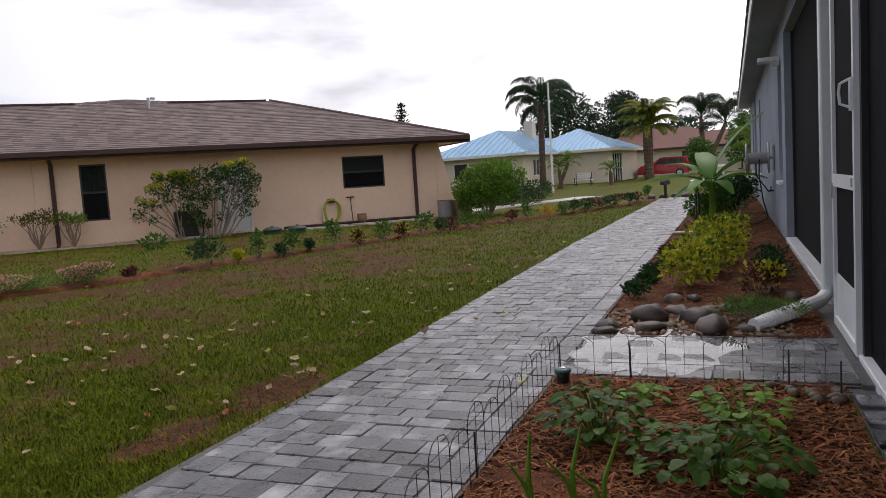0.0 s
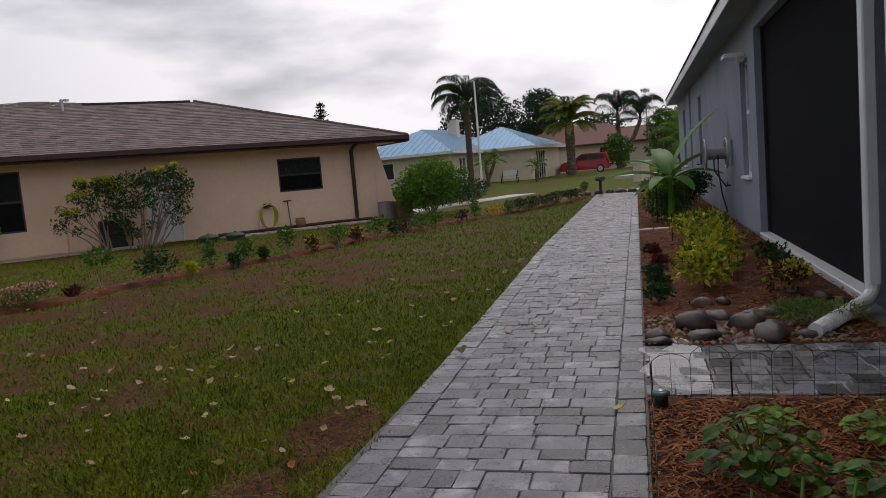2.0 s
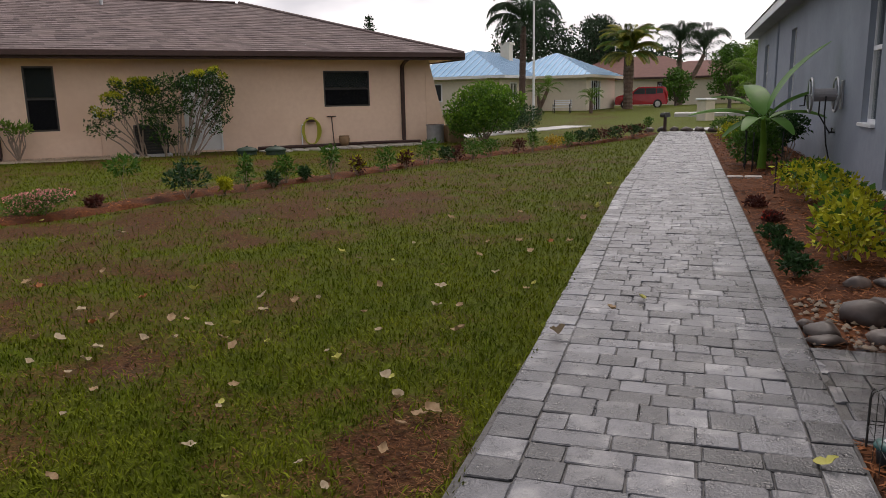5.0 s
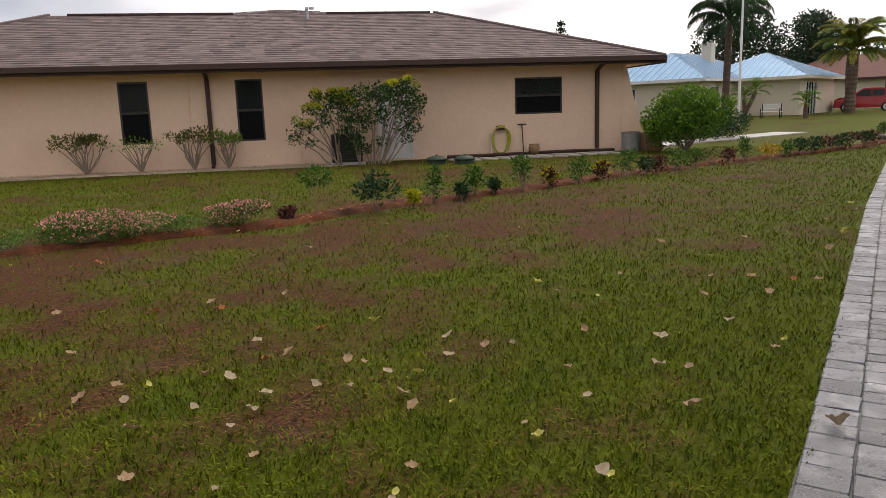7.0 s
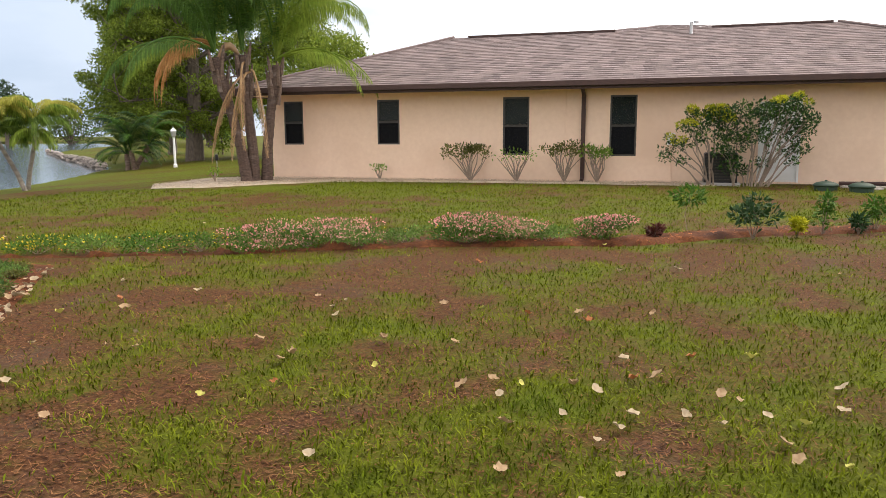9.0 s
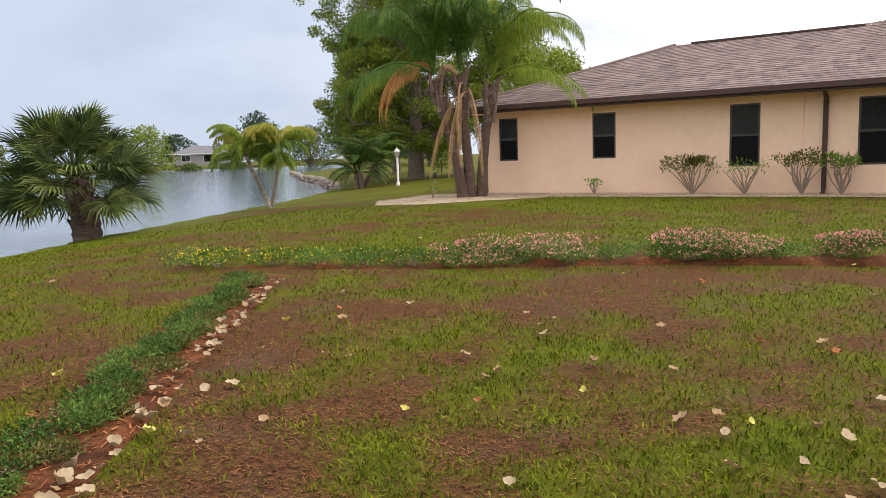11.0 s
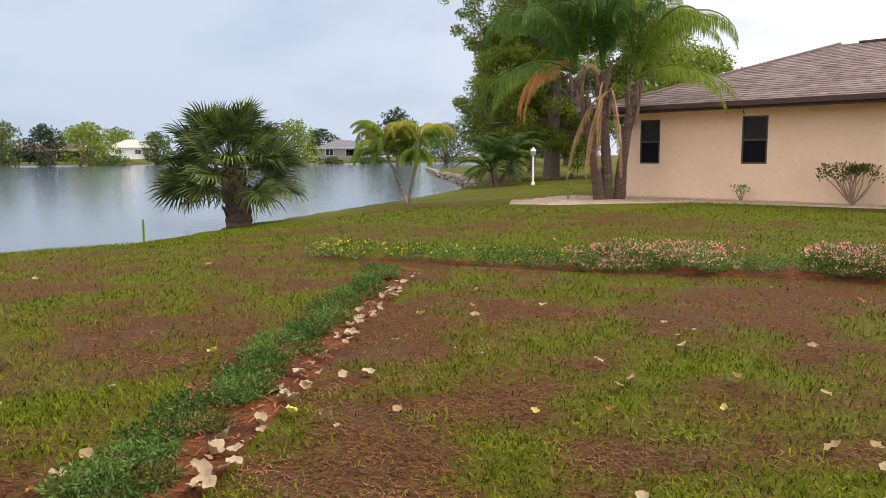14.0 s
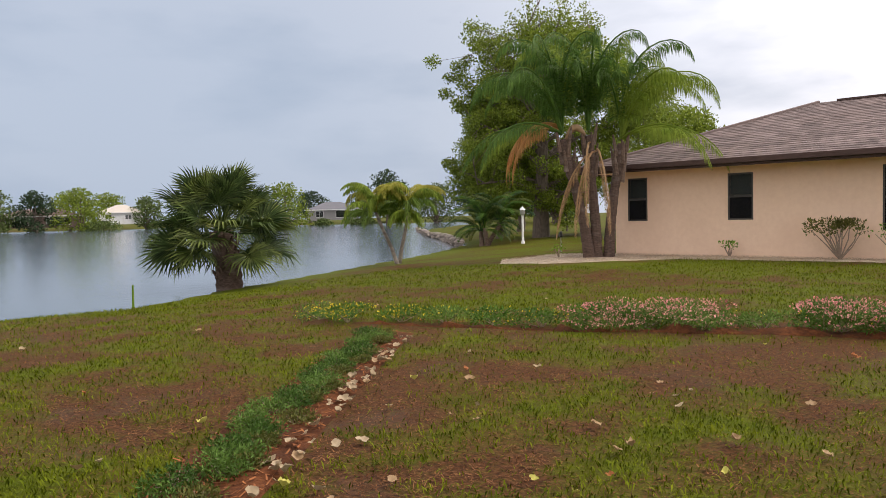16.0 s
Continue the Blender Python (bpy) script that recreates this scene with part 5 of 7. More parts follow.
for i, (u, v) in enumerate(((14.7, -0.35), (15.2, -0.42), (15.7, -0.40), (14.9, 0.1), (11.9, -0.30), (16.6, -0.45))):
    ob = part("garden_stake", Shape().tube([(0, 0, -0.05), (0.005, 0, 0.62 if i < 4 else 0.4)], 0.009, 6).tube([(0.005, 0, 0.6 if i < 4 else 0.38), (0.005, 0, 0.64 if i < 4 else 0.42)], 0.013, 6), M_BLACK, at=Matrix.Translation(uv(u, v, 0.02)))
    tagged(ob, "thin black garden stake pushed into the mulch", "stake", "garden stakes")
t = thing("stepping_slab", TURNED @ pose(13.87, 0.52, 0.0), "pale concrete stepping slab beside the path", "slab")
part("slab", Shape().box(-0.09, -0.25, 0.0, 0.09, -0.01, 0.055, 0.008), M_SLAB, t)
part("slab", Shape().box(-0.09, 0.01, 0.0, 0.09, 0.24, 0.053, 0.008), M_SLAB, t)

# ---- wire border fence and corner light ----
fence = thing("wire_border_fence", TURNED, "low dark wire border fence with arched tops", "fence")


def fence_panel(a, b, h=0.31):
    """A run of arched wire loops between two places on the ground."""
    a, b = Vector((a[0], a[1], 0.02)), Vector((b[0], b[1], 0.02))
    n = max(2, round((b - a).length / 0.2))
    for i in range(n):
        p, q = a.lerp(b, i / n), a.lerp(b, (i + 1) / n)
        m, hh = p.lerp(q, 0.5), h * (1 if i % 2 else 0.86)
        s = Shape()
        loop = [p, p + Vector((0, 0, hh * 0.78))] + [p.lerp(q, 0.5 - 0.5 * math.cos(k)) + Vector((0, 0, hh * (0.78 + 0.22 * math.sin(k)))) for k in np.linspace(0.4, math.pi - 0.4, 5)] + [q + Vector((0, 0, hh * 0.78)), q]
        s.tube(loop, 0.0018, 5, False)
        s.tube([m, m + Vector((0, 0, hh))], 0.0015, 4, False)
        part("wire_loop", s, M_WIRE, fence)
    for z in (0.10, 0.25):
        part("wire_rail", Shape().tube([a + Vector((0, 0, z)), b + Vector((0, 0, z))], 0.0014, 4, False), M_WIRE, fence)


fence_panel((2.55, 0.735), (4.66, 0.735), 0.31)
fence_panel((4.68, 0.73), (4.69, -0.62), 0.29)
for x, y in ((4.68, 0.73), (4.69, 0.34), (4.66, -0.45), (4.45, -0.66), (3.2, 0.735)):
    part("post", Shape().tube([(x, y, -0.05), (x, y, 0.22)], 0.0045, 6), M_WIRE, fence)
t = thing("path_light", Matrix.Translation(uv(4.56, -0.69, -0.03)), "small teal and black ground light beside the path", "light")
part("body", Shape().lathe([(0.028, 0), (0.032, 0.05), (0.036, 0.10), (0.036, 0.12)], 12), M_BLACK, t, smooth=True)
part("cap", Shape().lathe([(0.040, 0.118), (0.048, 0.124), (0.046, 0.136), (0.020, 0.142)], 14), M_SCREW, t, smooth=True)
part("lens", Shape().lathe([(0.018, 0.140), (0.017, 0.146), (0.008, 0.150)], 10), M_STEEL, t)

# ---- the planted row ----
PLANTS = [(0.28, 12.55, 0.28, 0.22, "red"), (0.68, 12.95, 0.35, 0.62, "palmlet"), (1.42, 12.75, 0.75, 0.72, "dark"), (1.95, 12.95, 0.28, 0.28, "lime"), (2.32, 13.45, 0.42, 0.66, "green"), (2.75, 13.55, 0.3, 0.3, "dark"), (3.02, 13.85, 0.55, 0.6, "green"), (3.35, 14.0, 0.28, 0.3, "dark"),
          (3.90, 14.30, 0.5, 0.72, "green"), (4.45, 14.62, 0.34, 0.42, "redgold"), (5.10, 14.98, 0.55, 0.55, "green"), (5.60, 15.18, 0.38, 0.42, "redgold"), (6.25, 15.6, 0.6, 0.62, "green"), (6.75, 15.85, 0.5, 0.4, "dark"), (7.05, 16.0, 0.45, 0.4, "red"), (7.6, 16.3, 0.65, 0.55, "green"), (8.2, 16.65, 0.6, 0.5, "green"),
          (9.3, 17.25, 0.5, 0.42, "red"), (9.9, 17.6, 0.45, 0.75, "green"), (10.8, 18.05, 0.6, 0.45, "gold"), (11.5, 18.4, 0.6, 0.5, "green"), (12.1, 18.75, 0.6, 0.5, "dark"), (12.7, 19.05, 0.7, 0.5, "dark"), (13.3, 19.35, 0.7, 0.5, "red"), (13.9, 19.65, 0.7, 0.5, "dark"), (14.5, 20.0, 0.7, 0.5, "red"), (15.1, 20.25, 0.7, 0.5, "dark"), (15.8, 20.8, 0.7, 0.5, "red"), (16.9, 21.7, 0.5, 0.7, "green")]
LOOK = {"red": (M_LEAFRED, "small maroon-leaved plant in the mulch row"), "dark": (M_LEAFDK, "dark green leafy young shrub in the mulch row"), "green": (M_LEAF, "green leafy young shrub in the mulch row"), "lime": (M_LEAFYEL, "small lime-green plant in the mulch row"), "redgold": (M_LEAFRED, "maroon croton with yellow tips in the mulch row"), "gold": (M_LEAFGOLD, "golden-orange croton in the mulch row"), "palmlet": (M_LEAF, "thin seedling with drooping green leaves")}
for i, (x, y, w, h, k) in enumerate(PLANTS):
    m, word = LOOK[k]
    w, h = w * 0.80, h * (0.78 if k != "palmlet" else 1)
    shrub(word, x, y, w, h, m, int(170 + 420 * w * h * (2.2 if k == "dark" else 1)), 0.075, "young_shrub", "plant", "planted row", 120 + i, low=0.12, ways=5, lw=0.42, extra=(M_LEAFYEL, 0.35, 0.06) if k in ("redgold", "lime") else None,
          blobs=[(0, 0, 0.5, 0.2, 0.2, 0.1)] if k == "palmlet" else None)
for i, t in enumerate((0.55, 1.2, 1.78, 2.2, 2.72)):
    c = (-3.95, -3.25, -1.85, -1.35, -0.28)[i]
    y = float(np.interp(c, [p[0] for p in ROW], [p[1] for p in ROW])) + 0.35
    shrub("mound of grey-green foliage with pink flowers", c, y, (1.2, 1.15, 1.05, 0.95, 0.85)[i], (0.27, 0.29, 0.31, 0.27, 0.31)[i], M_JUNIPER if i in (1, 3) else M_LEAF, 2600, 0.045, "flower_mound", "flowers", "pink flower mounds", 160 + i, low=0.0, lw=0.25, ways=12, spread=1.2, extra=(M_PINK, 0.34, 0.027))
for i in range(13):
    c = -7.3 + 0.53 * i
    y = float(np.interp(max(c, -6.6), [p[0] for p in ROW], [p[1] for p in ROW])) + 0.3 - (0.25 if c < -6.6 else 0)
    shrub("low green plants dotted with yellow flowers", c, y, 0.85, 0.20, M_LEAF if i % 3 else M_JUNIPER, 900, 0.045, "yellow_flowers", "flowers", "yellow flower clumps", 170 + i, low=0.0, lw=0.3, ways=6, extra=(M_YELFLOWER, (0.12, 0.22, 0.2, 0.05, 0.03, 0.06, 0.03, 0.01, 0.01, 0.01, 0.01, 0.01, 0.01)[i], 0.024))
for i in range(40):
    olive = i % 3 == 0
    p = shell_at(0.04 + 0.93 * (i + 0.5 * math.sin(7 * i)) / 40) + Vector((-0.8, -0.6)) * ((0.20 + 0.05 * (i % 2)) if olive else (0.36 + 0.09 * math.sin(2.7 * i)))
    shrub("yellowing feathery ground cover in mulch" if olive else "low green feathery ground cover in mulch", p.x, p.y, (0.26, 0.40, 0.33)[i % 3] + 0.05 * math.sin(5 * i), 0.075 + 0.02 * (i % 3), M_OLIVE if olive else (M_COVER, M_JUNIPER)[i % 2], 520 if olive else 800, 0.032, "ground_cover", "plant", "ground cover clumps", 190 + i, low=-0.15, lw=0.30, ways=12, spread=1.1)

# ---- along the tan house ----
def wall_shrub(x, y, h, w, seed, label, leaves=260, n=15):
    q = random.Random(seed)
    t = thing("wall_shrub", Matrix.Translation((x, y, 0.02)), label, "shrub", "wall shrubs")
    tips = []
    for i in range(n):
        a, d = q.uniform(-0.4, math.pi + 0.4) + math.pi, w * 0.5 * q.uniform(0.3, 1)
        tips.append((math.cos(2 * math.pi * i / n) * d, 0.35 * math.sin(a) * d - 0.05, h * q.uniform(0.7, 0.95)))
    s = Shape()
    stems(s, (0, 0, -0.02), tips, 0.02, 0.13, seed)
    part("stemwork", s, M_TWIG, t)
    p, d = clump_points(leaves, [(a, b, c, 0.17, 0.14, 0.11) for a, b, c in tips], seed, 0.3)
    part("foliage", quad_mesh("foliage", leaf_cards(p, d + np.array([0, 0, 0.8]), 0.085, 0.045, 0.6, seed), M_OLIVE if seed in (211, 215) else M_LEAFLT if seed % 2 else M_LEAF), None, t)


wall_shrub(-4.75, 23.1, 0.98, 1.3, 211, "pruned bare-stemmed shrub with leafy top by the wall", 620)
wall_shrub(-3.45, 23.1, 0.85, 1.25, 213, "nearly leafless twiggy shrub by the wall", 110)
wall_shrub(-2.15, 23.05, 1.05, 1.15, 215, "pruned bare-stemmed shrub beside the downspout", 420)
wall_shrub(-1.30, 23.1, 0.95, 0.8, 217, "pruned bare-stemmed shrub with leafy top by the wall", 360)
wall_shrub(-7.45, 23.15, 0.42, 0.35, 219, "tiny leafy seedling beside the house wall", 70, 5)
wall_shrub(-11.6, 21.2, 0.3, 0.3, 221, "tiny leafy seedling beside the house wall", 30, 4)

q = random.Random(9)
big = thing("large_shrub", Matrix.Translation((2.25, 22.3, 0.0)), "large leggy shrub with yellow-green tips by the wall", "shrub")
# each limb: where its foot stands, where its leafy end is, how wide that end is
limbs = [(-0.75, -1.05, 1.62, 0.26, 1), (-0.75, -1.35, 1.42, 0.22, 1), (-0.78, -1.62, 0.98, 0.20, 1), (-0.80, -1.86, 0.72, 0.18, 0), (-0.70, -0.95, 1.25, 0.22, 0), (-0.70, -0.72, 1.72, 0.27, 1), (-0.78, -1.48, 0.62, 0.12, 0), (-0.72, -1.25, 1.05, 0.16, 0),
         (-0.30, -0.45, 1.30, 0.30, 0), (-0.25, -0.55, 1.62, 0.30, 1), (-0.20, -0.30, 0.95, 0.30, 0), (-0.25, -0.35, 0.50, 0.26, 0), (-0.15, -0.15, 1.72, 0.30, 0), (-0.30, -0.55, 0.85, 0.24, 0), (-0.10, -0.10, 0.40, 0.20, 0),
         (0.15, 0.15, 1.55, 0.34, 0), (0.20, 0.40, 1.82, 0.32, 0), (0.20, 0.10, 1.20, 0.26, 0), (0.25, 0.62, 1.50, 0.34, 0), (0.30, 0.75, 1.90, 0.24, 1), (0.32, 0.95, 1.68, 0.30, 0), (0.35, 1.18, 1.92, 0.19, 1), (0.35, 1.25, 1.55, 0.26, 0),
         (0.38, 1.30, 1.25, 0.22, 0), (0.36, 1.05, 1.22, 0.24, 0), (0.38, 1.20, 0.92, 0.20, 0), (0.35, 0.90, 0.85, 0.16, 0), (0.28, 0.55, 1.12, 0.20, 0), (0.34, 1.00, 2.05, 0.14, 1), (0.40, 1.02, 0.58, 0.14, 0), (0.22, 0.35, 0.60, 0.16, 0)]
s, full, young = Shape(), [], []
for foot, x, z, w, tip in limbs:
    y = q.uniform(-0.35, 0.30)
    f, e = Vector((foot + q.uniform(-0.10, 0.10), q.uniform(-0.08, 0.10), -0.03)), Vector((x, y, z))
    m = f.lerp(e, 0.5) + Vector((0.10 * (f.x - x) + q.uniform(-0.06, 0.06), q.uniform(-0.08, 0.08), 0.02))
    s.tube([f, f.lerp(m, 0.5) + Vector((q.uniform(-0.04, 0.04), 0, 0)), m, m.lerp(e, 0.55) + Vector((q.uniform(-0.05, 0.05), 0, 0.03)), e], [0.022, 0.019, 0.016, 0.011, 0.005], 6, False)
    for b in range(3):
        k = m.lerp(e, 0.3 + 0.2 * b)
        o = e + Vector((q.uniform(-1, 1), q.uniform(-1, 1), q.uniform(-0.3, 1))) * w * 0.9
        s.tube([k, k.lerp(o, 0.6) + Vector((0, 0, 0.03)), o], [0.009, 0.007, 0.003], 5, False)
        full.append((o.x, o.y, o.z, w * 0.62, w * 0.62, w * 0.5))
        if tip:
            young.append((o.x, o.y, o.z + w * 0.35, w * 0.5, w * 0.5, w * 0.3))
    full.append((x, y, z, w, w, w * 0.75))
part("branchwork", s, M_TWIG, big)
p, d = clump_points(4600, full, 230)
part("foliage", quad_mesh("foliage", leaf_cards(p, d + np.array([0, 0, 0.35]), 0.082, 0.040, 0.8, 230), M_LEAFDK), None, big)
p, d = clump_points(2200, full, 231)
part("foliage", quad_mesh("foliage", leaf_cards(p, d + np.array([0, 0, 0.4]), 0.078, 0.040, 0.8, 231), M_LEAF), None, big)
p, d = clump_points(1500, young, 232)
part("young_foliage", quad_mesh("young_foliage", leaf_cards(p, d + np.array([0, 0, 0.6]), 0.075, 0.038, 0.6, 232), M_LEAFYEL), None, big, "yellow-green young leaves")

ac = thing("air_conditioner", Matrix.Translation((1.72, 22.75, 0.0)), "black air-conditioning unit behind the large shrub", "air conditioner")
part("casing", Shape().box(-0.38, -0.38, 0.08, 0.38, 0.38, 0.80, 0.03), M_BLACK, ac)
part("base", Shape().box(-0.45, -0.45, 0.0, 0.45, 0.45, 0.08, 0.01), M_CONCRETE, ac)
for i in range(9):
    part("louvre", Shape().box(-0.36, -0.40, 0.14 + 0.07 * i, 0.36, -0.382, 0.17 + 0.07 * i), M_BRONZE, ac)
for x, y in ((3.85, 21.35), (4.50, 21.05)):
    t = thing("tank_lid", Matrix.Translation((x, y, 0.0)), "dark green plastic tank lid in the lawn", "tank lid", "tank lids")
    part("riser", Shape().lathe([(0.24, -0.05), (0.24, 0.10)], 20), M_LID, t, smooth=False)
    part("lid", Shape().lathe([(0.265, 0.10), (0.265, 0.135), (0.20, 0.18), (0.10, 0.205), (0.02, 0.21)], 20), M_LID, t, smooth=True)
    part("knob", Shape().lathe([(0.03, 0.205), (0.03, 0.235), (0.01, 0.24)], 8), M_LID, t)
t = thing("garden_hose", Matrix.Translation((6.08, HY - 0.03, 0.0)), "yellow-green garden hose coiled on a wall hanger", "garden hose")
for i in range(4):
    w, b = 0.20 + 0.025 * i, 0.03 + 0.03 * i
    loop = [(w * math.sin(a) * (1 + 0.10 * math.cos(a)), -0.05 - 0.022 * i, 0.45 + (0.40 - 0.015 * i) * math.cos(a)) for a in np.linspace(0, 2 * math.pi, 29)]
    part("coil", Shape().tube(loop, 0.017, 7, False), M_HOSE, t)
part("hanger", Shape().box(-0.12, -0.10, 0.72, 0.12, 0.02, 0.84, 0.02), M_TRIM, t)
ob = part("pvc_pipe", Shape().tube([(0, 0, 0), (0, 0, 0.62), (0.02, -0.05, 0.66)], 0.02, 8), M_WHITE, at=Matrix.Translation((5.80, HY - 0.12, 0.0)))
tagged(ob, "short white pipe standing by the wall", "pipe")
t = thing("wall_tool", Matrix.Translation((6.72, HY - 0.03, 0.0)), "rusty T-handled tool leaning on the wall", "tool")
part("shaft", Shape().tube([(0.02, -0.10, 0.0), (0.0, 0.0, 0.86)], 0.014, 6), M_TRIM, t)
part("grip", Shape().tube([(-0.13, 0, 0.86), (0.13, 0, 0.86)], 0.018, 6), M_TRIM, t)
t = thing("basket_pot", Matrix.Translation((6.98, 23.15, 0.02)), "small tan clay pot by the house wall", "pot")
part("pot", Shape().lathe([(0.10, 0), (0.15, 0.10), (0.16, 0.20), (0.14, 0.27), (0.12, 0.28), (0.11, 0.24)], 14), M_CLAY, t, smooth=True)
part("rim", Shape().tube([(0.14 * math.cos(a), 0.14 * math.sin(a), 0.28) for a in np.linspace(0, 2 * math.pi, 17)], 0.016, 6, False), M_CLAY, t)
for x, y, w, h, m, word in ((9.75, 22.85, 0.26, 0.55, M_PLANTER, "grey cylindrical planter by the house corner"), (10.35, 22.9, 0.27, 0.52, M_CLAY, "tan square planter by the house corner")):
    t = thing("planter", Matrix.Translation((x, y, 0.0)), word, "planter")
    if m is M_PLANTER:
        part("pot", Shape().lathe([(w, 0), (w, h - 0.04), (w + 0.015, h - 0.035), (w + 0.015, h), (w - 0.03, h), (w - 0.03, h - 0.06)], 24), m, t)
    else:
        part("pot", Shape().box(-w, -w, 0, w, w, h, 0.02), m, t)
    part("soil", Shape().lathe([(w - 0.035, h - 0.05), (w - 0.04, h + 0.004)], 16), M_MULCH, t)
s = Shape()
patio = thing("flagstones", Matrix.Identity(4), "pale irregular flagstone strip along the house", "paving", kind="structure")
for i in range(24):
    x = 4.6 + 0.40 * (i // 2) + q.uniform(-0.04, 0.04)
    y0 = 21.9 + 0.065 * (x - 4.6) + 0.5 * (i % 2)
    k = [(x + 0.19 * math.cos(a) * q.uniform(0.9, 1.12), y0 + 0.23 * math.sin(a) * q.uniform(0.9, 1.1)) for a in np.linspace(0.3, 0.3 + 2 * math.pi, 8)[:-1]]
    part("flagstone", Shape().slab(k, -0.01, 0.035 + q.uniform(0, 0.012)), M_SLAB, patio)
ob = part("bed_edging", Shape().tube([(4.5, 23.2, 0.05), (6.0, 23.22, 0.05), (8.0, 23.15, 0.07), (9.4, 23.2, 0.05)], 0.05, 6), M_TRIM)
tagged(ob, "dark timber edging along the house wall", "edging", kind="structure")

# round bush at the house corner and hedge
shrub("dense rounded bright green bush by the house corner", 10.85, 21.75, 2.4, 1.65, M_LEAF, 8500, 0.085, "round_bush", "bush", "", 240, low=0.0, ways=12, extra=(M_LEAFLT, 0.45, 0.085))
shrub("clipped dark green hedge by the road", 14.0, 26.3, 2.2, 1.0, M_LEAFDK, 2200, 0.09, "hedge", "hedge", "", 242, low=0.0, ways=9)
shrub("clipped dark green hedge by the road", 15.8, 27.6, 2.0, 0.95, M_LEAFDK, 1900, 0.09, "hedge", "hedge", "", 243, low=0.0, ways=9)

# ---- palms ----
def frond(length, rise, fall, leaflets, ll, hang, seed, width=0.028, vee=0.5, late=1.3):
    """A feather frond along +x from the origin: an arching rib with drooping leaflets. Gives the rib and the leaflets as two shapes."""
    q = random.Random(seed)
    rib, lf, pts = Shape(), Shape(), []
    p, n = Vector((0, 0, 0)), 14
    for i in range(n + 1):
        a = rise - fall * (i / n) ** late
        pts.append(p.copy())
        p = p + Vector((math.cos(a), 0, math.sin(a))) * length / n
    rib.tube(pts, [0.03 * (1 - 0.85 * i / n) * length / 2.4 for i in range(n + 1)], 5, False)
    for k in range(leaflets):
        t = 0.16 + 0.84 * (k + q.random()) / leaflets
        i = min(int(t * n), n - 1)
        c = pts[i].lerp(pts[i + 1], t * n - i)
        d = (pts[i + 1] - pts[i]).normalized()
        size = ll * (math.sin(math.pi * (0.18 + 0.78 * t)) ** 0.6) * q.uniform(0.8, 1.15)
        for sgn in (-1, 1):
            out = (d * 0.55 + Vector((0, sgn, 0)) * vee + Vector((0, 0, 0.15 - hang * 0.3 + q.uniform(-0.12, 0.12)))).normalized()
            mid = c + out * size * 0.5
            tip = mid + (out * 0.5 + Vector((0, 0, -hang))).normalized() * size * 0.5
            sd_ = d * width * 0.5
            lf.add([c, mid - sd_, tip, mid + sd_], [(0, 1, 2, 3)])
    return rib, lf


FROND_KINDS = {}


def frond_meshes(key, mat, *args):
    if key not in FROND_KINDS:
        rib, lf = frond(*args)
        k = len(rib.v)
        rib.add(lf.v, lf.f)
        FROND_KINDS[key] = rib.mesh("frond", mat)
    return FROND_KINDS[key]


def ringed_trunk(s, pts, radii, n=10, rings=10):
    """A palm trunk with the slight swellings of old leaf scars."""
    pts, P, R = [Vector(p) for p in pts], [], []
    m = len(pts) - 1
    for i in range(rings * m + 1):
        t = i / rings
        a = min(int(t), m - 1)
        P.append(pts[a].lerp(pts[a + 1], t - a))
        R.append((radii[a] + (radii[a + 1] - radii[a]) * (t - a)) * (1.05 if i % 2 else 0.96))
    s.tube(P, R, n)


def feather_palm(label, base, tops, crown, seed, name="palm_tree", trunk_r=(0.17, 0.11), mats=(M_PALM,), bark=None, group="", wide=0.02):
    """A clump of feather palms: trunks to their tops, and for each a crown (fronds, length, leaflets, leaflet length, hang)."""
    q = random.Random(seed)
    t = thing(name, Matrix.Translation(base), label, "palm tree", group)
    nf, length, leaflets, ll, hang = crown
    for ti, top in enumerate(tops):
        top = Vector(top)
        foot = Vector((top.x * 0.10 + 0.16 * math.cos(2.1 * ti), top.y * 0.10 + 0.16 * math.sin(2.1 * ti), -0.08)) if len(tops) > 1 else Vector((0, 0, -0.08))
        s = Shape()
        ringed_trunk(s, [foot, foot.lerp(top, 0.33) + Vector((top.x * -0.06, top.y * -0.06, 0)), foot.lerp(top, 0.7), top], [trunk_r[0], trunk_r[0] * 0.85, trunk_r[1] * 1.15, trunk_r[1]])
        part("trunk", s, bark or M_BARK, t)
        for i in range(nf):
            k = (0, 1, 0, 2, 1, 0, 3)[i % 7] if hang > 1.4 else i % 4
            rise = (1.55, 1.40, 0.95, 0.35)[k]
            mat = mats[(i + ti) % len(mats)]
            me = frond_meshes((length, k, leaflets, ll, hang, mat.name), mat, length * (1.05, 1.0, 0.9, 0.75)[k], rise, ((3.1, 3.1, 2.7, 1.9) if hang > 1.4 else (2.6, 2.8, 2.5, 1.7) if hang > 1 else (2.0, 2.2, 1.9, 1.5))[k], leaflets, ll, hang, 7 + k, wide, 0.30 if hang > 1 else 0.5, 1.9 if hang > 1.4 else 1.3)
            az = 137.5 * i + q.uniform(-15, 15) + 50 * ti
            part("frond", me, None, t, at=Matrix.Translation(top) @ pose(0, 0, 0, q.uniform(-6, 6), q.uniform(-6, 6), az))
    return t


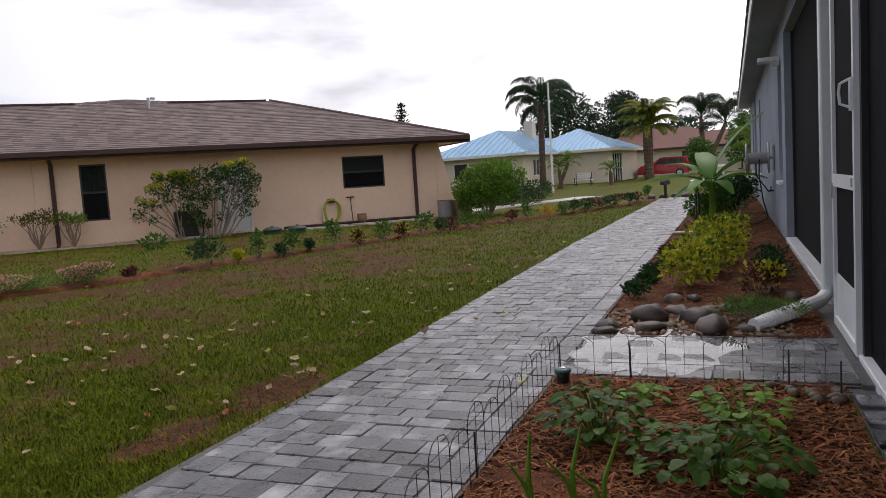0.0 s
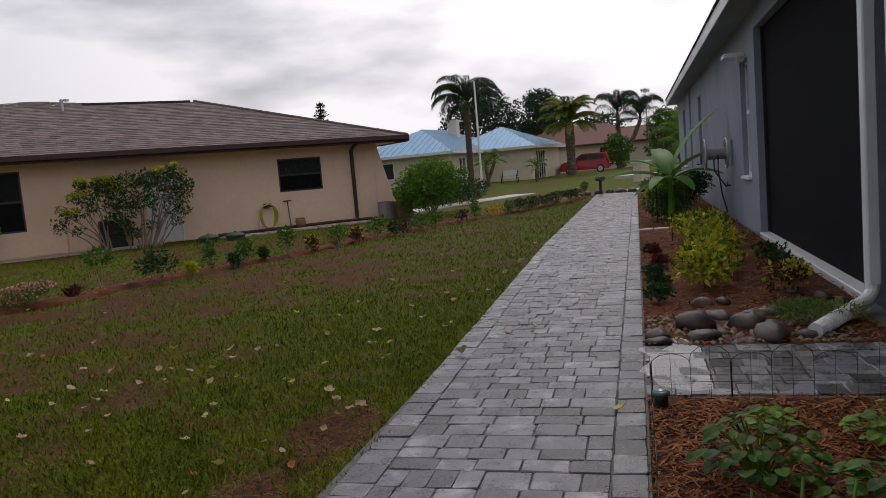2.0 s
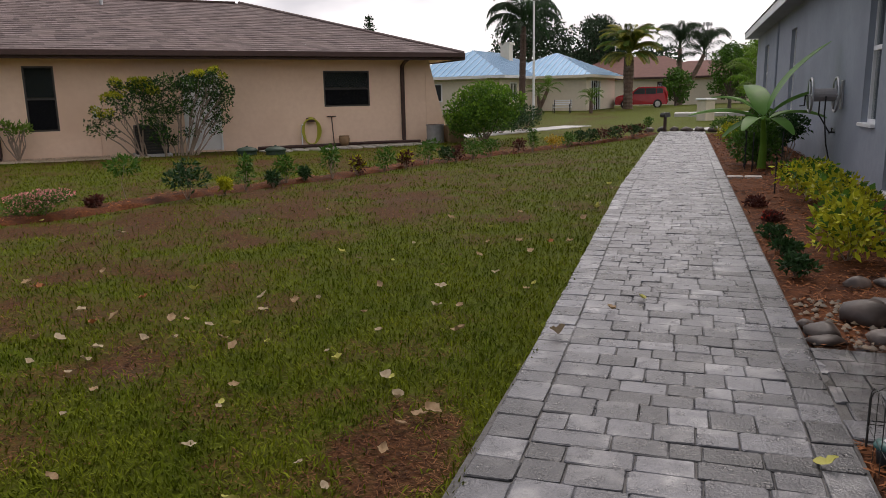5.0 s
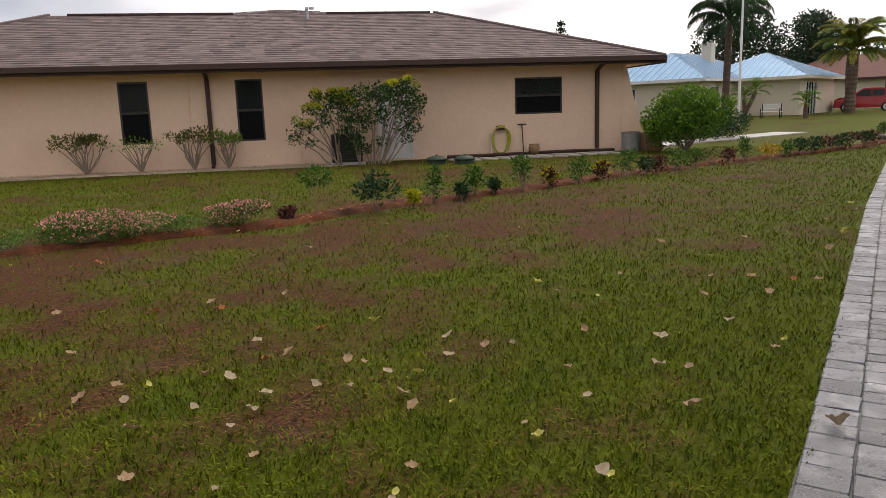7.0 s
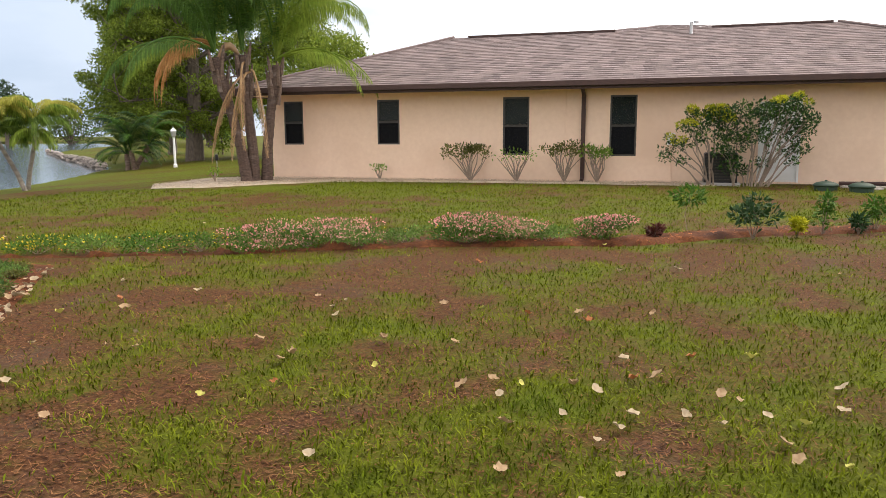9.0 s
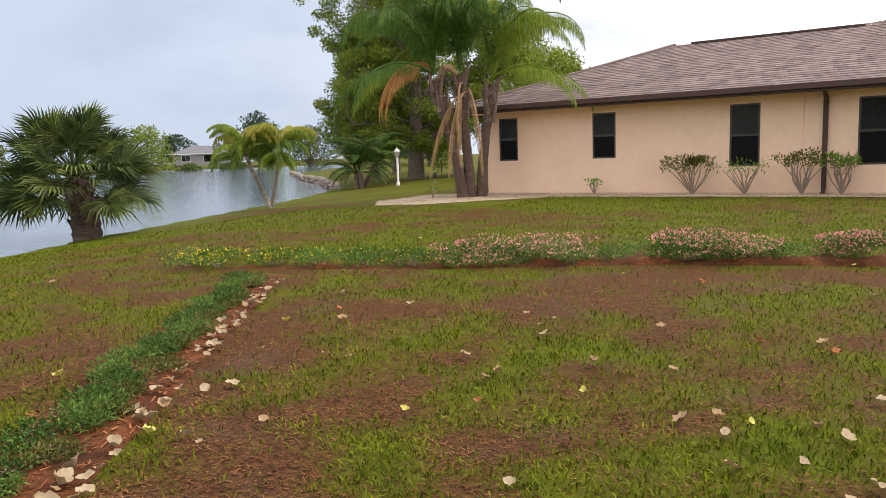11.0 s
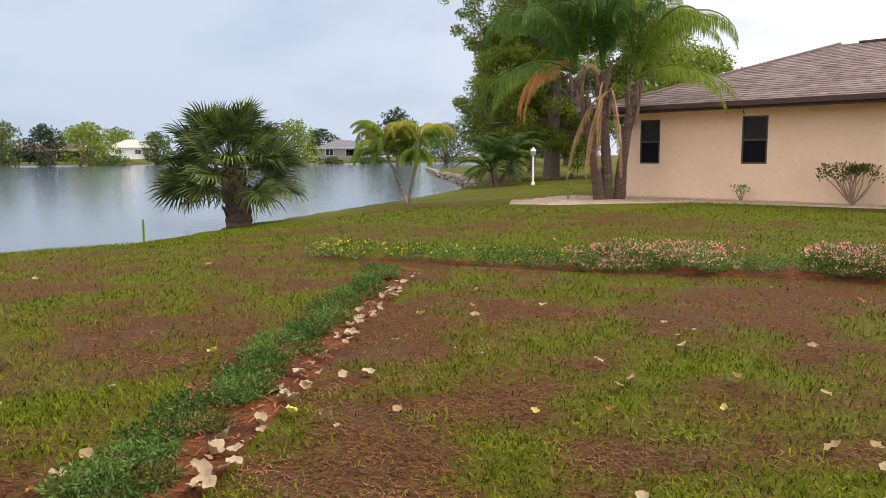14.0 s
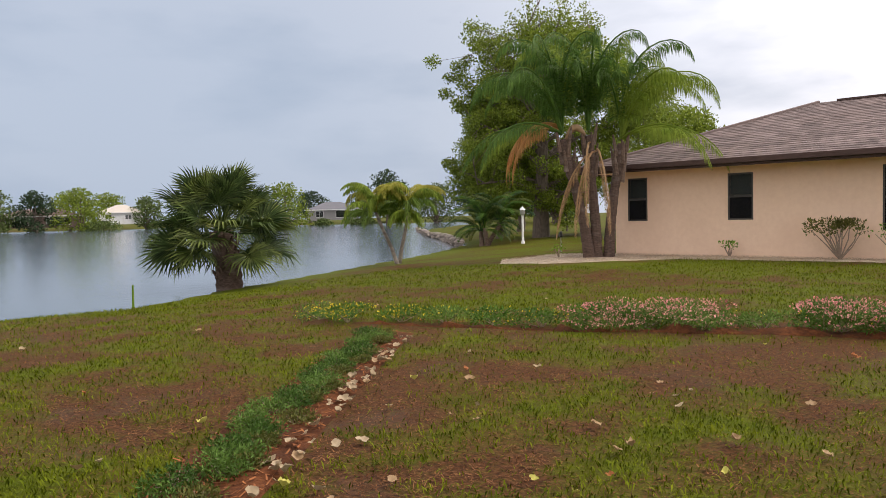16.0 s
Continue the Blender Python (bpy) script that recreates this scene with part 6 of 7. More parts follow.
RT = Vector((0.86, 0.51, 0))   # along the house's lake end
queen = thing("palm_tree", Matrix.Translation((-10.6, 21.65, 0.0)), "clump of three queen palms with drooping fronds", "palm tree")
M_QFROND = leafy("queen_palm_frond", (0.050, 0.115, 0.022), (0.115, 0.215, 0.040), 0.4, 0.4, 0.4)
# brighter copy of the frond green, with sunlight put in; lake palms share it
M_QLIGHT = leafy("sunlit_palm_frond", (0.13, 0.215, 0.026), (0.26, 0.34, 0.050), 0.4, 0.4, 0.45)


def queen_frond(kind, top, az, mat, tilt=0.0):
    """One long frond of a queen palm: erect and hanging over, arching out, low and sagging, or dead."""
    length, rise, fall, pairs, ll, hang, wide, vee, late = {
        "erect": (4.2, 1.56, 3.15, 130, 0.62, 2.6, 0.022, 0.34, 2.1), "arching": (3.9, 1.22, 2.75, 125, 0.60, 2.4, 0.021, 0.36, 1.6),
        "short": (3.3, 1.50, 3.0, 115, 0.58, 2.4, 0.022, 0.36, 1.8), "low": (3.4, 0.42, 1.75, 95, 0.60, 1.9, 0.018, 0.34, 1.15), "dead": (2.7, 0.75, 2.5, 80, 0.50, 2.4, 0.020, 0.20, 0.62), "hanging": (2.7, -0.25, 1.25, 110, 0.50, 2.6, 0.022, 0.32, 0.35)}[kind]
    me = frond_meshes(("queen", kind, mat.name, round(az) % 3), mat, length, rise, fall, pairs, ll, hang, 60 + round(az) % 3, wide, vee, late)
    part("dead_frond" if mat in (M_PALMDEAD, M_PALMTAN) else "frond", me, None, queen, "dead orange-brown frond" if mat is M_PALMDEAD else "dead tan frond" if mat is M_PALMTAN else "", at=Matrix.Translation(top) @ pose(0, 0, 0, tilt, 0, az + 30.6))


q = random.Random(41)
QUEENS = [(-0.16, -0.95, 3.35, [("erect", a) for a in (95, 262, 140, 215, 60, 300, 20)] + [("arching", a) for a in (176, 205, 150, 100, 250)] + [("short", a) for a in (280, 80, 190, 10)] + [("low", a) for a in (184, 160, 222)]),
          (-0.02, -0.22, 3.45, [("erect", a) for a in (90, 272, 118, 240, 40, 320, 180)] + [("short", a) for a in (265, 300, 70, 130, 225, 0)]),
          (0.24, 0.70, 3.2, [("erect", a) for a in (85, 285, 50, 330)] + [("arching", a) for a in (4, 28, -26, 60, -62, 110)] + [("short", a) for a in (-10, 40, 255, -45, 180)] + [("low", a) for a in (-6, 16, -38)])]
for i, (f, x, z, fronds) in enumerate(QUEENS):
    foot, top = RT * f + Vector((0, 0.12 * (i - 1), -0.08)), RT * x + Vector((0.1 - 0.1 * i, 0.15 * (i - 1), z))
    s = Shape()
    ringed_trunk(s, [foot, foot.lerp(top, 0.30) + RT * (0.08, 0.03, -0.06)[i], foot.lerp(top, 0.62) + RT * (0.06, 0, -0.05)[i], foot.lerp(top, 0.85), top], [0.175, 0.145, 0.13, 0.155, 0.11], 12, 8)
    part("trunk", s, M_QUEEN, queen)
    for k in range(9):
        a = 2.4 * k
        c = foot.lerp(top, 0.70 + 0.032 * k)
        part("leaf_base", Shape().tube([c + Vector((0.13 * math.cos(a), 0.13 * math.sin(a), -0.1)), c + Vector((0.19 * math.cos(a), 0.19 * math.sin(a), 0.22)), c + Vector((0.24 * math.cos(a), 0.24 * math.sin(a), 0.5))], [0.075, 0.05, 0.02], 6), M_BARK, queen)
    for k, (kind, az) in enumerate(fronds):
        # most of the sunward crown, and a few others, take the painted-in sunlight
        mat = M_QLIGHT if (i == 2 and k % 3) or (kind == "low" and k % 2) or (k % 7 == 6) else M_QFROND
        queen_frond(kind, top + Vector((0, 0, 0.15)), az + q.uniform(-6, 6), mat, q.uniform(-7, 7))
L3, M3, R3 = [RT * x + Vector((0, 0, z)) for x, z in ((-0.95, 3.35), (-0.22, 3.45), (0.68, 3.2))]
for kind, top, az in (("dead", L3 + Vector((0, 0, 0.25)), 195), ("dead", L3 + Vector((0, 0, 0.15)), 215), ("dead", L3 + Vector((0, 0, 0.2)), 183), ("hanging", M3 + RT * 0.25 + Vector((0, -0.1, -0.45)), 235), ("hanging", M3 + RT * 0.2 + Vector((0, -0.1, -0.5)), 205), ("hanging", M3 + RT * 0.1 + Vector((0, -0.1, -0.2)), 255), ("hanging", M3 + RT * 0.28 + Vector((0, -0.1, -0.4)), 285), ("dead", L3 + Vector((0, 0, 0.3)), 203)):
    queen_frond(kind, top, az, M_PALMTAN if kind == "hanging" else M_PALMDEAD, q.uniform(-5, 5))
arch = [M3 + Vector((0, -0.16, 0.0)) - RT * (0.62 * k) + Vector((0, 0, 0.34 * math.sin(math.pi * k) - 0.25 * k)) for k in np.linspace(0, 1, 9)]
part("flower_sheath", Shape().tube(arch, [0.03, 0.06, 0.09, 0.105, 0.105, 0.09, 0.065, 0.04, 0.01], 8), M_CLAY, queen, "orange-brown woody flower sheath", smooth=True)
feather_palm("two slim young palms with yellowing fronds by the lake", (-18.1, 21.0, float(ground_height(-18.1, 21.0))), [(-0.70 * RT.x, -0.70 * RT.y, 1.80), (0.46 * RT.x, 0.46 * RT.y, 1.75)], (26, 1.85, 64, 0.46, 1.2), 5, trunk_r=(0.075, 0.05), mats=(M_QLIGHT, M_PALMYEL, M_QLIGHT, M_PALM), wide=0.034, bark=M_PALEBARK)
feather_palm("tall queen palm before the blue-roofed house", (23.6, 40.6, 0.15), [(0.1, 0, 5.2)], (28, 3.2, 90, 0.75, 1.2), 7, wide=0.035, trunk_r=(0.22, 0.16), mats=(M_FARDARK, M_FARDARK, M_LEAFDK), bark=M_QUEEN)
feather_palm("stout date palm beside the drive", (34.7, 44.6, 0.33), [(0, 0, 3.7)], (60, 3.0, 90, 0.55, 0.5), 8, wide=0.045, trunk_r=(0.36, 0.32), mats=(M_PALM, M_PALMYEL, M_OLIVE))
feather_palm("small pygmy date palm on the lawn", (28.6, 40.6, 0.15), [(0, 0, 0.9)], (18, 1.15, 30, 0.25, 0.5), 9, trunk_r=(0.14, 0.1), mats=(M_PALM, M_LEAFLT))
feather_palm("small pygmy date palm before the house", (25.2, 41.3, 0.2), [(0, 0, 1.2), (0.5, -0.3, 1.6)], (16, 1.2, 30, 0.25, 0.5), 10, trunk_r=(0.14, 0.1), mats=(M_PALM, M_LEAFLT))
feather_palm("small pygmy date palm before the house", (21.6, 41.8, 0.15), [(0, 0, 1.5)], (16, 1.25, 30, 0.25, 0.5), 11, trunk_r=(0.14, 0.1), mats=(M_PALM, M_LEAFLT))
feather_palm("tall dark queen palm behind the houses", (47.0, 53.0, 0.4), [(0, 0, 4.8), (1.6, -1.2, 4.2)], (30, 3.6, 80, 0.8, 1.5), 12, trunk_r=(0.25, 0.18), mats=(M_FARDARK,))
feather_palm("bright green clumping palm by the grey house", (26.3, 26.0, 0.0), [(0, 0, 1.6), (0.8, 0.3, 2.2), (0.3, -0.8, 1.9), (1.3, -0.4, 2.6)], (12, 1.9, 44, 0.42, 0.6), 13, trunk_r=(0.10, 0.07), mats=(M_LEAFLT, M_PALM))

# sabal palm by the water
def fan_leaf(seed, stalk=1.12, radius=0.86, n=30):
    """A fan leaf along +x: a stalk, and folded blades spreading from its end, the outer thirds of them drooping."""
    q = random.Random(seed)
    st = Shape().tube([(0, 0, 0), (stalk * 0.5, 0, 0.05), (stalk, 0, 0)], [0.024, 0.016, 0.012], 5, False)
    for i in range(n):
        a = radians(-128 + 256 * i / (n - 1))
        d = Vector((math.cos(a) * 0.95 + 0.22, math.sin(a), 0.22 * abs(math.sin(a)) + q.uniform(-0.05, 0.05))).normalized()
        r = radius * q.uniform(0.85, 1.08) * (0.78 + 0.22 * math.cos(a * 0.6))
        c = Vector((stalk + 0.18 * max(0, math.cos(a)), 0, 0))
        side = Vector((-d.y, d.x, 0)).normalized() * 0.030
        fold = Vector((0, 0, 0.020))
        m1, m2 = c + d * r * 0.35, c + d * r * 0.66 - Vector((0, 0, 0.03 * r))
        tip = c + d * r * 0.97 - Vector((0, 0, r * q.uniform(0.08, 0.38)))
        st.add([c, m1 - side + fold, m1, m1 + side + fold, m2 - side * 0.8 + fold, m2, m2 + side * 0.8 + fold, tip], [(0, 2, 1), (0, 3, 2), (1, 2, 5, 4), (2, 3, 6, 5), (4, 5, 7), (5, 6, 7)])
    return st


M_FANDARK = leafy("fan_leaf_dark", (0.030, 0.060, 0.018), (0.085, 0.125, 0.038), 0.4)
fan_meshes = [fan_leaf(i).mesh("fan_leaf", (M_FAN, M_FANDARK)[i % 2]) for i in range(6)]
q = random.Random(12)
zb = float(ground_height(-16.9, 13.7))
sabal = thing("sabal_palm", Matrix.Translation((-16.9, 13.7, zb)), "stout sabal palm with fan leaves at the lakeshore", "palm tree")
s = Shape()
ringed_trunk(s, [(0.1, 0, -0.2), (0, 0.05, 0.6), (-0.12, -0.1, 1.55)], [0.36, 0.33, 0.30], 12, 7)
part("trunk", s, M_QUEEN, sabal)
for i in range(40):
    a, z = 2.4 * i, 0.10 + 1.30 * i / 40
    part("leaf_boot", Shape().tube([(0.24 * math.cos(a), 0.24 * math.sin(a), z), (0.36 * math.cos(a), 0.36 * math.sin(a), z + 0.2)], [0.06, 0.025], 5), M_QUEEN, sabal)
for i in range(66):
    k = i / 65
    lift = -24 + 100 * k ** 1.05 + q.uniform(-9, 9)
    big = 1.02 - 0.26 * k + 0.10 * math.sin(2.2 * i)
    part("fan_leaf", fan_meshes[i % 6], None, sabal, at=pose(-0.1, -0.05, 1.40 + 0.28 * k, 0, 0, 137.5 * i + q.uniform(-14, 14)) @ pose(0, 0, 0, 0, -lift, 0) @ pose(0, 0, 0, q.uniform(-70, 70), 0, 0) @ Matrix.Diagonal((big, big, big, 1)))

# ---- trees ----
def tree(label, x, y, h, w, mat, n, ls, seed, trunk_h=0.3, name="tree", z=None, group="", lobes=14, bark=None, shell=0.5, bottom=None, category="tree", slim=0.6):
    """A tree: tapered trunk, limbs to each lobe of the crown, and many small leaves in uneven lobes."""
    q = random.Random(seed)
    z = float(ground_height(x, y)) if z is None else z
    t = thing(name, Matrix.Translation((x, y, z)), label, category, group)
    bottom = h * trunk_h if bottom is None else bottom
    blobs = []
    for i in range(lobes):
        k = (i + 0.5) / lobes
        zz = bottom + (h - bottom) * (0.12 + 0.76 * k)
        reach = w * 0.5 * math.sqrt(max(0.05, 1 - (2 * (k - 0.42)) ** 2 * 0.8)) * q.uniform(0.45, 0.78)
        a = 2.4 * i + q.uniform(-0.5, 0.5)
        br = w * q.uniform(0.13, 0.22)
        blobs.append((reach * math.cos(a), reach * math.sin(a), zz, br, br, min(br * 0.8, h - zz)))
    blobs.append((0, 0, h * 0.8, w * 0.2, w * 0.2, h * 0.19))
    s = Shape()
    s.tube([(0, 0, -0.3), (0.02 * w, 0.01 * w, bottom * 0.6), (0, 0, bottom + 0.25 * (h - bottom)), (0, 0, h * 0.8)], [0.045 * w, 0.032 * w, 0.022 * w, 0.006 * w], 8)
    part("trunk", s, bark or M_TRUNK, t)
    s = Shape()
    for b in blobs[:-1]:
        s0 = Vector((0, 0, bottom * q.uniform(0.7, 1.2) + 0.1 * b[2]))
        s.tube([s0, s0.lerp(Vector(b[:3]), 0.5) + Vector((0, 0, 0.03 * h)), b[:3]], [0.016 * w, 0.010 * w, 0.003 * w], 5, False)
    part("limbwork", s, bark or M_TRUNK, t)
    p, d = clump_points(n, blobs, seed, shell)
    part("crown", quad_mesh("crown", leaf_cards(p, d * 0.7, ls, ls * slim, 0.9, seed), mat), None, t)
    return t


def big_oak(label, x, y, h, w, bottom, mat, leaves, ls, seed):
    """A large oak: trunk, forked limbs, twigs, and leaves in small clumps at the twigs' ends, thinner towards the top."""
    q = random.Random(seed)
    t = thing("tree", Matrix.Translation((x, y, float(ground_height(x, y)))), label, "tree")
    part("trunk", Shape().tube([(0, 0, -0.3), (0.1, 0, bottom), (0.2, 0.1, h * 0.45), (0.5, 0.2, h * 0.8)], [0.55, 0.42, 0.28, 0.06], 10), M_TRUNK, t)
    wood, blobs, weight = Shape(), [], []
    for i in range(26):
        k = (i + 0.5) / 26
        z0 = bottom * 0.8 + (h * 0.72 - bottom * 0.8) * k
        a = 2.4 * i + q.uniform(-0.3, 0.3)
        prof = math.sin(math.pi * (0.20 + 0.66 * k)) ** 0.7 * (1 - 0.35 * k)
        reach = 0.5 * w * prof * q.uniform(0.7, 1.05)
        s0 = Vector((0.2 * k, 0.1 * k, z0))
        end = s0 + Vector((math.cos(a) * reach, math.sin(a) * reach, (h - z0) * (0.10 + 0.40 * k) * q.uniform(0.6, 1.3) - (0.9 if k < 0.25 else 0)))
        mid = s0.lerp(end, 0.5) + Vector((0, 0, 0.5))
        wood.tube([s0, mid, end], [0.17 * (1 - 0.6 * k), 0.09 * (1 - 0.5 * k), 0.025], 6, False)
        for b in range(7):
            f = 0.35 + 0.65 * b / 6
            c = s0.lerp(mid, 2 * f) if f < 0.5 else mid.lerp(end, 2 * f - 1)
            e = c + Vector((q.uniform(-1.6, 1.6), q.uniform(-1.6, 1.6), q.uniform(-0.7, 1.3))) * (0.10 * w)
            e.z = min(e.z, h)
            wood.tube([c, c.lerp(e, 0.5) + Vector((0, 0, 0.12)), e], [0.04, 0.028, 0.010], 5, False)
            for _ in range(3):
                g = e + Vector((q.gauss(0, 1), q.gauss(0, 1), q.gauss(0.1, 0.8))) * 0.6
                wood.tube([c.lerp(e, 0.6), g], [0.016, 0.006], 4, False)
                r = q.uniform(0.42, 0.80)
                blobs.append((g.x, g.y, max(g.z, 0.9), r, r, r * 0.7))
                weight.append(0.28 if g.z > 0.82 * h else 0.7 if g.z > 0.68 * h else 1.0)
    part("limbwork", wood, M_TRUNK, t)
    r = np.random.default_rng(seed)
    B, W = np.array(blobs), np.array(weight)
    pick = r.choice(len(B), leaves, p=W / W.sum())
    d = unit(r.normal(0, 1, (leaves, 3)))
    pts = B[pick, :3] + d * B[pick, 3:] * (r.random(leaves) ** 0.5)[:, None]
    part("crown", quad_mesh("crown", leaf_cards(pts, d * 0.7 + np.array([0, 0, -0.1]), ls, ls * 0.55, 0.9, seed), mat), None, t)
    return t


big_oak("tall spreading oak with light green leaves near the lake", -25.1, 39.7, 14.2, 12.2, 2.2, M_OAK, 115000, 0.165, 307)
tree("leafy green tree behind the palms", -20.0, 43.0, 8.2, 8.5, M_OAK, 30000, 0.15, 302, bottom=0.8, lobes=22, shell=0.25)
tree("leafy tree with low branches on the lake bank", -29.3, 41.0, 10.0, 6.6, M_OAK, 30000, 0.16, 331, bottom=0.8, lobes=22, shell=0.2)
tree("dark green tree behind the oak", -33.5, 49.0, 9.0, 8.5, M_FARDARK, 8000, 0.26, 303, bottom=1.0, lobes=14)
feather_palm("low spiky green palm clump on the lake bank", (-23.6, 32.6, float(ground_height(-23.6, 32.6))), [(0, 0, 0.9), (0.6, 0.5, 1.1), (-0.5, 0.3, 0.7)], (20, 2.5, 60, 0.42, 0.5), 16, trunk_r=(0.14, 0.10), mats=(M_LEAF, M_LEAFDK, M_FAN), wide=0.03)
tree("slim leafy tree beyond the house", -14.5, 36.5, 6.0, 5.5, M_OAK, 9000, 0.18, 305, bottom=1.6, lobes=12)
tree("small sapling on the lawn", -28.0, 47.0, 2.6, 1.6, M_LEAF, 500, 0.16, 306, bottom=0.9, lobes=6)
tree("large dark oak behind the blue roof", 42.5, 70.0, 9.4, 9.5, M_FARDARK, 9000, 0.32, 310, bottom=2.0, lobes=20)
tree("large dark oak behind the blue roof", 48.5, 66.5, 9.0, 8.0, M_FARDARK, 7500, 0.32, 311, bottom=2.0, lobes=18)
tree("dark green tree beyond the roof", 9.5, 64.0, 7.5, 7.0, M_FARDARK, 4500, 0.3, 312, bottom=2.0, lobes=14)
tree("dark green tree beyond the roof", 15.5, 66.0, 7.8, 6.0, M_FARDARK, 4500, 0.3, 313, bottom=2.0, lobes=14)
tree("green tree beyond the drive", 38.5, 39.0, 4.2, 3.4, M_LEAF, 3000, 0.2, 314, bottom=0.6, lobes=12)
tree("green tree beyond the drive", 34.5, 32.5, 4.6, 3.8, M_LEAFLT, 3000, 0.2, 315, bottom=0.6, lobes=12)
tree("green tree by the far houses", 52.5, 51.0, 3.6, 4.2, M_FARLEAF, 2500, 0.25, 316, bottom=0.3, lobes=12)
tree("green shrub tree by the far houses", 43.5, 49.5, 3.0, 3.4, M_LEAF, 2200, 0.22, 317, bottom=0.2, lobes=10)
for i, (x, y, h, w) in enumerate(((75, 88, 8, 10), (88, 84, 8, 11), (66, 95, 8, 10), (98, 78, 8, 12), (58, 80, 7, 8), (110, 100, 9, 14), (30, 95, 8, 12), (20, 100, 8, 12), (80, 66, 6, 8))):
    tree("distant green tree beyond the street", x, y, h, w, M_FARLEAF if i % 2 else M_FARDARK, 1800, 0.5, 320 + i, bottom=1.2, lobes=12, group="distant street trees")
t = thing("norfolk_pine", Matrix.Translation((24.5, 68.9, 0.3)), "slim conical pine beyond the tan roof", "tree")
part("trunk", Shape().tube([(0, 0, -0.2), (0, 0, 8.8)], [0.22, 0.02], 7), M_TRUNK, t)
for i in range(13):
    z, rr_ = 2.2 + 0.51 * i, 1.75 * (1 - i / 14.5)
    p, d = clump_points(150, [(rr_ * 0.55 * math.cos(a), rr_ * 0.55 * math.sin(a), z, rr_ * 0.5, rr_ * 0.5, 0.14) for a in (0.3 * i, 0.3 * i + 1.6, 0.3 * i + 3.1, 0.3 * i + 4.7)], 340 + i, 0.1)
    part("branch_whorl", quad_mesh("branch_whorl", leaf_cards(p, d + np.array([0, 0, 0.3]), 0.28, 0.09, 0.5, i), M_FARDARK), None, t)
FAR = [(-180, 56, 11, 12), (-178, 64, 10.5, 10), (-176, 73, 11.2, 13), (-181, 91, 9.4, 9), (-150, 104, 9.5, 10), (-146, 108, 11.4, 14), (-152, 138, 9, 9), (-131, 127, 14.4, 11), (-146, 142, 8.5, 8), (-123, 136, 11, 12), (-118, 146, 11, 12), (-196, 78, 10, 12), (-190, 40, 11, 13), (-196, 26, 11, 13),
       (-205, 92, 9.5, 12), (-180, 118, 10, 14), (-168, 132, 9, 12), (-150, 150, 10, 14), (-128, 158, 11, 14), (-108, 140, 10, 12), (-98, 128, 10, 10), (-205, 60, 10, 12), (-84, 116, 9, 9), (-74, 104, 9, 9), (-62, 92, 10, 9), (-54, 84, 9.5, 9), (-47, 74, 9, 8)]
for i, (x, y, h, w) in enumerate(FAR):
    tree("distant green tree on the far lakeshore", x, y, h, w, (M_FARLEAF, M_FARDARK, M_OAK)[i % 3], 2400, 0.62, 360 + i, bottom=0.5 if i not in (7,) else 4.0, lobes=14, group="far shore trees", shell=0.4)
for i, (x, y, h, w) in enumerate(((-172, 76, 3.2, 9), (-143, 117, 2.6, 5), (-158, 100, 2.4, 6), (-134, 122, 2.4, 7))):
    tree("distant rounded bush on the far lakeshore", x, y, h, w, M_FARLEAF, 1500, 0.5, 400 + i, bottom=0.1, lobes=10, group="far shore bushes", category="bush")

# ---- houses across the street and the lake ----
def hip_roof(s, x0, x1, y0, y1, z, rise, n=0, mat_ribs=None):
    d = (y1 - y0) / 2
    ym = (y0 + y1) / 2
    k = min(d, (x1 - x0) / 2 - 0.05)
    v = [(x0, y0, z), (x1, y0, z), (x1, y1, z), (x0, y1, z), (x0 + k, ym, z + rise), (x1 - k, ym, z + rise)]
    s.add(v, [(0, 1, 5, 4), (1, 2, 5), (2, 3, 4, 5), (3, 0, 4), (3, 2, 1, 0)])
    return v


def ribs(s, a, b, c, d, n, r=0.03):
    """Raised seams from the eave a-b up to the ridge d-c."""
    a, b, c, d = map(Vector, (a, b, c, d))
    ab = b - a
    t0, t1 = (d - a).dot(ab) / ab.length_squared, (c - a).dot(ab) / ab.length_squared
    for i in range(n):
        t = (i + 0.5) / n
        if t <= t0:
            end = a.lerp(d, t / t0)
        elif t >= t1:
            end = b.lerp(c, (1 - t) / (1 - t1))
        else:
            end = d.lerp(c, (t - t0) / (t1 - t0))
        s.tube([a.lerp(b, t) + Vector((0, 0, 0.02)), end + Vector((0, 0, 0.02))], r, 4, False)


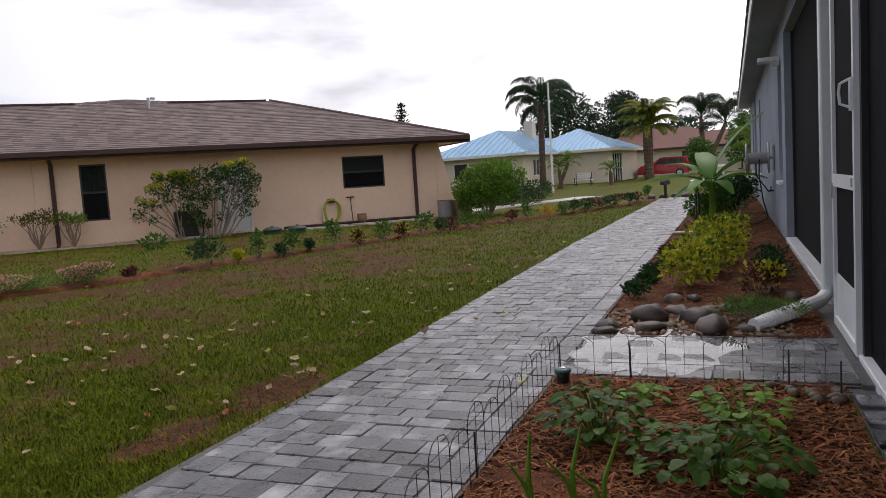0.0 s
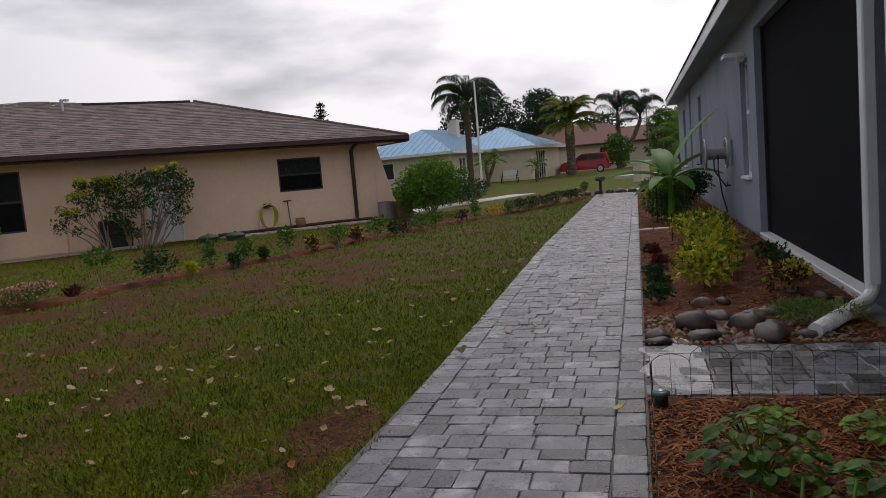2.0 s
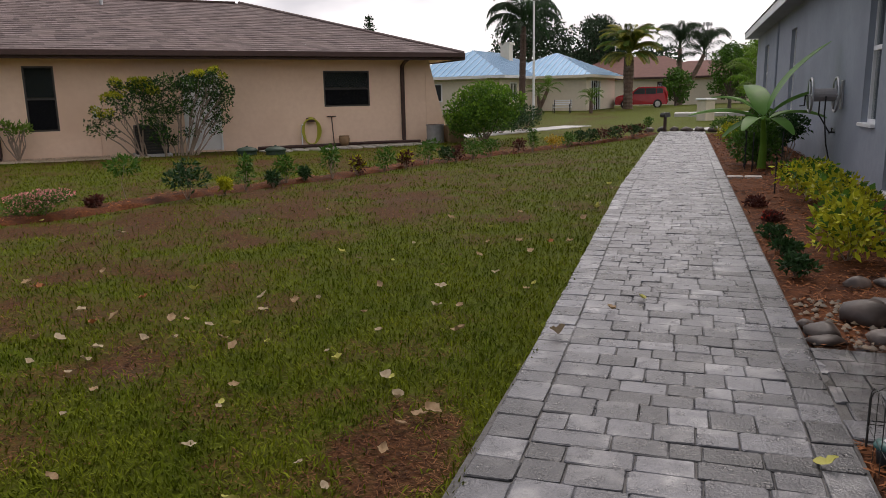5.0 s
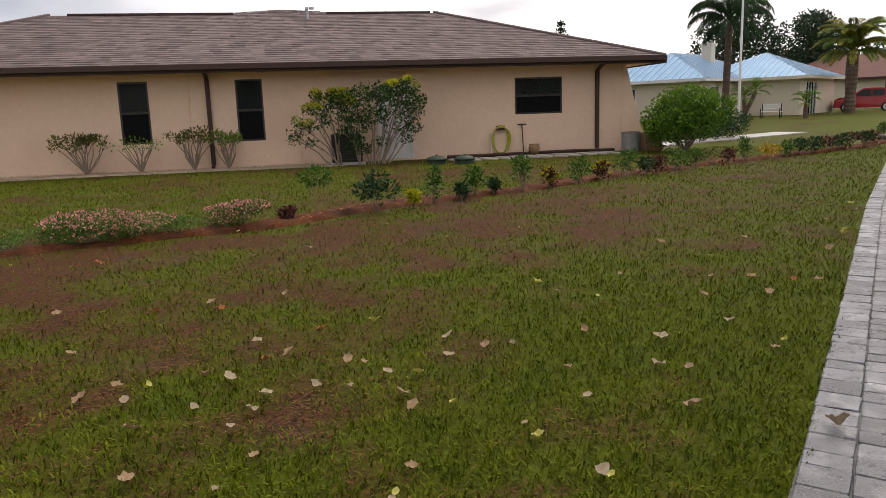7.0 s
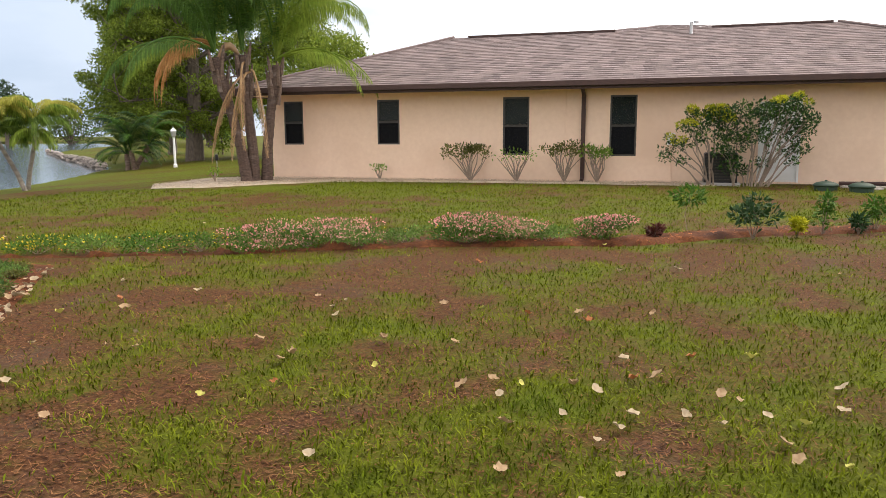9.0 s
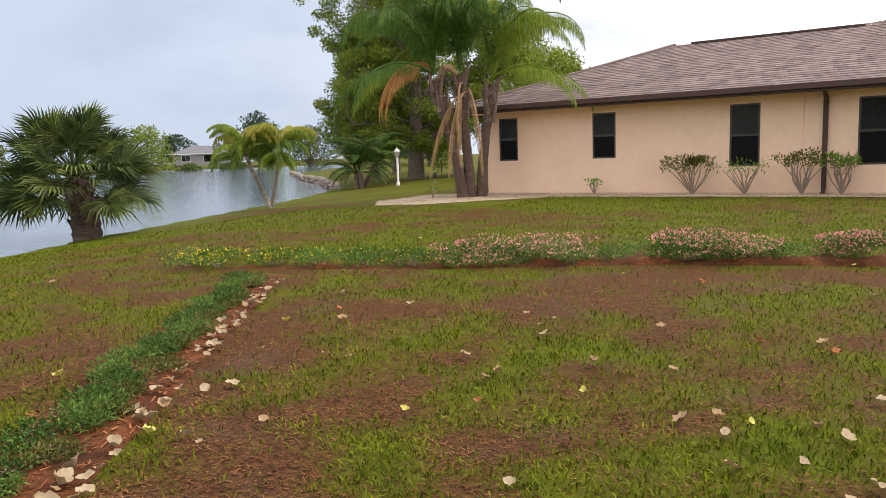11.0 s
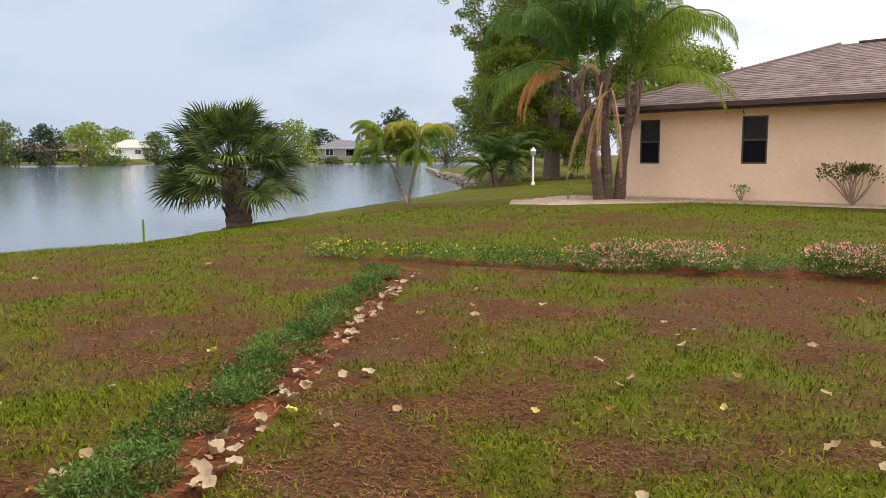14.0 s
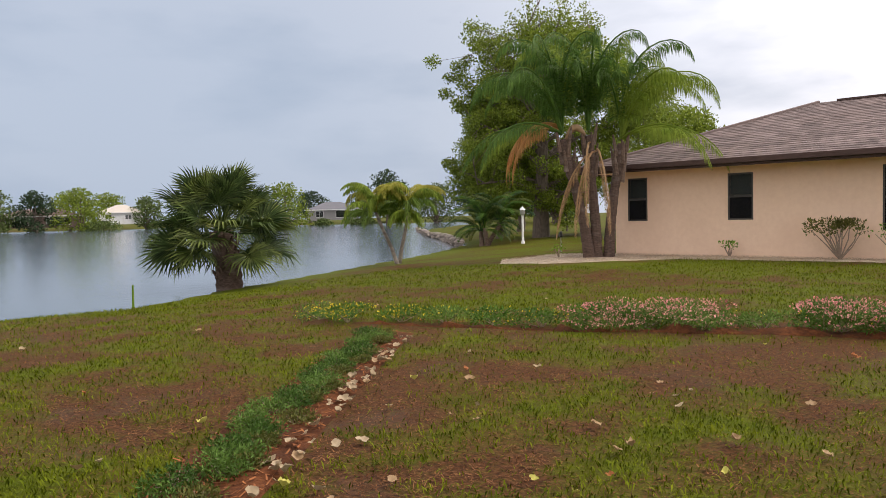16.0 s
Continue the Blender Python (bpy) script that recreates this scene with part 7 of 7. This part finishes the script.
def far_house(label, m, w, d, wall_h, rise, wall_mat, roof_mat, holes, trim=M_WHITE, over=0.6, seams=0):
    """A plain single-storey house: front wall along x with real openings, hip roof, windows with frames, panes and dark
    sheets for unlit rooms.
    """
    t = thing("house", m, label, "house")
    s = Shape()
    wall_with_holes(s, 0, w, -0.3, wall_h, 0, 0.2, holes)
    s.box(0, 0.2, -0.3, 0.2, d, wall_h).box(w - 0.2, 0.2, -0.3, w, d, wall_h).box(0.2, d - 0.2, -0.3, w - 0.2, d, wall_h)
    part("wall", s, wall_mat, t)
    s = Shape()
    v = hip_roof(s, -over, w + over, -over, d + over, wall_h, rise)
    rf = part("roof", s, roof_mat, t)
    if seams:
        for i, (a, b, c, e) in enumerate(((v[0], v[1], v[5], v[4]), (v[1], v[2], v[5], v[5]), (v[3], v[0], v[4], v[4]))):
            q_ = Shape()
            ribs(q_, a, b, c, e, seams if i == 0 else seams // 2)
            part("seams", q_, M_SEAM if seams > 20 else roof_mat, rf)["kind"] = "stuff"
    part("fascia", Shape().box(-over, -over - 0.03, wall_h - 0.16, w + over, -over, wall_h + 0.02).box(w + over, -over, wall_h - 0.16, w + over + 0.03, d + over, wall_h + 0.02).box(-over - 0.03, -over, wall_h - 0.16, -over, d + over, wall_h + 0.02), trim, t)
    for a, b, c, e in holes:
        wd = holder("window", t)
        q_ = Shape().box(a, -0.02, c, a + 0.08, 0.1, e).box(b - 0.08, -0.02, c, b, 0.1, e).box(a, -0.02, e - 0.08, b, 0.1, e).box(a, -0.02, c, b, 0.1, c + 0.08).box((a + b) / 2 - 0.04, -0.01, c, (a + b) / 2 + 0.04, 0.1, e)
        part("window_frame", q_, trim, wd)
        part("pane", Shape().box(a + 0.08, 0.04, c + 0.08, b - 0.08, 0.05, e - 0.08), M_GLASS, wd)
        # dark sheet behind the glass in place of an unlit room
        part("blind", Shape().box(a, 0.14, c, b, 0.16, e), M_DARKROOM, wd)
    return t


blue = far_house("cream house with a blue standing-seam metal roof", pose(24.4, 44.6, 0.22, 0, 0, 36.3), 12.0, 7.4, 2.5, 1.9, M_CREAM, M_BLUEMETAL, [(1.6, 2.8, 0.9, 2.1)], seams=34)
w_end = holder("window", blue)
part("window_frame", Shape().box(-0.05, 4.2, 0.9, 0.0, 5.4, 2.1), M_WHITE, w_end)
part("pane", Shape().box(-0.06, 4.28, 0.98, -0.052, 5.32, 2.02), M_BLACK, w_end)
wing = holder("wing", blue)
s = Shape()
wall_with_holes(s, 5.4, 12.4, -0.3, 2.5, -4.0, -3.8, [(6.4, 8.6, 0.1, 2.15)])
s.box(5.4, -3.8, -0.3, 5.6, 0.0, 2.5).box(12.2, -3.8, -0.3, 12.4, 3.0, 2.5)
part("wall", s, M_CREAM, wing)
s = Shape()
v = hip_roof(s, 4.8, 13.0, -4.6, 3.4, 2.5, 1.75)
part("roof", s, M_BLUEMETAL, wing)
s = Shape()
ribs(s, v[0], v[1], v[5], v[4], 20)
ribs(s, v[3], v[0], v[4], v[4], 20)
part("seams", s, M_SEAM, wing)["kind"] = "stuff"
part("fascia", Shape().box(4.8, -4.65, 2.33, 13.0, -4.6, 2.52).box(4.75, -4.6, 2.33, 4.8, 3.4, 2.52), M_CREAM, wing)
s = Shape()
for i in range(5):
    s.box(6.4 + 0.53 * i, -4.04, 0.1, 6.47 + 0.53 * i, -3.98, 2.15)
s.box(6.4, -4.04, 1.1, 8.6, -3.98, 1.16)
part("screen_frame", s, M_WHITE, wing)
part("screen", Shape().box(6.4, -3.92, 0.1, 8.6, -3.90, 2.15), M_SCREEN, wing)
part("chimney", Shape().box(6.6, 2.2, 2.5, 7.3, 2.9, 5.0, 0.03).box(6.5, 2.1, 4.9, 7.4, 3.0, 5.05), M_CREAM, blue)
far_house("house with a red-brown tiled hip roof", pose(41.0, 62.5, 0.4, 0, 0, -42), 14.0, 9.0, 2.5, 2.1, M_CREAM, M_REDTILE, [(2, 3.5, 1, 2.1), (9, 11, 0.9, 2.1)], trim=M_TRIM)
far_house("house with a dull brown hip roof", pose(50.5, 63.0, 0.4, 0, 0, -50), 12.0, 9.0, 2.4, 1.9, M_CREAM, M_REDTILE, [(2, 3.5, 1, 2.1), (8, 10, 0.9, 2.1)], trim=M_TRIM)
far_house("distant house with a brown shingle roof", pose(60.0, 70.0, 0.4, 0, 0, -45), 14.0, 10.0, 2.5, 2.3, M_CREAM, M_DULLTILE, [(2, 3.5, 1, 2.1), (8, 10, 0.9, 2.1)], trim=M_TRIM)
far_house("distant white house across the lake", pose(-184.5, 80.5, 1.2, 0, 0, 62), 10.0, 8.0, 2.6, 2.0, M_WHITE, M_SLAB, [(1.5, 3, 0.9, 2.1), (6, 7.5, 0.9, 2.1)])
far_house("distant low dark house across the lake", pose(-182.0, 58.0, 0.8, 0, 0, 68), 16.0, 8.0, 2.4, 1.6, M_DULLTILE, M_DULLTILE, [(1, 7, 0.3, 2.1), (9, 14, 0.3, 2.1)])
far_house("distant house with a grey roof across the lake", pose(-151.0, 118.5, 1.0, 0, 0, 52), 13.0, 9.0, 2.4, 2.0, M_PLANTER, M_GREYTILE, [(2, 4, 0.5, 2.1), (7, 12, 0.3, 2.1)])

# flagpole, bench, mailbox, tower, lamp posts
t = thing("flagpole", Matrix.Translation((22.4, 37.4, 0.1)), "tall plain white flagpole on a lawn", "flagpole")
part("pole", Shape().tube([(0, 0, -0.1), (0, 0, 6.1)], [0.07, 0.05], 10), M_WHITE, t)
part("finial", Shape().lathe([(0.02, 6.1), (0.06, 6.14), (0.06, 6.18), (0.02, 6.22)], 10), M_WHITE, t)
t = thing("garden_bench", pose(27.6, 42.3, 0.22, 0, 0, -50), "white garden bench before the house", "bench")
part("seat", Shape().box(-0.6, -0.2, 0.42, 0.6, 0.2, 0.46, 0.01), M_WHITE, t)
for z in (0.58, 0.70, 0.82):
    part("back_slat", Shape().box(-0.6, 0.19, z, 0.6, 0.215, z + 0.07), M_WHITE, t)
for x in (-0.55, 0.51):
    part("leg", Shape().box(x, -0.2, 0, x + 0.05, -0.15, 0.62), M_BLACK, t)
    part("leg", Shape().box(x, 0.16, 0, x + 0.05, 0.21, 0.9), M_BLACK, t)
t = thing("mailbox", pose(18.4, 22.55, 0.0, 0, 0, 20), "small dark mailbox on a short post", "mailbox")
part("post", Shape().box(-0.04, -0.04, -0.1, 0.04, 0.04, 0.52), M_TRIM, t)
part("box", Shape().prism([(-0.2, 0.52), (0.2, 0.52), (0.2, 0.62), (0.14, 0.68), (-0.14, 0.68), (-0.2, 0.62)], -0.09, 0.09), M_BLACK, t)
t = thing("gate_pillar", Matrix.Translation((27.0, 29.4, 0.0)), "short white pillar beside the drive", "pillar")
part("shaft", Shape().box(-0.3, -0.3, -0.1, 0.3, 0.3, 1.0, 0.03), M_CREAM, t)
part("cap", Shape().box(-0.36, -0.36, 1.0, 0.36, 0.36, 1.1, 0.03), M_WHITE, t)
t = thing("radio_mast", Matrix.Translation((105.7, 109.7, 0.0)), "distant grey radio mast with antennas", "mast")
part("pole", Shape().tube([(0, 0, -0.5), (0, 0, 14.5)], [0.14, 0.1], 8), M_STEEL, t)
for z in (10.5, 12.0, 13.6):
    for k in range(4):
        part("antenna", Shape().box(-1.0 + 0.6 * k, -0.15, z, -0.8 + 0.6 * k, 0.15, z + 0.75), M_STEEL, t)
    part("crossbar", Shape().tube([(-1.2, 0, z + 0.4), (1.2, 0, z + 0.4)], 0.08, 5), M_STEEL, t)
lz = float(ground_height(-21.07, 32.4))
t = thing("lamp_post", Matrix.Translation((-21.07, 32.4, lz)), "short white lamp post on the lawn", "lamp post")
part("post", Shape().lathe([(0.09, -0.1), (0.09, 0.12), (0.055, 0.16), (0.05, 1.35), (0.07, 1.38)], 12), M_WHITE, t)
part("lantern", Shape().lathe([(0.06, 1.38), (0.11, 1.44), (0.13, 1.62), (0.11, 1.64)], 8), M_STEEL, t)
part("cap", Shape().lathe([(0.15, 1.64), (0.08, 1.74), (0.02, 1.78), (0.015, 1.84)], 8), M_WHITE, t)
t = thing("stake_light", Matrix.Translation((-13.5, 24.2, 0.0)), "small black stake light on the lawn", "light")
part("stake", Shape().tube([(0, 0, -0.05), (0, 0, 0.5)], 0.012, 6), M_STEEL, t)
part("head", Shape().lathe([(0.04, 0.48), (0.06, 0.52), (0.05, 0.66), (0.03, 0.68)], 10), M_BLACK, t)
ob = part("shore_marker", Shape().tube([(0, 0, -0.2), (0.02, 0, 0.42)], [0.03, 0.02], 6), M_LEAFLT, at=Matrix.Translation((-15.2, 10.4, -0.45)))
tagged(ob, "short green marker stick at the waterline", "marker")

# riprap along the far bank
s, q = Shape(), random.Random(15)
for i in range(420):
    t_ = q.random() ** 1.4 * 2.98
    k = int(t_)
    a, b = [Vector(p) for p in ((-28.3, 36.0), (-36, 43.2), (-44, 50), (-63, 68))][k:k + 2]
    p = a.lerp(b, t_ - k) + Vector((0.66, -0.75)) * q.uniform(-1.1, 0.5)
    z = -0.52 + 0.35 * q.random()
    r3 = q.uniform(0.12, 0.30)
    st = stone(r3 * q.uniform(0.8, 1.5), r3, r3 * 0.55, i, 6)
    s.add([(x + p.x, y + p.y, zz + z) for x, y, zz in st.v], st.f)
tagged(part("riprap", s, M_RIPRAP), "pale broken rocks lining the lake bank", "rocks", kind="stuff")
for i in range(12):
    u, v = 29.2 + 0.18 * math.sin(i), -2.6 + 0.42 * i
    p = uv(u + (0.25 * (i - 5) if i > 5 else 0), v, 0.06)
    tagged(part("border_rock", stone(0.2, 0.16, 0.13, 60 + i), M_STONE, smooth=True, at=Matrix.Translation(p) @ pose(0, 0, 0, 0, 0, 35 * i)), "dark border rock at the end of the path", "rock", "border rocks")

# drives and street
tagged(part("driveway", Shape().slab([tuple(uv(30.2, -1.6))[:2], tuple(uv(30.2, 6.5))[:2], tuple(uv(34.5, 9.0))[:2], tuple(uv(34.5, 1.0))[:2], tuple(uv(32.6, -0.4))[:2]], -0.03, 0.035), M_CONCRETE), "wet pale concrete driveway", "driveway", kind="structure")
tagged(part("driveway", Shape().slab([tuple(uv(44, -2))[:2], tuple(uv(44, 16))[:2], tuple(uv(47.5, 16))[:2], tuple(uv(47.5, -2))[:2]], 0.0, 0.30), M_CONCRETE), "wet pale concrete street", "street", kind="structure")
tagged(part("walkway", Shape().slab([(11.6, 24.4), (20.2, 29.2), (19.6, 30.4), (11.0, 25.6)], -0.03, 0.03), M_CONCRETE), "pale concrete walkway before the hedge", "walkway", kind="structure")
tagged(part("driveway", Shape().slab([(35, 49.5), (41.5, 44.3), (39.8, 42.6), (33.6, 47.4)], 0.1, 0.36), M_CONCRETE), "pale concrete parking drive", "driveway", kind="structure")

# ---- red car ----
car = thing("car", pose(37.9, 47.0, 0.365, 0, 0, -40) @ Matrix.Diagonal((0.92, 0.92, 0.96, 1)), "small red hatchback parked on a drive", "car")
body = [(-2.0, 0.28), (2.0, 0.28), (2.05, 0.55), (2.02, 0.95), (1.90, 1.52), (1.70, 1.60), (0.1, 1.62), (-0.25, 1.58), (-0.95, 1.08), (-1.75, 0.98), (-2.02, 0.82), (-2.06, 0.5)]
s = Shape()
rings = [(-0.86, 0.90), (-0.82, 1.0), (0.82, 1.0), (0.86, 0.90)]
for y, k in rings:
    s.v += [(x * (0.985 if k < 1 else 1), y * (1 if z < 1.05 else 0.86), 0.28 + (z - 0.28) * (0.97 if k < 1 else 1)) for x, z in body]
n = len(body)
s.f += [tuple(range(n)), tuple(range(4 * n - 1, 3 * n - 1, -1))]
for k in range(3):
    s.f += [(k * n + i, (k + 1) * n + i, (k + 1) * n + (i + 1) % n, k * n + (i + 1) % n) for i in range(n)]
part("body", s, M_RED, car)
for sgn in (-1, 1):
    y0, y1 = sgn * 0.80, sgn * 0.775
    for pts in (((-0.72, 1.08), (0.28, 1.08), (0.28, 1.50), (-0.22, 1.50)), ((0.36, 1.08), (1.12, 1.08), (1.12, 1.50), (0.36, 1.50)), ((1.20, 1.10), (1.68, 1.14), (1.62, 1.48), (1.20, 1.50))):
        s = Shape().add([(x, sgn * (0.875 if z < 1.2 else 0.775), z) for x, z in pts] + [(x, sgn * (0.86 if z < 1.2 else 0.76), z) for x, z in pts], [(0, 1, 2, 3), (7, 6, 5, 4), (0, 4, 5, 1), (1, 5, 6, 2), (2, 6, 7, 3), (3, 7, 4, 0)])
        part("side_window", s, M_BLACK, car)
    for x in (-1.28, 1.28):
        wh = holder("wheel", car)
        part("tyre", Shape().tube([(x, sgn * 0.66, 0.32), (x, sgn * 0.885, 0.32)], 0.33, 20), M_TYRE, wh)
        part("rim", Shape().tube([(x, sgn * 0.87, 0.32), (x, sgn * 0.90, 0.32)], 0.21, 16), M_RIM, wh)
    part("headlight", Shape().box(-2.06, sgn * 0.62 - 0.14, 0.68, -1.93, sgn * 0.62 + 0.14, 0.84, 0.02), M_HEADLAMP, car)
    part("tail_light", Shape().box(1.93, sgn * 0.72 - 0.08, 0.8, 2.06, sgn * 0.72 + 0.08, 1.25, 0.02), M_LAMPRED, car)
    part("mirror", Shape().box(-0.72, sgn * 0.95 - 0.08, 1.08, -0.58, sgn * 0.95 + 0.08, 1.22, 0.02), M_RED, car)
part("windscreen", Shape().add([(-0.90, -0.68, 1.13), (-0.90, 0.68, 1.13), (-0.29, 0.62, 1.55), (-0.29, -0.62, 1.55), (-0.88, -0.68, 1.10), (-0.88, 0.68, 1.10), (-0.27, 0.62, 1.52), (-0.27, -0.62, 1.52)], [(0, 1, 2, 3), (7, 6, 5, 4)]), M_BLACK, car)
part("bumper", Shape().box(-2.10, -0.8, 0.3, -1.98, 0.8, 0.52, 0.03), M_BLACK, car)

# ---- pavers: one piece each near the walk, joined further on ----
PR, PL, ROWD = 0.765, 2.13, 0.195
path = thing("paved_path", TURNED, "grey tumbled concrete paver path, damp from rain", "path", kind="structure")
part("joint_sand", Shape().box(1.0, PR - 0.01, -0.08, 29.0, PL - 0.06, 0.027).box(4.72, -0.80, -0.08, 5.78, PR - 0.01, 0.022).box(0.8, -0.86, -0.08, 4.72, -0.72, 0.012), M_SAND, path)


def paver_shape(w, d, seed):
    """A tumbled paver: uneven outline, eased top edges."""
    q = random.Random(seed)
    s, c, h = Shape(), 0.0048, 0.034
    base = [(-d / 2, -w / 2), (d / 2, -w / 2), (d / 2, w / 2), (-d / 2, w / 2)]
    out = []
    for i, (x, y) in enumerate(base):
        nx_, ny_ = base[(i + 1) % 4]
        px, py = base[i - 1]
        j = q.uniform(0.004, 0.012)
        for tx, ty in ((px, py), (nx_, ny_)):
            l = math.hypot(tx - x, ty - y)
            out.append((x + (tx - x) / l * j, y + (ty - y) / l * j))
    ring0 = [(x, y, -0.05) for x, y in out]
    ring1 = [(x + q.uniform(-0.003, 0.003), y + q.uniform(-0.003, 0.003), h - c * 0.9) for x, y in out]
    ring2 = [(x * (1 - 2 * c / d), y * (1 - 2 * c / w), h + q.uniform(-0.0015, 0.0015)) for x, y in out]
    f = [tuple(range(16, 24))]
    for r_ in (0, 8):
        f += [(r_ + i, r_ + (i + 1) % 8, r_ + 8 + (i + 1) % 8, r_ + 8 + i) for i in range(8)]
    return s.add(ring0 + ring1 + ring2, f)


WIDTHS = (0.10, 0.125, 0.150, 0.172, 0.19, 0.25)
paver_shapes = [[paver_shape(w - 0.0025, ROWD - 0.0025, 10 * i + k) for k in range(3)] for i, w in enumerate(WIDTHS)]
paver_meshes = [[sh.mesh("paver", M_PAVER) for sh in row] for row in paver_shapes]
q = random.Random(99)
joined, singles = Shape(), 0


def lay(x, y, d, w, near):
    """One paver of depth d along the path and width w across it."""
    global singles
    i = min(range(len(WIDTHS)), key=lambda k: abs(WIDTHS[k] - d))
    k, lift = q.randrange(3), q.uniform(-0.003, 0.003)
    sx, sy = d / WIDTHS[i], w / ROWD
    if near and singles < 300:
        part("paver", paver_meshes[i][k], None, path, at=pose(x, y, lift, q.uniform(-0.5, 0.5), q.uniform(-0.5, 0.5), q.uniform(-0.8, 0.8)) @ pose(0, 0, 0, 0, 0, 90) @ Matrix.Diagonal((sy, sx, 1, 1)))
        singles += 1
    else:
        sh = paver_shapes[i][k]
        joined.add([(x - vy * sx, y + vx * sy, vz + lift) for vx, vy, vz in sh.v], sh.f)


def fill_row(x, y0, y1, near, border):
    """A row of pavers across, from y0 to y1."""
    y = y0
    while y < y1 - 0.05:
        w = min(q.choice((0.14, 0.17, 0.19, 0.19)), y1 - y)
        lay(x, y + w / 2, 0.172, w, near)
        y += w


def left_edge(x):
    return min(2.23, 2.02 + 0.022 * (x - 3))


# a straight border course on the house side, the rest in rows across with broken joints
x = 1.0
while x < 29.0:
    d = q.choice((0.15, 0.172, 0.172, 0.19, 0.21))
    lay(x + d / 2, PR + 0.072, d, 0.144, 2.9 < x < 7.0)
    x += d
x = 1.05
while x < 29.0:
    d = q.choice((0.125, 0.15, 0.165, 0.172, 0.20))
    lay(x + d / 2, left_edge(x) - 0.085, d, 0.168 + q.uniform(-0.006, 0.006), 2.9 < x < 7.0)
    x += d
x, row = 1.0, 0
while x < 29.0:
    d = (0.125, 0.150, 0.165, 0.125, 0.172, 0.150)[(row * 5 + row // 4) % 6]
    y, end = PR + 0.146, left_edge(x) - 0.170
    while y < end - 0.01:
        w = q.choice((0.11, 0.15, 0.17, 0.17, 0.20, 0.24))
        if end - y - w < 0.09:
            w = end - y
        lay(x + d / 2, y + w / 2, d, w, 2.9 < x < 7.0)
        y += w
    x, row = x + d, row + 1
for i in range(6):
    fill_row(4.745 + 0.172 * (i + 0.5), -0.79, PR - 0.004, False, False)
x = 0.9
while x < 4.7:
    sh = paver_shapes[1][q.randrange(3)]
    joined.add([(vy * 1.35 + x, -vx * 0.62 - 0.785, vz) for vx, vy, vz in sh.v], sh.f)
    x += 0.255
part("pavers", joined, M_PAVERS, path)["kind"] = "stuff"
